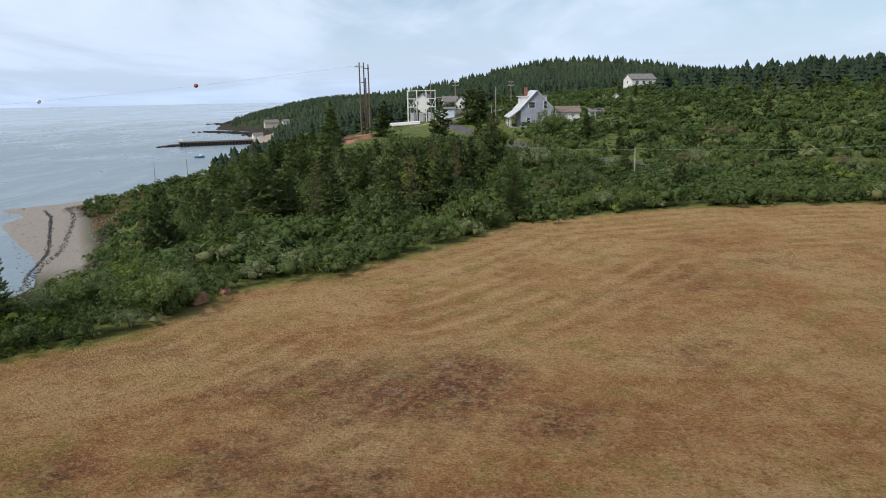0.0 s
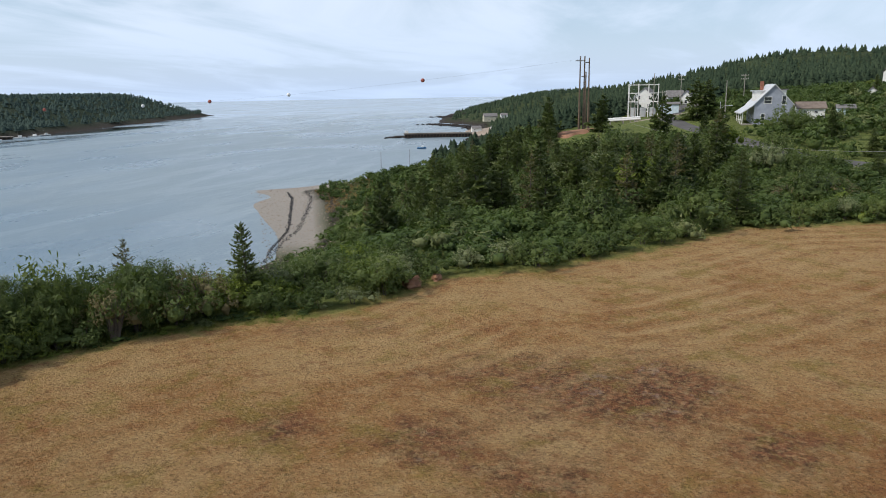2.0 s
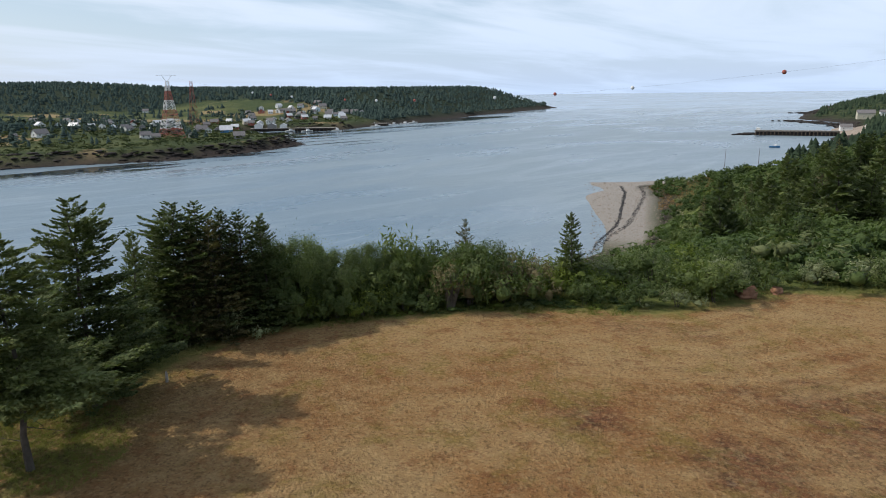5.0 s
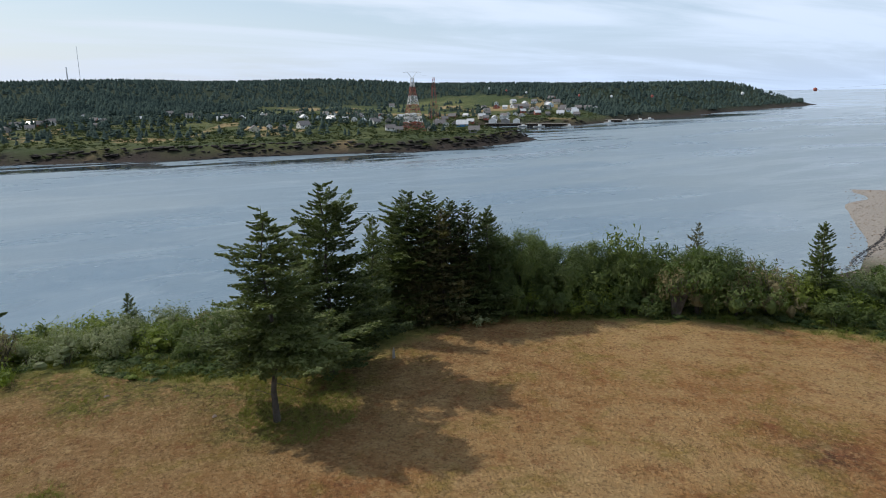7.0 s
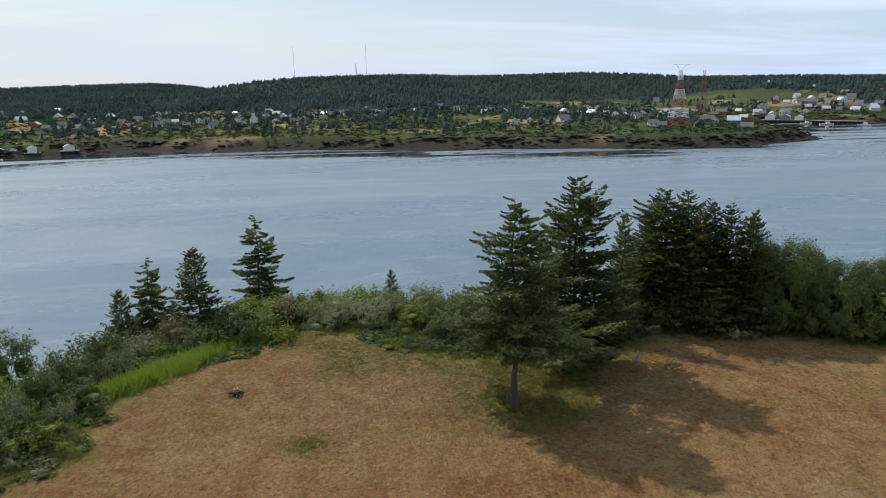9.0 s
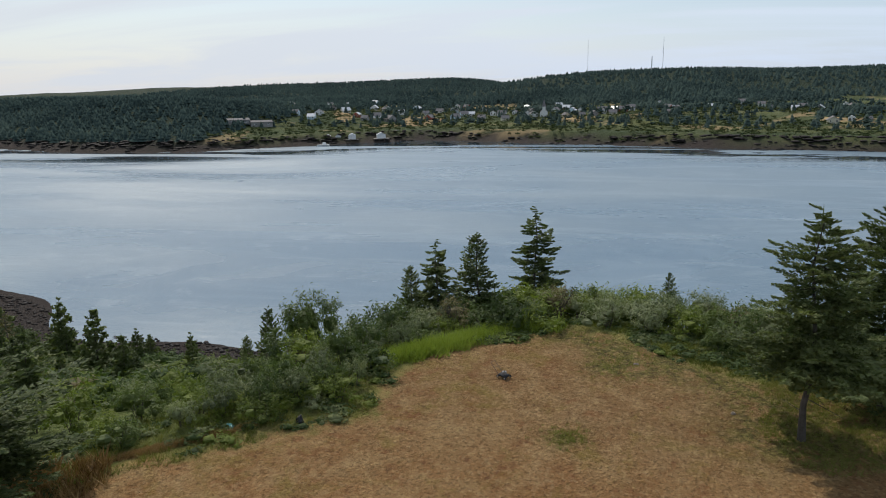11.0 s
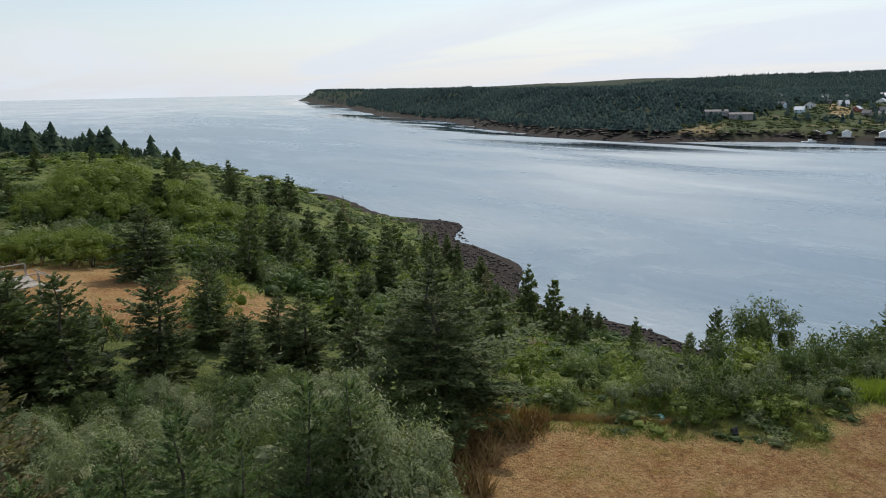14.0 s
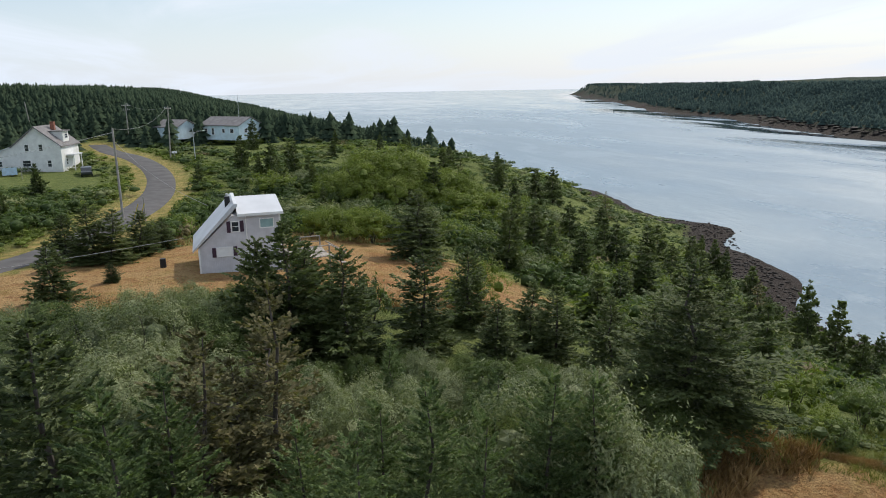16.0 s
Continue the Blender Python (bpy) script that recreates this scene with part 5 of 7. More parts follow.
def pole_thing(x, y, tall, r=0.14, arms=1, label="grey wooden utility pole with a crossarm", mat=None, lean=0.0, turn=0.0, lamp=False, z=None):
    at = thing("utility_pole", label, "pole", "utility poles", at=pose(x, y, height(x, y) if z is None else z, 0, lean, turn))
    part("post", beam(bmesh.new(), (0, 0, -0.5), (0, 0, tall), r, r * 0.7, 9), mat or POLE_GREY, at)
    for i in range(arms):
        zc = tall - 0.5 - i * 1.1
        arm = part("crossarm", boxed(-1.1, -0.06, zc - 0.07, 1.1, 0.06, zc + 0.07, bevel=0.01), mat or POLE_GREY, at)
        for k in (-1.0, -0.5, 0.5, 1.0):
            part("insulator", beam(bmesh.new(), (k, 0, zc + 0.07), (k, 0, zc + 0.25), 0.045, 0.03, 7), PAINT_WHITE, arm, "pale porcelain insulator")
    if lamp:
        bm = bmesh.new()
        beam(bm, (0, 0, tall - 1.6), (0.9, 0, tall - 0.9), 0.035, sides=6)
        beam(bm, (0.9, 0, tall - 0.9), (2.0, 0, tall - 0.85), 0.035, sides=6)
        arm = part("lamp_arm", bm, STEEL, at)
        part("lamp_head", boxed(1.8, -0.13, tall - 0.95, 2.5, 0.13, tall - 0.78, bevel=0.04), STEEL, arm, "grey street lamp head")
    return at


def wire(a, b, sag, r=0.016, label="grey overhead wire hanging between poles"):
    """A hanging wire as one tube."""
    a, b = Vector(a), Vector(b)
    out = (b - a).cross(Vector((0, 0, 1))).normalized()
    v, q, n = [], [], 16
    for i in range(n + 1):
        c = a.lerp(b, i / n) - Vector((0, 0, 4 * sag * (i / n) * (1 - i / n)))
        v += [tuple(c + out * r * dx + Vector((0, 0, r * dz))) for dx, dz in ((1, 0), (0, 1), (-1, 0), (0, -1))]
    for i in range(n):
        q += [(4 * i + k, 4 * i + (k + 1) % 4, 4 * i + 4 + (k + 1) % 4, 4 * i + 4 + k) for k in range(4)]
    return tagged(new("overhead_wire", mesh_np("overhead_wire", np.array(v), np.array(q), [WIRE], smooth=True)), label, "wire", "overhead wires")


def strip(name, label, line, half, mat, lift=0.06, category="road"):
    """A road laid on the ground along a line."""
    pts = []
    for (ax, ay), (bx, by) in zip(line, line[1:]):
        n = max(2, int(math.hypot(bx - ax, by - ay) / 2.5))
        pts += [(ax + (bx - ax) * i / n, ay + (by - ay) * i / n) for i in range(n)]
    pts = np.array(pts + [line[-1]])
    k = np.ones(7) / 7
    pad = np.pad(pts, ((3, 3), (0, 0)), "edge")
    pts = np.stack([np.convolve(pad[:, i], k, "valid") for i in range(2)], -1)
    tan = np.gradient(pts, axis=0)
    tan /= np.linalg.norm(tan, axis=1, keepdims=True)
    nrm = np.stack([-tan[:, 1], tan[:, 0]], -1)
    cols = np.linspace(-1, 1, 7)
    v = np.concatenate([pts + nrm * half * c for c in cols])
    z = land(v[:, 0], v[:, 1]) + lift + 0.06 * (1 - np.repeat(cols, len(pts)) ** 2)
    z[:len(pts)] -= 0.25
    z[-len(pts):] -= 0.25
    n = len(pts)
    q = np.concatenate([np.stack([j * n + np.arange(n - 1), j * n + np.arange(1, n), (j + 1) * n + np.arange(1, n), (j + 1) * n + np.arange(n - 1)], -1) for j in range(6)])
    me = mesh_np(name, np.column_stack([v, z]), q[:, ::-1], [mat], smooth=True)
    return tagged(new(name, me), label, category, kind="structure")


strip("road", "worn grey asphalt lane winding past the houses", ROAD_S, 2.9, ASPHALT)
strip("road", "worn grey asphalt lane climbing to the settlement", ROAD_N, 2.9, ASPHALT)


# the house below the field, with a steep lean-to roof
def saltbox():
    az, r = 180.35, 61.2
    x, y = (float(c) for c in polar(az, r))
    zb = 25.6
    at = thing("saltbox_house", "small grey-lilac house with steep pale roof and plum shutters", "house", at=pose(x, y, zb, 0, 0, az + 2) @ Matrix.Scale(0.87, 4))
    d = 7.0
    L, R = -3.75, 3.75
    bm = prism(bmesh.new(), [(L, -1.2), (R, -1.2), (R, 5.2), (-0.1, 5.2), (-0.6, 5.2), (L, 2.3)], -d / 2, d / 2)
    part("wall", bm, LILAC, at)
    bm = prism(bmesh.new(), [(L - 0.5, 2.02), (L - 0.5, 2.22), (-0.35, 6.3), (-0.05, 6.3), (-0.05, 6.05)], -d / 2 - 0.35, d / 2 + 0.3)
    part("roof", bm, ROOF_METAL, at, "steep pale metal roof")
    bm = bmesh.new()
    f = [bm.verts.new(c) for c in ((-0.12, -d / 2 - 0.4, 5.17), (R + 0.3, -d / 2 - 0.4, 5.17), (R + 0.1, 0.6, 6.2), (-0.12, 0.6, 6.2))]
    g = [bm.verts.new((v.co.x, v.co.y, v.co.z + 0.18)) for v in f]
    bm.faces.new(f[::-1]), bm.faces.new(g)
    for i in range(4):
        bm.faces.new((f[i], f[(i + 1) % 4], g[(i + 1) % 4], g[i]))
    bmesh.ops.recalc_face_normals(bm, faces=bm.faces)
    part("roof", bm, ROOF_METAL, at, "low pale metal dormer roof")
    bm = bmesh.new()
    f = [bm.verts.new(c) for c in ((-0.12, 0.6, 6.2), (R + 0.1, 0.6, 6.2), (R + 0.2, d / 2 + 0.3, 4.6), (-0.12, d / 2 + 0.3, 4.6))]
    g = [bm.verts.new((v.co.x, v.co.y, v.co.z + 0.18)) for v in f]
    bm.faces.new(f[::-1]), bm.faces.new(g)
    for i in range(4):
        bm.faces.new((f[i], f[(i + 1) % 4], g[(i + 1) % 4], g[i]))
    bmesh.ops.recalc_face_normals(bm, faces=bm.faces)
    part("roof", bm, ROOF_METAL, at, "rear pale metal roof")
    bm = bmesh.new()
    f = [bm.verts.new(c) for c in ((R, -d / 2, 5.15), (R, 0.6, 6.15), (R, d / 2, 4.6), (R - 0.15, -d / 2, 5.15), (R - 0.15, 0.6, 6.15), (R - 0.15, d / 2, 4.6))]
    bm.faces.new(f[:3]), bm.faces.new(f[:2:-1])
    for i in range(3):
        bm.faces.new((f[i], f[(i + 1) % 3], f[3 + (i + 1) % 3], f[3 + i]))
    bmesh.ops.recalc_face_normals(bm, faces=bm.faces)
    part("gable_wall", bm, LILAC, at)
    F = -d / 2
    for x0, z0, w, h in ((-0.35, 4.15, 0.75, 1.05), (-1.45, 1.85, 1.45, 0.9)):
        o = window(at, x0, z0, w, h, F, bars=True) if z0 > 3 else window(at, x0, z0, w, h, F, pane=TRIM, bars=True)
        for s in (-1, 1):
            part("shutter", boxed(s * (w / 2 + 0.22) - 0.17, -0.05, -h / 2, s * (w / 2 + 0.22) + 0.17, 0.0, h / 2, bevel=0.01), PURPLE, o, "dark plum shutter")
    window(at, 2.5, 4.3, 1.35, 0.95, F, pane=CURTAIN, bars=False)
    part("downpipe", beam(bmesh.new(), (0.62, F - 0.06, 0.2), (0.62, F - 0.06, 5.1), 0.045, sides=7), TRIM, at, "white downpipe")
    part("corner_board", boxed(L - 0.03, F - 0.03, -0.2, L + 0.12, F, 2.3), TRIM, at)
    part("corner_board", boxed(R - 0.12, F - 0.03, -0.2, R + 0.03, F, 5.15), TRIM, at)
    part("eaves_board", boxed(-0.1, F - 0.43, 5.12, R + 0.3, F - 0.40, 5.36), TRIM, at)
    ch = part("chimney", boxed(-1.05, -0.9, 4.2, -0.55, -0.4, 6.6, bevel=0.02), SOOT, at, "black chimney")
    part("chimney_cap", beam(bmesh.new(), (-0.8, -0.65, 6.6), (-0.8, -0.65, 6.85), 0.13, 0.16, 9), STEEL, ch, "pale metal cap")
    # timber deck beside it
    dk = thing("timber_deck", "weathered grey timber deck with a leaning rail", "deck", at=pose(x - 5.4, y + 0.5, 25.0, 0, 0, az + 4))
    bm = bmesh.new()
    for i in range(14):
        part("plank", boxed(-1.7 + i * 0.25, -2.2, 1.0, -1.47 + i * 0.25, 2.2, 1.05), WOOD, dk)
    for px in (-1.7, 0.0, 1.75):
        for py in (-2.15, 2.15):
            part("post", boxed(px - 0.06, py - 0.06, -0.6, px + 0.06, py + 0.06, 1.95, bevel=0.01), WOOD, dk)
    for py in (-2.15, 2.15):
        part("rail", boxed(-1.75, py - 0.05, 1.93, 1.8, py + 0.05, 2.0), WOOD, dk)
        part("rail", boxed(-1.75, py - 0.03, 1.45, 1.8, py + 0.03, 1.52), WOOD, dk)
    for i in range(6):
        part("stair_tread", boxed(1.85 + i * 0.27, -1.5, 0.85 - i * 0.18, 2.15 + i * 0.27, -0.3, 0.9 - i * 0.18), WOOD, dk)
    for sy in (-1.55, -0.25):
        part("stair_rail", beam(bmesh.new(), (1.8, sy, 1.95), (3.6, sy, 0.8), 0.05, sides=5), WOOD, dk)
    bm.free()


saltbox()

# the white house by the lane, its lean-to, and the parked car
H2 = gable_house("white_house", "white boarded house with dark shingle roof and dormer", 192.9, 152, 8.2, 8.5, 4.6, 7.9, WHITE, ROOF_GREY, -22, True,
                 [(-1.7, 4.3, 0.8, 1.3), (0.7, 4.3, 0.8, 1.3), (-2.0, 1.5, 1.5, 1.2), (1.9, 1.4, 0.8, 1.3)], [(-2, 1.5, 0.8, 1.2)], (1.2, 1.0, 0.8), None, z=25.9)
part("lean_to", prism(bmesh.new(), [(-10.2, -0.8), (-4.15, -0.8), (-4.15, 4.5), (-10.2, 2.3)], -4.1, 3.6), WHITE, H2)
part("lean_to_roof", prism(bmesh.new(), [(-10.6, 2.2), (-4.12, 4.56), (-4.12, 4.74), (-10.6, 2.38)], -4.3, 3.8), ROOF_METAL, H2, "pale lean-to roof")
window(H2, -6.6, 1.5, 0.8, 1.1, -4.1)
DORM = part("dormer", boxed(1.2, -1.5, 5.0, 3.7, 1.2, 7.0), WHITE, H2)
part("dormer_roof", boxed(0.8, -1.8, 7.0, 4.0, 1.5, 7.15), ROOF_GREY, DORM)
window(H2, 0.0, 6.1, 1.4, 0.9, 3.7, "right")
part("porch_roof", boxed(4.15, -2.2, 2.6, 5.6, 1.8, 2.8), ROOF_METAL, H2)
for yy in (-2.0, 1.6):
    part("porch_post", boxed(5.3, yy - 0.08, -0.6, 5.46, yy + 0.08, 2.6), TRIM, H2)


def car(x, y, turn, paint, label):
    at = thing("parked_car", label, "car", at=pose(x, y, height(x, y) + 0.05, 0, 0, turn))
    bm = prism(bmesh.new(), [(-2.1, 0.35), (2.05, 0.35), (2.1, 0.75), (1.1, 0.95), (0.5, 1.45), (-1.5, 1.5), (-2.05, 1.0)], -0.85, 0.85)
    bmesh.ops.bevel(bm, geom=list(bm.edges), offset=0.06, segments=2, affect="EDGES")
    body = part("body", bm, paint, at)
    part("side_window", prism(bmesh.new(), [(-1.6, 1.0), (0.85, 1.0), (0.42, 1.38), (-1.4, 1.42)], -0.87, 0.87), GLASS, body)
    for wx in (-1.35, 1.35):
        for wy in (-0.8, 0.8):
            w = part("wheel", beam(bmesh.new(), (wx, wy - 0.1, 0.32), (wx, wy + 0.1, 0.32), 0.33, sides=14), DARK, at)
            part("rim", beam(bmesh.new(), (wx, wy - 0.12, 0.32), (wx, wy + 0.12, 0.32), 0.19, sides=10), STEEL, w)
    return at


car(25.6, -137, 100, plain("dark car paint", (0.03, 0.035, 0.04), 0.3, 0.6), "dark parked car beside the white house")
gable_house("bungalow", "long pale blue bungalow with a low grey roof", 180.2, 200, 8.6, 14, 3.0, 4.9, PALEBLUE, ROOF_GREY, 44, True,
            [(-1.8, 1.6, 1.1, 1.1), (1.6, 1.6, 0.9, 1.0)], [(-4.5, 1.6, 1.3, 1.1), (-1.5, 1.6, 1.0, 1.1), (2.4, 1.4, 1.0, 1.8), (5.0, 1.6, 1.2, 1.1)], None, None, z=27.7)
gable_house("garage", "low pale blue garage with grey roof", 184.2, 204, 7, 8, 2.4, 4.0, PALEBLUE, ROOF_GREY, 44, True, [], [(0, 1.5, 1.2, 1.0)], None, None, z=28.1)
gable_house("far_house", "small dark house on the wooded shore", 176.6, 640, 9, 9, 3, 6, GREYBOARD, ROOF_GREY, 0, True, [(0, 3.6, 1.2, 1.2)])

# poles, lamps and wires along the southern lane
P1 = pole_thing(13.9, -92.5, 11.0, 0.16, 0, "grey wooden utility pole beside the lane", turn=30)
P2 = pole_thing(13.4, -160, 10.8, 0.15, 1, "leaning utility pole with a crossarm and wires", lean=-4, turn=60)
P3 = pole_thing(8.0, -151, 7.0, 0.1, 0, "slim lamp post with an arched street lamp", mat=STEEL, lean=0, turn=200, lamp=True)
P4 = pole_thing(27, -205, 11, 0.15, 2, "dark utility pole with two crossarms", turn=30)
P5 = pole_thing(52, -215, 11, 0.15, 0, "grey wooden utility pole leaning at the lane", lean=5)
P6 = pole_thing(11.2, -91, 3.0, 0.09, 0, "short grey post at the lane bend")
pole_thing(-1.5, -205, 13, 0.06, 0, "thin tall radio mast beside the bungalow", mat=STEEL)
wire((13.9, -92.5, 35.2), (60, -40, 34), 2.2, 0.022)
wire((13.9, -92.5, 35.6), (13.4, -160, 36.4), 1.4)
wire((13.4, -160, 36.6), (27, -205, 37), 1.2)
wire((13.9, -92.5, 34.2), (2.6, -61, 30.6), 0.8)
wire((60, -42, 31), (4.5, -58, 28.6), 1.6, 0.016)
for dx in (0.0, 0.35):
    s = thing("guy_guard", "yellow plastic guard on a pole stay", "guard", at=pose(11.9 + dx * 2, -90.5, height(12, -90) - 0.1, 0, -20, 0))
    part("tube", beam(bmesh.new(), (0, 0, 0), (0, 0, 2.4), 0.05, sides=7), plain("yellow plastic", (0.55, 0.42, 0.05), 0.5), s)
LN = thing("clothes_line", "washing line hung with pale blue cloth", "laundry", at=pose(36.6, -133, height(36.6, -133), 0, 0, 20))
for xx in (-1.8, 1.8):
    part("post", beam(bmesh.new(), (xx, 0, -0.3), (xx, 0, 2.0), 0.05, sides=6), POLE_GREY, LN)
part("cord", beam(bmesh.new(), (-1.8, 0, 1.95), (1.8, 0, 1.95), 0.015, sides=4), SOOT, LN)
part("sheet", boxed(-1.2, -0.03, 0.7, 1.0, 0.03, 1.95), BLUECLOTH, LN, "pale blue bedsheet")
SG = thing("road_sign", "small white sign on a post at the lane", "sign", at=pose(12.4, -158, height(12.4, -158), 0, 0, 175))
part("post", beam(bmesh.new(), (0, 0, -0.3), (0, 0, 1.5), 0.05, sides=6), POLE_GREY, SG)
part("board", boxed(-0.5, -0.03, 1.2, 0.5, 0.03, 1.65), TRIM, SG)
BK = thing("barrel", "small dark barrel on the lawn", "barrel", at=pose(6.6, -61.5, height(6.6, -61.5)))
part("body", beam(bmesh.new(), (0, 0, 0), (0, 0, 0.75), 0.26, 0.24, 12), SOOT, BK)

# ---- the northern settlement ----
NH = gable_house("gabled_house", "grey-blue gabled house with white trim and veranda", -7.35, 176, 7.6, 10, 4.6, 8.6, GREYBLUE, ROOF_METAL, 10, True,
                 [(-1.2, 5.4, 1.6, 1.5), (2.0, 5.4, 0.9, 1.9), (-2.0, 1.8, 0.9, 1.6), (2.1, 1.6, 1.0, 1.5)], [(-2.5, 1.7, 0.9, 1.4), (1.5, 1.7, 0.9, 1.4)], (-1.4, 2.5, 0.9), None, z=31.6)
part("veranda_roof", prism(bmesh.new(), [(-6.6, 2.5), (-3.75, 4.5), (-3.75, 4.7), (-6.6, 2.7)], -5.3, 4.0), ROOF_METAL, NH, "pale veranda roof")
part("veranda_floor", boxed(-6.2, -4.9, -0.8, -3.8, 3.6, 0.35), WOOD, NH)
for yy in (-4.8, -2.0, 0.8, 3.5):
    part("veranda_post", boxed(-6.2, yy - 0.08, 0.3, -6.04, yy + 0.08, 2.75), TRIM, NH)
part("veranda_rail", boxed(-6.17, -4.8, 1.15, -6.09, 3.5, 1.25), TRIM, NH)
ND = part("dormer", boxed(-3.4, -1.8, 5.2, -0.8, 1.8, 7.3), WHITE, NH)
part("dormer_roof", boxed(-3.8, -2.1, 7.3, -0.5, 2.1, 7.5), ROOF_METAL, ND)
ND = part("dormer", boxed(0.9, 0.5, 5.6, 3.4, 3.5, 7.5), WHITE, NH)
part("dormer_roof", boxed(0.5, 0.2, 7.5, 3.8, 3.9, 7.7), ROOF_GREY, ND)
gable_house("annex", "low white garage with brown roof beside the gabled house", -10.0, 184, 5.6, 5, 2.4, 3.6, WHITE, ROOF_BROWN, 8, False, [(-1.2, 1.5, 0.9, 0.7), (1.0, 1.5, 0.9, 0.7)], z=32.6)
gable_house("shed", "small green-grey shed among the bushes", -12.2, 190, 3.4, 3, 2.2, 2.8, PALEBLUE, ROOF_GREY, 8, False, z=32.6)
gable_house("shed", "small white shed among the bushes", -13.7, 238, 2.6, 3, 2.0, 3.2, WHITE, ROOF_GREY, 0, True, z=36.0)
gable_house("hill_house", "white house on the wooded hill side", -15.4, 330, 11, 9, 3.4, 5.6, WHITE, ROOF_GREY, 24, False, [(-3, 2, 1.4, 1.3), (0, 2, 1.4, 1.3), (3, 2, 1.4, 1.3)], [(0, 2.2, 1.2, 1.2)], z=41.2)
gable_house("cottage", "white cottage behind the lane", -4.9, 300, 6.5, 6, 2.2, 3.6, WHITE, ROOF_GREY, 0, True, [(-1.5, 1.6, 0.9, 1.2), (1.5, 1.6, 1, 1.2)], z=34.3)
gable_house("cottage", "white cottage with dark roof behind the lane", -0.75, 290, 6, 6, 3.2, 5.4, WHITE, ROOF_GREY, 12, False, [(-1.5, 1.8, 1, 1.3), (1.5, 1.8, 1, 1.3)], z=33.4)
gable_house("cottage", "narrow white gabled cottage beside the lane", -1.7, 275, 5, 6, 3.0, 5.6, WHITE, ROOF_GREY, -10, True, [(0, 1.8, 1, 1.3)], z=33.2)
gable_house("workshop", "low blue-grey workshop beside the switchyard", -0.35, 245, 6.5, 5, 2.3, 2.8, PALEBLUE, ROOF_GREY, 0, False, [], z=32.5)
gable_house("white_house", "tall white boarded house behind the switchyard", 1.25, 262, 7.0, 7.5, 4.8, 7.8, WHITE, ROOF_GREY, -14, True, [(-1.7, 4.6, 0.9, 1.3), (1.7, 4.6, 0.9, 1.3), (-1.8, 1.8, 1, 1.4), (1.6, 1.8, 1, 1.4)], [(0, 2, 1, 1.4)], None, None, z=32.2)
gable_house("shed", "dark brown shed by the wooded path", -2.6, 225, 5, 5, 3, 4.4, GREYBOARD, ROOF_BROWN, 0, True, z=33)


def switchyard():
    x, y = (float(c) for c in polar(1.5, 232))
    zb = 31.7
    at = thing("switchyard_frame", "white steel lattice frame of a small substation", "substation", at=pose(x, y, zb, 0, 0, 0))
    for px in (-4.4, -1.5, 1.5, 4.4):
        for py in (-2.5, 2.5):
            part("column", boxed(px - 0.09, py - 0.09, -0.5, px + 0.09, py + 0.09, 9.6), PAINT_WHITE, at)
    for pz in (4.2, 6.8, 9.3):
        for py in (-2.5, 2.5):
            part("girder", boxed(-4.6, py - 0.07, pz - 0.09, 4.6, py + 0.07, pz + 0.09), PAINT_WHITE, at)
        for px in (-4.4, 4.4):
            part("tie", boxed(px - 0.1, -2.5, pz - 0.1, px + 0.1, 2.5, pz + 0.1), PAINT_WHITE, at)
    for px in (-2.9, 0.0, 2.9):
        part("busbar", beam(bmesh.new(), (px, -2.6, 8.0), (px, 2.6, 8.0), 0.07, sides=6), STEEL, at)
        part("transformer", boxed(px - 0.9, -1.0, -0.4, px + 0.9, 1.0, 2.4, bevel=0.08), STEEL, at, "grey transformer tank")
    for i in range(8):
        part("brace", beam(bmesh.new(), (-4.4 + 1.1 * i, -2.5, 4.2 if i % 2 else 6.8), (-3.3 + 1.1 * i, -2.5, 6.8 if i % 2 else 4.2), 0.06, sides=5), PAINT_WHITE, at)
    x, y = (float(c) for c in polar(2.95, 205))
    st = thing("pipe_stack", "stack of long white pipes on timber bearers", "pipes", at=pose(x, y, 31.1, 0, -3, 8))
    for j, n in enumerate((4, 3)):
        for i in range(n):
            part("pipe", beam(bmesh.new(), (-4.6, (i - n / 2) * 0.5, 0.45 + j * 0.43), (4.6, (i - n / 2) * 0.5, 0.45 + j * 0.43), 0.24, sides=10), PAINT_WHITE, st)
    for px in (-3.5, 0, 3.5):
        part("bearer", boxed(px - 0.12, -1.4, -0.6, px + 0.12, 1.2, 0.2), WOOD, st)


switchyard()
# the four tall line poles on bare soil
LINE = []
for az, r, tall in ((6.32, 200, 18.0), (5.98, 201, 18.0), (5.62, 203, 17.6), (5.86, 208, 14.0)):
    x, y = (float(c) for c in polar(az, r))
    at = thing("line_pole", "tall brown wooden power line pole with a short arm", "pole", "tall line poles", at=pose(x, y, 30.7, 0, 0.4 * (az - 5.9), 40))
    part("post", beam(bmesh.new(), (0, 0, -1.5), (0, 0, tall), 0.27, 0.17, 10), POLE, at)
    part("crossarm", boxed(-1.5, -0.08, tall - 1.3, 0.2, 0.08, tall - 1.1), POLE, at)
    part("stub", beam(bmesh.new(), (0.5, 0.2, -1.5), (0.25, 0.1, 6.0), 0.2, 0.16, 8), POLE, at)
    LINE.append((x, y, 30.7 + tall - 0.6))


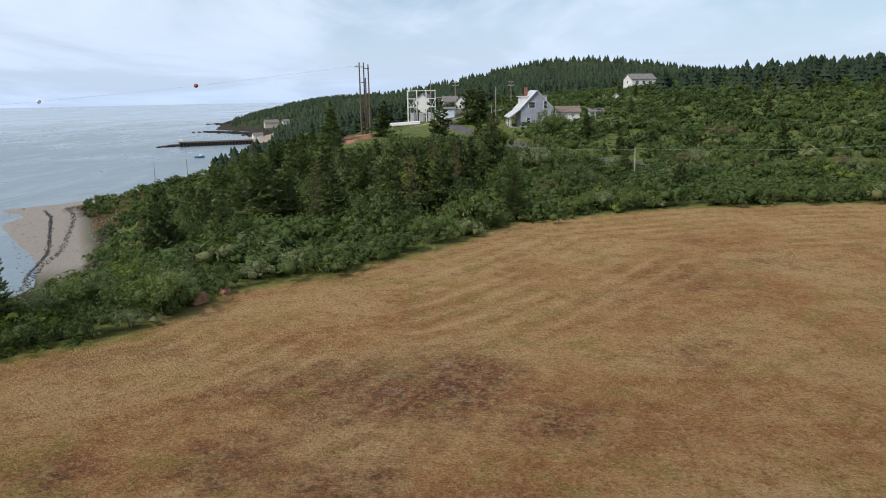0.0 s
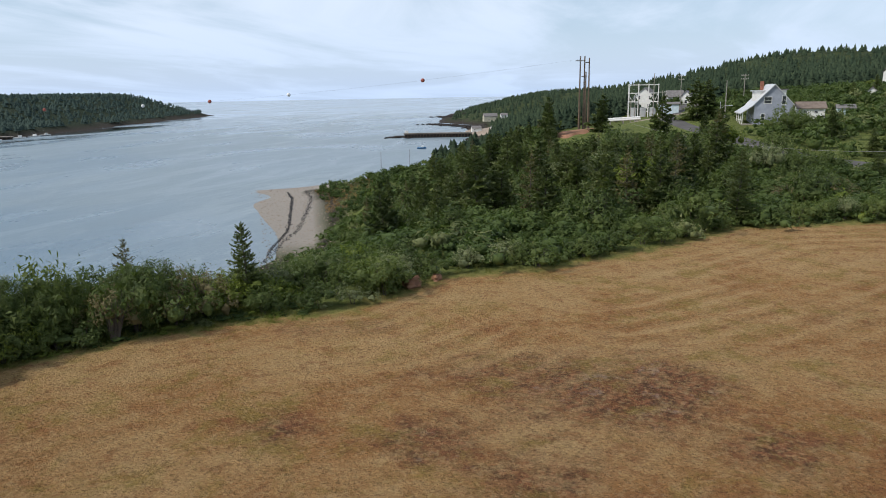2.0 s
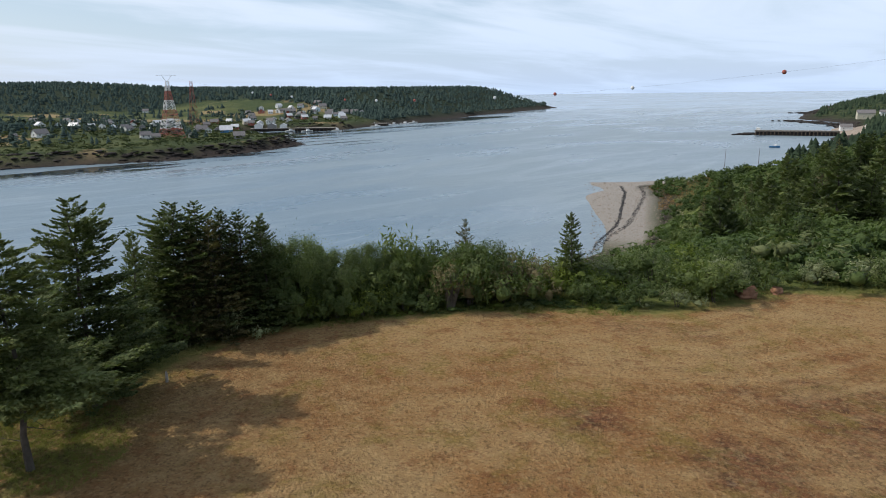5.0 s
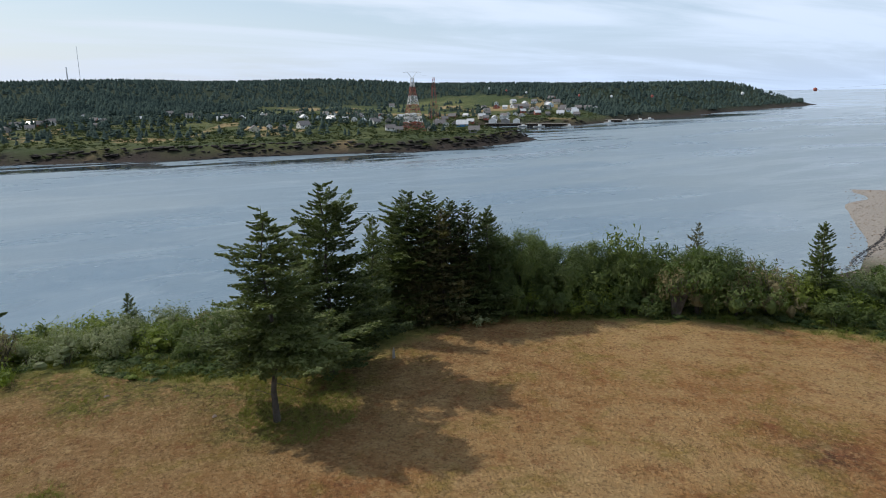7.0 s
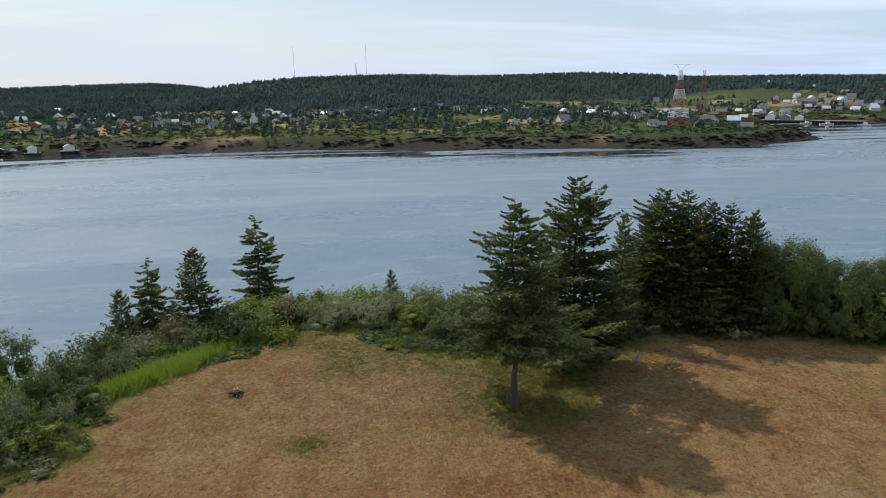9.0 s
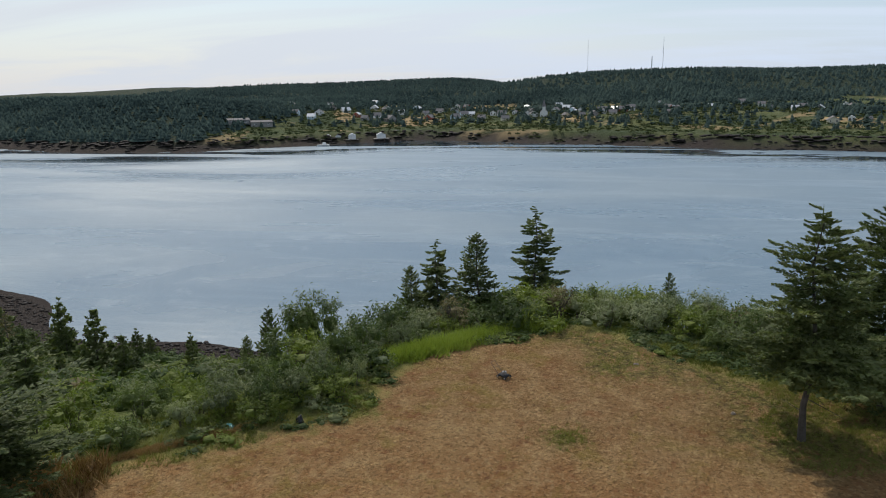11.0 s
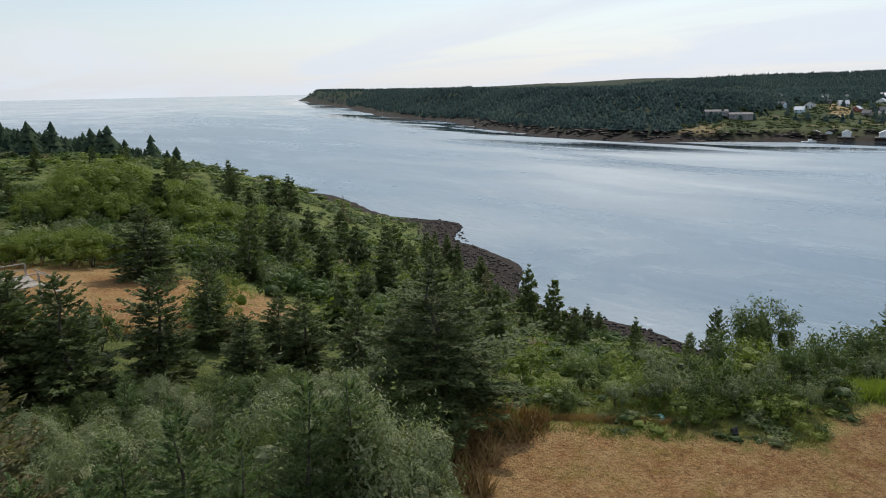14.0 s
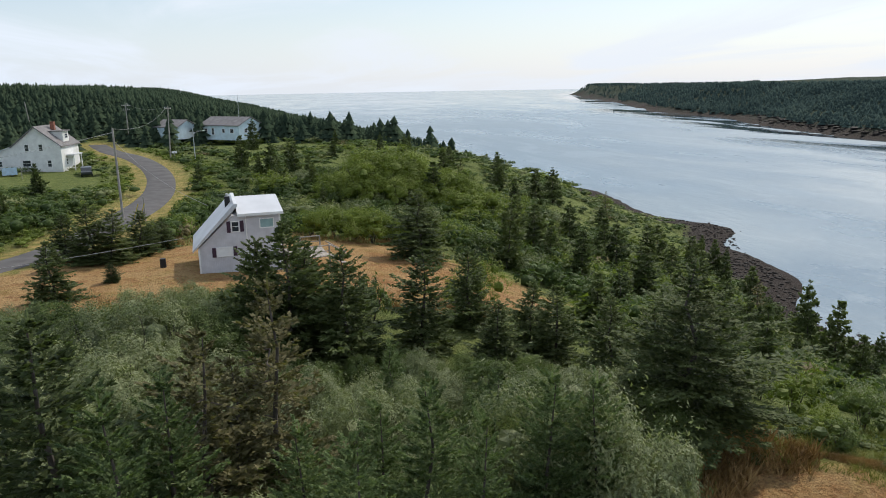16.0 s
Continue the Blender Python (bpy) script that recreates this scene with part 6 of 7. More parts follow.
def patch(name, label, az, r, a, b, mat, turn=0, lift=0.12):
    """A worn patch of bare ground laid over the soil, uneven at its rim."""
    x0, y0 = (float(c) for c in polar(az, r))
    n, rings = 40, 5
    ang = np.linspace(0, 2 * math.pi, n, endpoint=False)
    v = [(x0, y0)]
    for k in range(1, rings + 1):
        wob = 1 + 0.16 * np.sin(3 * ang + 1) + 0.1 * np.sin(7 * ang)
        px, py = a * k / rings * wob * np.cos(ang), b * k / rings * wob * np.sin(ang)
        c, s = math.cos(radians(turn)), math.sin(radians(turn))
        v += list(zip(x0 + px * c - py * s, y0 + px * s + py * c))
    v = np.array(v)
    z = land(v[:, 0], v[:, 1]) + lift
    z[-n:] -= lift + 0.3
    k = np.arange(n)
    tri = np.stack([0 * k, 1 + k, 1 + (k + 1) % n], -1)
    quad = np.concatenate([np.stack([1 + i * n + k, 1 + (i + 1) * n + k, 1 + (i + 1) * n + (k + 1) % n, 1 + i * n + (k + 1) % n], -1) for i in range(rings - 1)])
    tagged(new(name, mesh_np(name, np.column_stack([v, z]), [tri, quad], [mat], smooth=True)), label, "bare ground", kind="structure")


patch("soil_patch", "bare red soil round the line poles", 6.75, 162, 4.6, 10, SOIL, 0, 0.35)
patch("gravel_yard", "pale gravel yard of the switchyard", 0.9, 218, 14, 22, GRAVEL, 0, 0.3)
patch("soil_patch", "bare brown track on the hill side", -19.2, 330, 8, 10, SOIL, 0)
for az, r, tall, arms in ((-4.4, 178, 9.2, 0), (0.75, 205, 12.5, 0), (-5.6, 245, 9.0, 2), (-1.2, 250, 11.5, 2), (2.4, 222, 8.0, 0), (2.1, 222, 8.0, 0), (1.85, 224, 8.0, 0), (0.1, 228, 8.2, 1), (-15.3, 112, 5.2, 0), (-2.2, 240, 8, 0)):
    x, y = (float(c) for c in polar(az, r))
    pole_thing(x, y, tall, 0.13, arms, turn=float(az) * 3)
x, y = (float(c) for c in polar(-4.05, 166))
pole_thing(x, y, 5.6, 0.08, 0, "slim lamp post with an arched street lamp", mat=STEEL, turn=-20, lamp=True)
wire((29.6, 108, 31.3), (90, 96, 34), 1.2)
wire((29.6, 108, 31.2), (-6, 150, 33), 1.5)

# ---- pier, boats and huts by the northern cove ----
def block(name, label, category, x, y, z, w, d, h, mat, turn=0, bevel=0.2):
    at = thing(name, label, category, at=pose(x, y, z, 0, 0, turn))
    part("body", boxed(-w / 2, -d / 2, -2.0, w / 2, d / 2, h, bevel=bevel), mat, at)
    return at


def pier():
    a, b = Vector((-226, 602, 0)), Vector((-164, 622, 0))
    turn = math.degrees(math.atan2(b.y - a.y, b.x - a.x))
    at = thing("pier", "long dark timber pier on piles with a concrete deck", "pier", at=pose(a.x, a.y, 0, 0, 0, turn))
    ln = (b - a).length
    part("deck", boxed(4, -5, 3.1, ln, 5, 3.9, bevel=0.1), GRAVEL, at)
    part("kerb", boxed(4, -5.2, 3.9, ln, -4.8, 4.3), WOOD, at)
    for i in range(22):
        part("pile", beam(bmesh.new(), (5 + i * (ln - 6) / 21, -4.9, -3), (5 + i * (ln - 6) / 21, -4.9, 4.2), 0.28, sides=7), POLE, at)
    part("core", boxed(5, -4.2, -2, ln, 4.5, 3.1), ROCK, at)
    part("lamp_hut", boxed(5, -2, 3.9, 8, 1, 6.0, bevel=0.1), WHITE, at)
    bt = thing("workboat", "small dark hulled fishing boat with a pale wheelhouse", "boat", at=pose(-165.5, 486, 0.1, 0, 0, 15))
    hull(bt, 6.5, 2.4, BLUEBOARD)


def hull(at, ln, beam_w, mat):
    bm = bmesh.new()
    secs = []
    for f, w, k in ((-0.5, 0.8, 0.0), (-0.2, 1.0, 0.0), (0.15, 0.95, 0.05), (0.38, 0.55, 0.2), (0.5, 0.06, 0.35)):
        x = f * ln
        secs.append([bm.verts.new((x, s * w * beam_w / 2 * m, z + k * (z > 0))) for s, m, z in ((-1, 1, 0.9), (-1, 0.8, 0.1), (0, 0.5, -0.3), (1, 0.8, 0.1), (1, 1, 0.9))])
    for p, q in zip(secs, secs[1:]):
        for i in range(4):
            bm.faces.new((p[i], p[i + 1], q[i + 1], q[i]))
        bm.faces.new((p[4], p[0], q[0], q[4]))
    bm.faces.new(secs[0]), bm.faces.new(secs[-1][::-1])
    bmesh.ops.recalc_face_normals(bm, faces=bm.faces)
    part("hull", bm, mat, at)
    part("wheelhouse", boxed(-0.05 * ln, -beam_w * 0.3, 0.85, 0.2 * ln, beam_w * 0.3, 0.85 + 0.26 * ln ** 0.8, bevel=0.05), TRIM, at, "white wheelhouse")
    part("boat_mast", beam(bmesh.new(), (-0.1 * ln, 0, 0.9), (-0.1 * ln, 0, 0.9 + 0.45 * ln), 0.05, 0.03, 5), STEEL, at)


pier()
for az, r, w, d, e, rd, mat, zz in ((14.4, 690, 9, 7, 3, 5, WHITE, 2.2), (12.8, 690, 10, 7, 3, 4.6, WHITE, 2.4), (13.3, 800, 15, 9, 5, 8, CREAM, 7.5), (12.2, 830, 8, 6, 3, 5, WHITE, 9.5), (11.6, 700, 7, 6, 3, 5, WHITE, 5.0)):
    gable_house("wharf_shed", "white boarded shed beside the cove road", az, r, w, d, e, rd, mat, ROOF_GREY, 10, False, [(-2, 1.6, 1, 1)], z=zz)
patch("gravel_yard", "gravel bank and road by the cove", 13.4, 690, 30, 60, GRAVEL, 20, 1.2)
for az, r, tall in ((22.12, 385, 9.0), (19.8, 400, 8.5), (14.6, 740, 9)):
    x, y = (float(c) for c in polar(az, r))
    at = thing("channel_stake", "bare weathered stake standing in the shallows", "stake", at=pose(x, y, 0, 0, 1))
    part("post", beam(bmesh.new(), (0, 0, -2), (0, 0, tall), 0.14, 0.09, 7), POLE, at)
gable_house("boat_shed", "weathered tan boat shed at the water's edge", 17.4, 372, 7, 5, 2.4, 3.4, CREAM, ROOF_BROWN, 20, False, z=5.5)


# ---- the island village ----
def far_house(az, el_r, w, wall, roof, turn, front, name="island_house", z=None, tall=1.0):
    lab = {WHITE: "white boarded island house with a grey roof", CREAM: "cream island house with a pitched roof", REDBOARD: "red island house with a pitched roof",
           GREYBOARD: "weathered grey island house", BLUEBOARD: "bright blue fish shed", PALEBLUE: "pale blue island house"}[wall]
    e, w = 2.5 * tall, w * 0.74
    return gable_house(name, lab, az, el_r, w, w * 0.8, e, e + w * 0.34, wall, roof, turn, front, [(-w * 0.25, 1.7, 1.1, 1.4), (w * 0.25, 1.7, 1.1, 1.4)], [(0, 1.7, 1.0, 1.4)], z=z)


ISLE = [(77.03, 584, 11, CREAM, 10, True), (75.9, 600, 6, WHITE, 0, True), (74.9, 595, 6, GREYBOARD, 20, False), (73.28, 603, 13, WHITE, 30, False), (70.1, 690, 10, WHITE, 10, False), (69.3, 700, 8, WHITE, 0, True),
        (67.8, 690, 9, WHITE, 30, False), (66.6, 700, 8, GREYBOARD, 0, True), (65.9, 720, 11, WHITE, 20, True), (72.1, 720, 8, PALEBLUE, 0, True), (79.5, 690, 8, WHITE, 10, False), (81.0, 720, 8, GREYBOARD, 0, True)]
ISLE2 = [(98.42, 672, 10, WHITE, 20, True), (94.8, 705, 9, WHITE, 0, True), (91.5, 705, 11, REDBOARD, 0, False), (88.4, 720, 7, WHITE, 0, True), (87.7, 725, 7, WHITE, 10, False), (109.8, 668, 13, GREYBOARD, 35, True),
         (113.3, 715, 11, WHITE, 20, False), (114.3, 730, 10, GREYBOARD, 0, True), (108.9, 735, 9, WHITE, 20, False), (103.3, 700, 8, WHITE, 0, False), (101.6, 705, 8, WHITE, 0, True), (115.8, 760, 9, WHITE, 0, True)]
W, G, R, C, B, P = WHITE, GREYBOARD, REDBOARD, CREAM, BLUEBOARD, PALEBLUE
ISLE3 = [(66.29, 1100, 11, W, 0, False), (57.98, 954, 8, W, 0, True), (56.7, 915, 8, W, 10, True), (57.3, 915, 8, W, 0, False), (55.99, 903, 11, R, 0, False), (55.3, 854, 9, G, 20, True), (57.06, 855, 8, W, 0, True), (56.47, 850, 7, W, 0, True),
         (58.14, 808, 8, W, 20, True), (58.8, 812, 9, R, 0, False), (57.52, 807, 7, W, 0, True), (54.01, 922, 9, W, 0, True), (53.3, 929, 13, C, 10, False), (52.87, 873, 11, W, 0, False), (50.85, 906, 12, W, 0, False), (50.23, 917, 9, W, 0, True)]
ISLE4 = [(54.77, 883, 7, W, 0, True), (53.92, 830, 7, G, 0, False), (55.07, 860, 8, P, 0, True), (52.94, 840, 10, W, 0, False), (65.58, 807, 10, W, 20, False), (66.6, 813, 9, W, 0, True), (67.2, 815, 9, W, 0, False), (68.89, 776, 10, W, 0, False),
         (62.48, 660, 13, G, 10, False), (62.0, 650, 7, W, 0, True), (65.76, 558, 8, G, 0, False), (66.46, 569, 10, W, 10, False), (60.7, 640, 14, B, 0, False), (67.81, 819, 7, W, 0, True), (61.3, 655, 8, G, 0, True), (63.27, 573, 6, C, 0, True),
         (59.77, 549, 11, G, 0, False), (124.5, 850, 9, W, 0, True), (125.6, 880, 9, R, 0, False), (51.9, 880, 9, W, 30, False)]
for group in (ISLE, ISLE2, ISLE3, ISLE4):
    for az, r, w, wall, turn, front in group:
        far_house(az, r, w, wall, ROOF_METAL if wall is BLUEBOARD or (wall is WHITE and int(az * 10) % 2) else ROOF_GREY, turn, front)
for i in range(16):
    far_house(RNG.uniform(84, 104), RNG.uniform(640, 760), RNG.uniform(7, 10), [WHITE, GREYBOARD, CREAM][int(RNG.integers(3))], ROOF_GREY, RNG.uniform(-40, 40), bool(i % 2))
def hamlet(count, az0, az1, r0, r1, gap):
    """Scattered houses with room round each."""
    got = []
    while len(got) < count:
        az, r = RNG.uniform(az0, az1), RNG.uniform(r0, r1)
        x, y = (float(c) for c in polar(az, r))
        if signed(ISLAND, np.array([x]), np.array([y]))[0] > 14 and all((x - u) ** 2 + (y - v) ** 2 > gap * gap for u, v in got):
            got.append((x, y))
            wall = [W, W, W, W, C, G, R, P][int(RNG.integers(8))]
            far_house(az, r, RNG.uniform(8, 12), wall, ROOF_GREY if RNG.random() < 0.7 else ROOF_METAL, RNG.uniform(-40, 40), bool(RNG.random() < 0.5))


hamlet(26, 50.5, 59.5, 800, 960, 13)
hamlet(16, 59.5, 69.5, 640, 860, 16)
hamlet(12, 70, 86, 690, 860, 22)
hamlet(16, 86, 104, 680, 860, 22)
hamlet(22, 104, 119, 640, 900, 18)
HAYFIELD = plain("far hay field", (0.34, 0.25, 0.13), 0.95, 0.1, vary=0.25, scale=0.08, bump=0.2)
for az, r, a, b in ((70.1, 880, 22, 55), (110.0, 850, 18, 70), (103.6, 870, 22, 60), (107.4, 670, 22, 50), (113.4, 690, 12, 40), (76.4, 610, 20, 14), (95.0, 640, 18, 30)):
    patch("hay_field", "pale mown hay field among the island houses", az, r, a, b, HAYFIELD, az, 0.5)
for az in (119.9, 121.6):
    gable_house("fish_plant", "long low grey fish plant above the shore", az, 592, 17, 9, 3.4, 4.6, GREYBOARD, ROOF_GREY, 12, False, [(-5, 1.8, 2, 1), (0, 1.8, 2, 1), (5, 1.8, 2, 1)])
CH = gable_house("island_church", "small white church with a pointed steeple", 97.6, 672, 7, 12, 4, 8, WHITE, ROOF_GREY, 0, True, [(0, 3, 1, 2)])
ST = part("steeple", boxed(-1.4, -7.5, -0.8, 1.4, -4.7, 9.0), WHITE, CH)
part("spire", beam(bmesh.new(), (0, -6.1, 9.0), (0, -6.1, 16.0), 1.9, 0.05, 4), ROOF_GREY, ST)


def wharf(name, label, az, r, ln, wide, turn, tall=2.6, sheds=()):
    x, y = (float(c) for c in polar(az, r))
    at = thing(name, label, "wharf", at=pose(x, y, 0, 0, 0, az + turn))
    part("deck", boxed(-ln / 2, -wide / 2, tall, ln / 2, wide / 2, tall + 0.5), WOOD, at)
    part("crib", boxed(-ln / 2 + 1, -wide / 2 + 1, -2, ln / 2 - 1, wide / 2 - 1, tall), ROCK, at)
    for i in range(int(ln / 4) + 1):
        part("pile", beam(bmesh.new(), (-ln / 2 + 4 * i, -wide / 2, -3), (-ln / 2 + 4 * i, -wide / 2, tall + 0.8), 0.22, sides=6), POLE, at)
    for sx, w, h, wall in sheds:
        sh = thing("wharf_shed", "boarded shed standing on the wharf", "shed", at=pose(x, y, tall + 0.5, 0, 0, az + turn) @ pose(sx, 0, 0))
        part("wall", prism(bmesh.new(), [(-w / 2, 0), (w / 2, 0), (w / 2, h), (0, h + w * 0.25), (-w / 2, h)], -wide * 0.32, wide * 0.32), wall, sh)
        for s in (-1, 1):
            part("roof", prism(bmesh.new(), [(0, h + w * 0.25 + 0.05), (s * (w / 2 + 0.3), h - 0.1), (s * (w / 2 + 0.3), h + 0.1), (0, h + w * 0.25 + 0.25)], -wide * 0.34, wide * 0.34), ROOF_METAL, sh)


wharf("wharf", "long dark timber wharf of the island harbour", 53.9, 768, 46, 9, -14)
wharf("wharf", "dark timber wharf of the island harbour", 49.6, 850, 44, 9, -20)
wharf("wharf", "timber wharf carrying sheds along the harbour", 57.4, 780, 40, 10, -8, 2.6, ((-12, 8, 3.4, WHITE), (2, 9, 3.2, GREYBOARD), (14, 7, 3, WHITE)))
wharf("ferry_landing", "ferry landing with pale sheds on piles", 110.6, 543, 12, 7, 6, 2.4, ((0, 6.5, 2.6, WHITE),))
wharf("ferry_landing", "ferry landing with a gabled shed on piles", 112.9, 541, 10, 7, 0, 2.4, ((0, 5.5, 2.8, WHITE),))
wharf("ferry_landing", "low landing stage with small sheds", 114.4, 545, 20, 6, -6, 2.2, ((-4, 5, 2.6, GREYBOARD), (4, 4, 2.4, WHITE)))
for az, r, ln in ((54.6, 752, 12), (52.3, 748, 11), (50.6, 822, 14), (49.2, 826, 11), (47.8, 860, 12), (46.9, 880, 12), (46.2, 900, 11), (55.9, 765, 10), (115.2, 520, 9)):
    x, y = (float(c) for c in polar(az, r))
    bt = thing("fishing_boat", "white lobster boat moored at the island wharf", "boat", "moored boats", at=pose(x, y, 0.1, 0, 0, az + RNG.uniform(-30, 30)))
    hull(bt, ln, ln * 0.33, TRIM)


def lattice_tower(az, r, tall, base, top, bands, label, arms=True, thick=0.22):
    x, y = (float(c) for c in polar(az, r))
    at = thing("lattice_tower", label, "tower", at=pose(x, y, height(x, y) - 0.3, 0, 0, az + 20))
    n = bands * 2
    for i in range(n):
        f0, f1 = i / n, (i + 1) / n
        w0, w1 = (base + (top - base) * (1 - (1 - f) ** 1.35) for f in (f0, f1))
        z0, z1 = tall * f0, tall * f1
        bm = bmesh.new()
        c0 = [Vector((sx * w0 / 2, sy * w0 / 2, z0)) for sx, sy in ((-1, -1), (1, -1), (1, 1), (-1, 1))]
        c1 = [Vector((sx * w1 / 2, sy * w1 / 2, z1)) for sx, sy in ((-1, -1), (1, -1), (1, 1), (-1, 1))]
        for k in range(4):
            j = (k + 1) % 4
            beam(bm, c0[k], c1[k], thick * 1.5, sides=4)
            beam(bm, c0[k], c1[j], thick, sides=4)
            beam(bm, c0[j], c1[k], thick, sides=4)
            beam(bm, c1[k], c1[j], thick, sides=4)
        tagged(part("section", bm, (PAINT_RED if (i // 2) % 2 == 0 else PAINT_WHITE), at, "red steel lattice" if (i // 2) % 2 == 0 else "white steel lattice"), kind="stuff")
    if arms:
        for s in (-1, 1):
            bm = bmesh.new()
            beam(bm, (0, 0, tall - 0.3), (s * 4.0, 0, tall + 4.6), thick * 1.3, sides=4)
            beam(bm, (s * 4.0, 0, tall + 4.6), (s * 7.5, 0, tall + 4.2), thick, sides=4)
            beam(bm, (0, 0, tall + 4.6), (s * 4.0, 0, tall + 4.6), thick, sides=4)
            beam(bm, (s * 2, 0, tall + 2), (s * 4.0, 0, tall + 4.6), thick, sides=4)
            part("arm", bm, PAINT_WHITE, at)
    return Vector((x, y, height(x, y) + tall + 4.4))


TOP = lattice_tower(64.62, 575, 41.5, 15, 2.0, 6, "tall red and white lattice power tower on the island", True, 0.115)
lattice_tower(62.95, 800, 46, 9, 2, 1, "dull red lattice tower in front of the woods", False, 0.07)
for az, el, r, w in ((88.75, 3.35, 1150, 0.35), (94.3, 3.25, 1250, 0.3), (89.55, 1.95, 1140, 0.9)):
    x, y = (float(c) for c in polar(az, r))
    zb = height(x, y)
    at = thing("radio_mast", "thin steel radio mast rising above the woods", "mast", at=pose(x, y, zb))
    part("shaft", beam(bmesh.new(), (0, 0, 0), (0, 0, EYE + r * math.tan(radians(el)) - zb), w, w * 0.7, 6), STEEL, at)


def span():
    """The power cable across the passage with its marker balls."""
    a, b = Vector(LINE[1]), TOP
    sag = 15.2
    pts = [a.lerp(b, i / 60) - Vector((0, 0, 4 * sag * (i / 60) * (1 - i / 60))) for i in range(61)]
    at = thing("power_cable", "power cable across the passage with red and white marker balls", "cable")
    bm = bmesh.new()
    for p, q in zip(pts, pts[1:]):
        beam(bm, p, q, 0.012, sides=4)
    part("strand", bm, SOOT, at)
    for i, f in enumerate((0.096, 0.191, 0.255, 0.315, 0.414, 0.471, 0.524, 0.630, 0.678, 0.724)):
        c = a.lerp(b, f) - Vector((0, 0, 4 * sag * f * (1 - f)))
        bm = bmesh.new()
        bmesh.ops.create_icosphere(bm, subdivisions=2, radius=0.62, matrix=Matrix.Translation(c))
        part("marker_ball", bm, PAINT_WHITE if i % 2 else PAINT_RED, at, "white marker ball" if i % 2 else "red marker ball")


span()

# ---- things left on the field ----
def mower():
    x, y = -34.3, -6.5
    at = thing("lawn_mower", "black push lawn mower abandoned on the mown field", "lawn mower", at=pose(x, y, height(x, y) + 0.02, 0, 0, 60) @ Matrix.Scale(0.68, 4))
    bm = boxed(-0.4, -0.28, 0.1, 0.4, 0.28, 0.3, bevel=0.06)
    part("deck", bm, DARK, at)
    e = part("engine", beam(bmesh.new(), (0.05, 0, 0.3), (0.05, 0, 0.52), 0.19, 0.17, 12), plain("grey engine", (0.3, 0.3, 0.31), 0.4, 0.5, 0.4), at, "grey engine block")
    part("fuel_cap", beam(bmesh.new(), (0.05, 0, 0.52), (0.05, 0, 0.57), 0.06, sides=8), DARK, e)
    for wx in (-0.36, 0.36):
        for wy in (-0.31, 0.31):
            w = part("wheel", beam(bmesh.new(), (wx, wy - 0.03, 0.11), (wx, wy + 0.03, 0.11), 0.12, sides=14), DARK, at)
            part("hub", beam(bmesh.new(), (wx, wy - 0.035, 0.11), (wx, wy + 0.035, 0.11), 0.06, sides=8), PAINT_WHITE, w)
    bm = bmesh.new()
    for s in (-0.24, 0.24):
        beam(bm, (-0.36, s, 0.25), (-1.15, s, 1.0), 0.022, sides=6)
    beam(bm, (-1.15, -0.24, 1.0), (-1.15, 0.24, 1.0), 0.022, sides=6)
    beam(bm, (-0.8, -0.24, 0.67), (-0.8, 0.24, 0.67), 0.018, sides=6)
    part("handle", bm, POLE, at, "red-brown tubular handle")


mower()


def lump(name, label, category, x, y, w, h, mat, seed, rough=0.25):
    """An uneven low lump resting on the ground."""
    g = np.random.default_rng(seed)
    bm = bmesh.new()
    bmesh.ops.create_icosphere(bm, subdivisions=3, radius=1.0)
    ph = g.random(3) * 6
    for v in bm.verts:
        k = 1 + rough * math.sin(v.co.x * 4 + ph[0]) * math.sin(v.co.y * 5 + ph[1]) + rough * 0.5 * math.sin(v.co.z * 9 + v.co.x * 7 + ph[2])
        v.co = Vector((v.co.x * w * k, v.co.y * w * 0.7 * k, v.co.z * h * k))
    at = thing(name, label, category, at=pose(x, y, height(x, y) + h * 0.25, 0, 0, g.random() * 360))
    part("body", bm, mat, at)


lump("plastic_sheet", "crumpled teal plastic sheet under the bushes", "plastic sheet", -25.9, -17.7, 0.32, 0.14, TEAL, 3)
lump("stump", "small blackened stump at the edge of the field", "stump", -27.1, -14.7, 0.22, 0.28, SOOT, 4)
lump("field_stone", "pale stone half sunk in the rough grass", "stone", -37.7, 0.2, 0.14, 0.08, GRAVEL, 5)
lump("field_stone", "pale stone under the spruce", "stone", -32.6, 4.6, 0.12, 0.08, GRAVEL, 6)
lump("marker_post", "short grey stake by the spruces", "stake", -35.0, 15.0, 0.09, 0.5, POLE_GREY, 7, 0.05)
lump("earth_scarp", "crumbling red earth at the field edge", "earth", -18.6, 51.6, 1.1, 0.55, SOIL, 8)
lump("earth_scarp", "crumbling red earth at the field edge", "earth", -17.2, 53.6, 0.6, 0.35, SOIL, 9)


# ---- grass and stones, past counting ----
def grass_base(seed, blades, tall, wide):
    g = np.random.default_rng(seed)
    a, r = g.random(blades) * 6.28, wide * np.sqrt(g.random(blades))
    p = np.stack([r * np.cos(a), r * np.sin(a), np.zeros(blades)], -1)
    lean = g.normal(0, 0.35, (blades, 3)) * tall
    lean[:, 2] = tall * (0.5 + 0.6 * g.random(blades))
    b = g.random(blades) * 6.28
    s = np.stack([np.cos(b), np.sin(b), 0 * b], -1) * (0.035 * tall + 0.01)
    v = np.stack([p - s, p + s, p + lean], 1).reshape(-1, 3)
    return v, [np.arange(len(v)).reshape(-1, 3)]


def spread_grass(name, label, bases, x, y, lo, hi, mat):
    p = np.stack([x, y, land(x, y) - 0.02], -1)
    spread_plants(name, label, "grass", bases, p, lo, hi, mat)


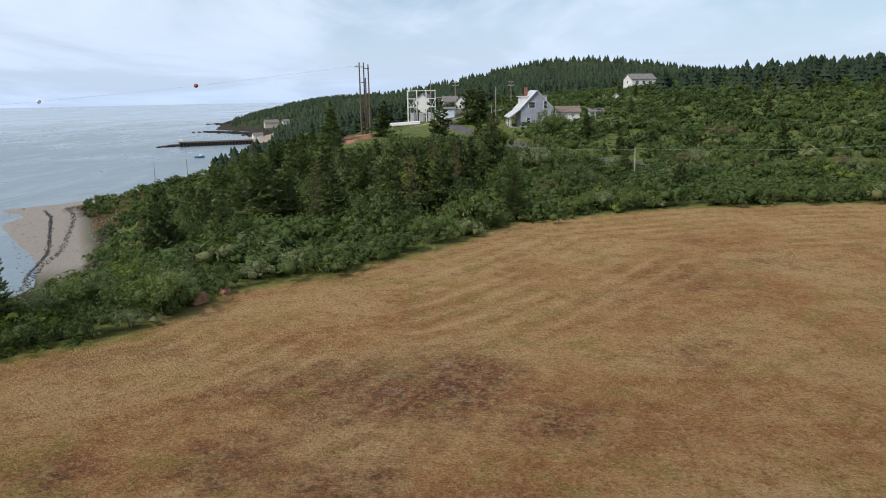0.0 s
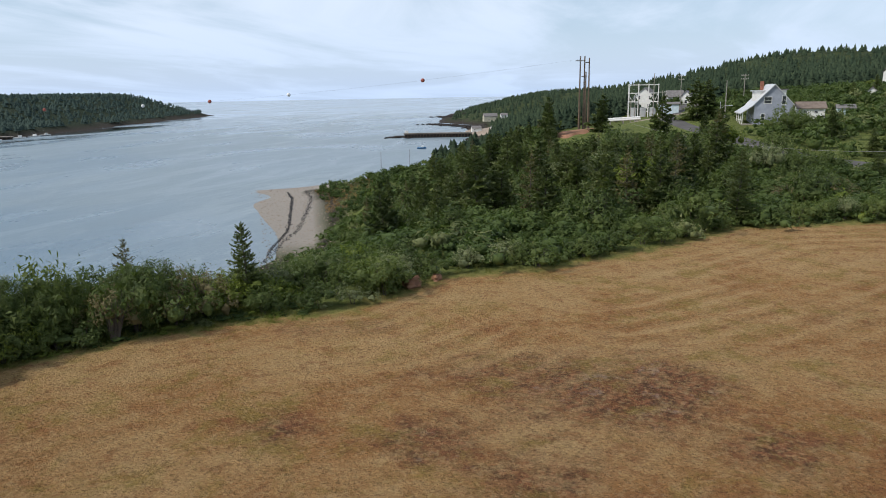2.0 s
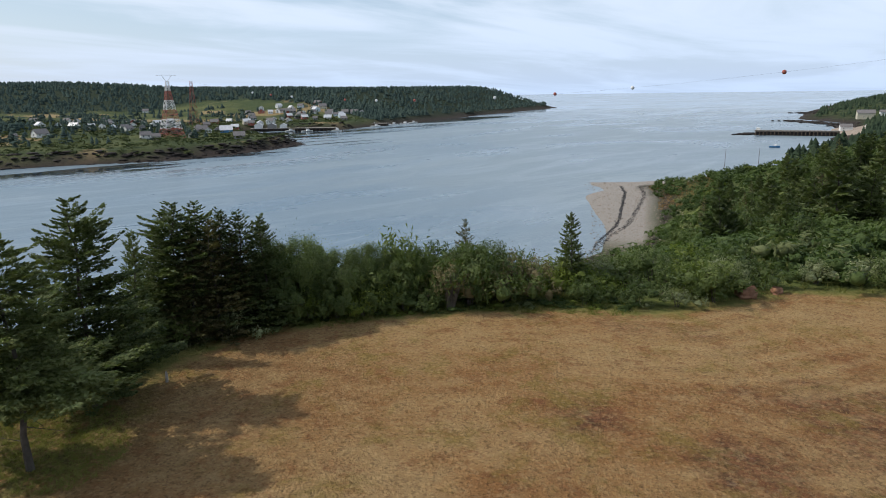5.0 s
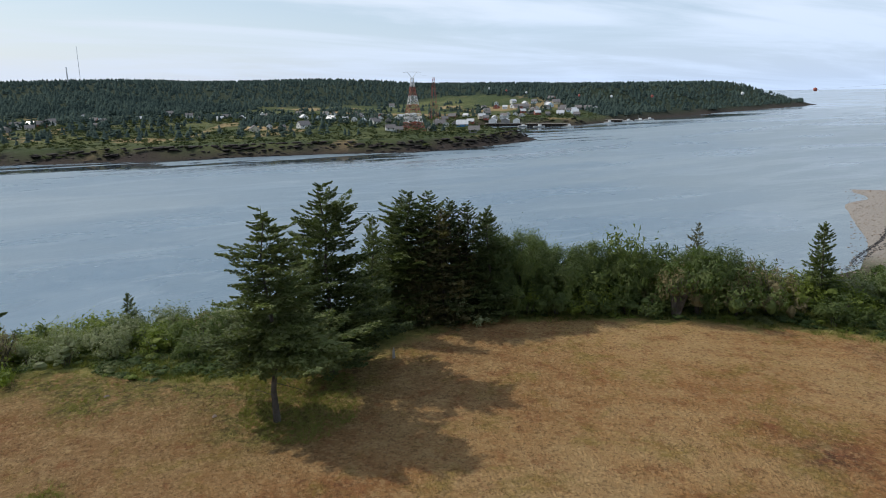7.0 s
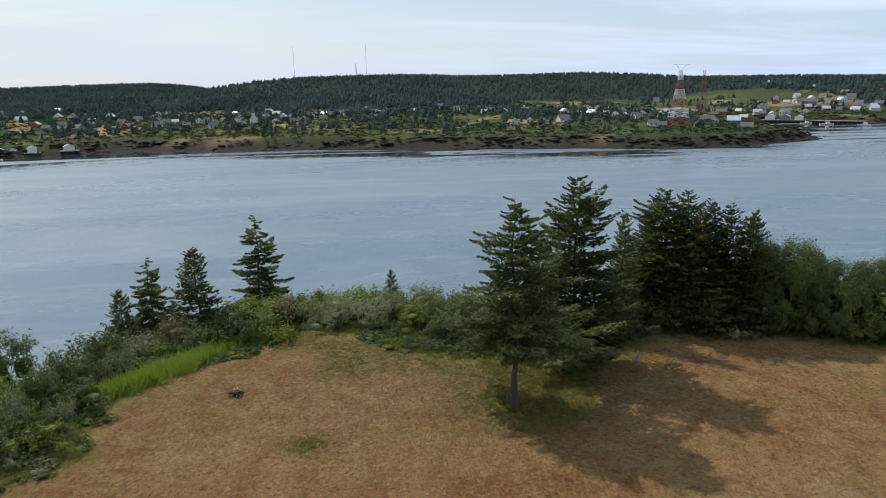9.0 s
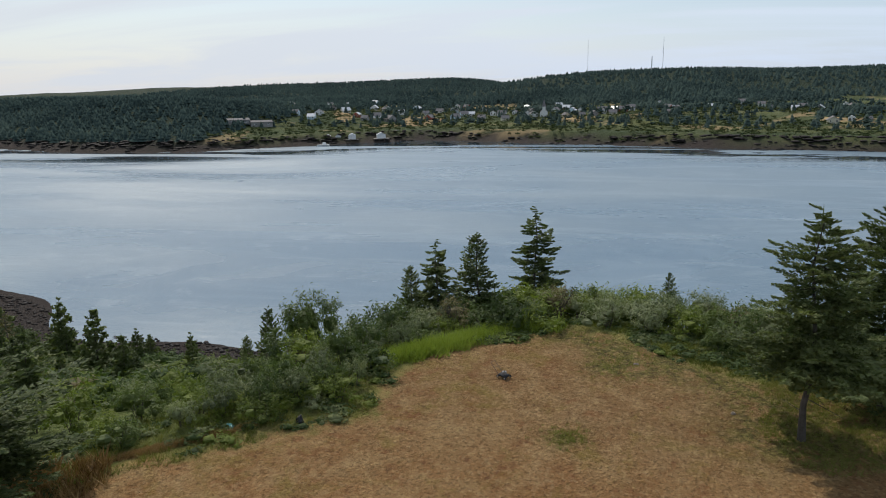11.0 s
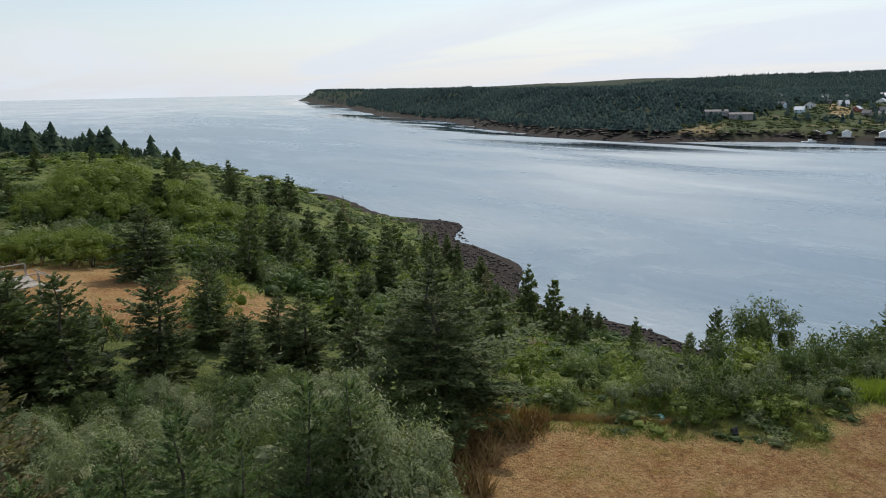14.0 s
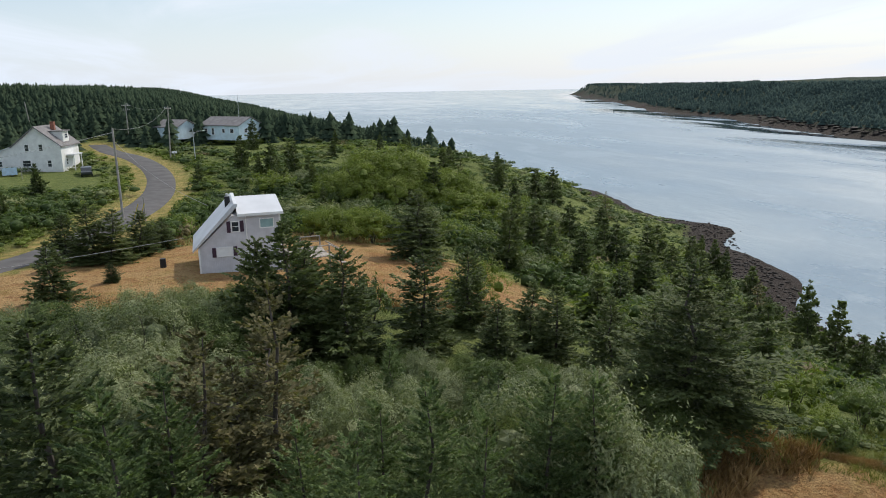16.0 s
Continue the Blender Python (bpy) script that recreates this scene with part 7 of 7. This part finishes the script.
def grasses():
    tuft = [grass_base(s, 14, 1.0, 0.6) for s in (81, 82, 83)]
    # mown stubble and hay lying over the field
    a, r = RNG.uniform(-36, 145, 40000), 17 + 62 * RNG.random(40000) ** 1.35
    x, y = polar(a, r)
    keep = signed(FIELD, x, y) > 0.3
    keep &= (swell(x, y, 1.9) + 0.7 * swell(x, y, 0.8, 2) > -0.35)
    spread_grass("hay_stubble", "dry mown stubble and loose hay on the field", [grass_base(s, 6, 1.0, 1.5) for s in (84, 85)], x[keep], y[keep], 0.06, 0.15, DRYGRASS)
    # rank grass along the rim and under the spruces
    xs, ys = [], []
    for az0, az1, r0, r1, n in ((78, 112, 35, 46, 4200), (70, 80, 28, 39, 2600), (28, 60, 44, 52, 1500), (112, 142, 25, 48, 3600), (-20, 20, 56, 90, 1600)):
        px, py = polar(RNG.uniform(az0, az1, n), RNG.uniform(r0, r1, n))
        e = signed(FIELD, px, py)
        k = ((e < 1.2 * swell(px, py, 2.2)) & (e > -6)) if az0 != 70 else (np.hypot(px + 32.5, py - 9) < 4.0 + 1.2 * swell(px, py, 1.3))
        xs.append(px[k]), ys.append(py[k])
    x, y = np.concatenate(xs), np.concatenate(ys)
    under_tree = np.hypot(x + 32.5, y - 9) < 6
    wx, wy = np.concatenate([np.stack([cx + w * 0.6 * RNG.normal(0, 1, 150), cy + w * 0.6 * RNG.normal(0, 1, 150)]) for cx, cy, w in WEEDS[:3] + WEEDS[5:8]], 1)
    spread_grass("field_weeds", "low green-brown weeds creeping into the mown field", tuft, wx, wy, 0.08, 0.22, GREENGRASS)
    f = RNG.random(900)
    k = np.array([(-35.2, -13.6), (-38.4, -10.6), (-41.2, -8.6), (-43.6, -5.0)])
    gx, gy = (np.interp(f, [0, 0.4, 0.7, 1], k[:, i]) + RNG.normal(0, 0.45, 900) for i in (0, 1))
    spread_grass("green_verge", "tall bright green grass standing at the mown edge", tuft, gx, gy, 0.45, 0.85, VERGE)
    spread_grass("rank_grass", "rank green grass along the field edge", tuft, x[~under_tree], y[~under_tree], 0.16, 0.42, GREENGRASS)
    spread_grass("short_grass", "short yellow-green grass under the spruces", tuft, x[under_tree], y[under_tree], 0.1, 0.24, GREENGRASS)
    px, py = polar(RNG.uniform(134, 146, 500), RNG.uniform(24, 31, 500))
    k = np.abs(signed(FIELD, px, py)) < 1.8
    spread_grass("tall_dry_grass", "tall brown dead grass at the field corner", tuft, px[k], py[k], 0.5, 0.9, DRYGRASS)
    for off in (0.0, 0.75, 1.6):
        f = RNG.random(420)
        px, py = (-21.8 - 3.4 * f - 0.75 * off + RNG.normal(0, 0.13, 420), -21.4 + 3.6 * f + 0.7 * off + RNG.normal(0, 0.13, 420))
        spread_grass("hay_windrow", "low ridge of raked pale hay on the stubble", tuft, px, py, 0.12, 0.26, DRYGRASS)
    px, py = polar(RNG.uniform(22.5, 27.5, 2600), RNG.uniform(235, 318, 2600))
    k = strand_top(px, py)
    spread_grass("strand_grass", "pale tufted grass behind the shingle beach", tuft, px[k], py[k], 0.3, 0.7, DRYGRASS)
    px, py = polar(RNG.uniform(160, 192, 2500), RNG.uniform(46, 80, 2500))
    k = np.abs(signed(LAWN, px, py) + 0.5) < 1.5
    spread_grass("lawn_edge_grass", "unmown pale grass round the lawn", tuft, px[k], py[k], 0.4, 0.9, DRYGRASS)


grasses()


def stone_base(seed):
    g = np.random.default_rng(seed)
    v, t, q = ball(4, 6)
    v = v * (1 + 0.22 * g.normal(0, 1, (len(v), 1))) * np.array([1, 0.75, 0.55])
    return v, [t, q]


def shore():
    stones = [stone_base(s) for s in (91, 92, 93)]
    x, y = polar(RNG.uniform(112, 146, 9000), RNG.uniform(85, 215, 9000))
    d = signed(MAINLAND, x, y)
    k = (d > -7) & (d < 13) & (RNG.random(9000) < np.where(d < 0, 0.04, 1.0))
    p = np.stack([x[k], y[k], np.maximum(land(x[k], y[k]), -0.3) + 0.05], -1)
    spread_plants("shore_rocks", "dark wet boulders along the tide line", "rocks", stones, p, 0.1, 0.5, ROCK)
    # lines of dark weed and pale drift on the shingle
    shoreline = np.array([(-90, 140), (-94, 150), (-109, 178), (-140, 225), (-160, 255)], float)
    for share, n, wob, big, label in ((0.42, 1000, 0.28, 0.26, "dark line of drift weed along the shingle beach"), (0.66, 700, 0.5, 0.2, "broken line of drift weed along the shingle beach")):
        yy = RNG.uniform(146, 250, n)
        xx = np.interp(yy, shoreline[:, 1], shoreline[:, 0])
        off = (26 * smooth(yy, 140, 235) + 3) * share + RNG.normal(0, wob, n) + 0.5 * np.sin(yy / 9)
        px, py = xx + 0.84 * off, yy + 0.55 * off
        p = np.stack([px, py, land(px, py) + 0.03], -1)
        spread_plants("weed_line", label, "seaweed", stones, p, 0.12, big, DARK)
    x, y = polar(RNG.uniform(24, 33, 1500), RNG.uniform(160, 310, 1500))
    d = signed(MAINLAND, x, y)
    k = (d > -1) & (d < 26)
    p = np.stack([x[k], y[k], np.maximum(land(x[k], y[k]), 0) + 0.03], -1)
    spread_plants("beach_cobbles", "pale cobbles scattered on the shingle beach", "stones", stones, p, 0.08, 0.3, GRAVEL)
    # rubble along the pier and black ledges past it
    xs, ys = [], []
    for x0, y0, x1, y1, wide, n in ((-230, 609, -164, 631, 4, 260), (-232, 600, -224, 612, 4, 60), (-275, 850, -205, 790, 9, 240), (-345, 1110, -290, 1050, 12, 200), (-205, 770, -170, 690, 7, 160)):
        f = RNG.random(n)
        xs.append(x0 + (x1 - x0) * f + RNG.normal(0, wide * 0.6, n)), ys.append(y0 + (y1 - y0) * f + RNG.normal(0, wide * 0.6, n))
    px, py = np.concatenate(xs), np.concatenate(ys)
    p = np.stack([px, py, np.maximum(land(px, py), 0.2)], -1)
    spread_plants("pier_rubble", "dark boulders and ledges round the pier", "rocks", stones, p, 0.9, 2.6, ROCK)
    # island shore rocks
    a = RNG.uniform(40, 140, 34000)
    x, y = polar(a, RNG.uniform(425, 800, 34000))
    e = signed(ISLAND, x, y)
    k = (e > -4) & (e < 12)
    p = np.stack([x[k], y[k], np.maximum(land(x[k], y[k]), -0.4)], -1)
    spread_plants("island_rocks", "dark rocky ledges along the island shore", "rocks", stones, p, 0.5, 1.3, ROCK, (1.2, 3.2))


shore()
for i in range(9):
    x, y = -128 + RNG.normal(0, 5), 287 + RNG.normal(0, 5)
    lg = thing("driftwood_log", "bleached driftwood log on the beach", "log", "driftwood", at=pose(x, y, height(x, y) + 0.15, 0, 90, RNG.uniform(0, 180)))
    part("stem", beam(bmesh.new(), (0, 0, -2.2), (0, 0, 2.2), 0.2, 0.13, 7), TRIM, lg)
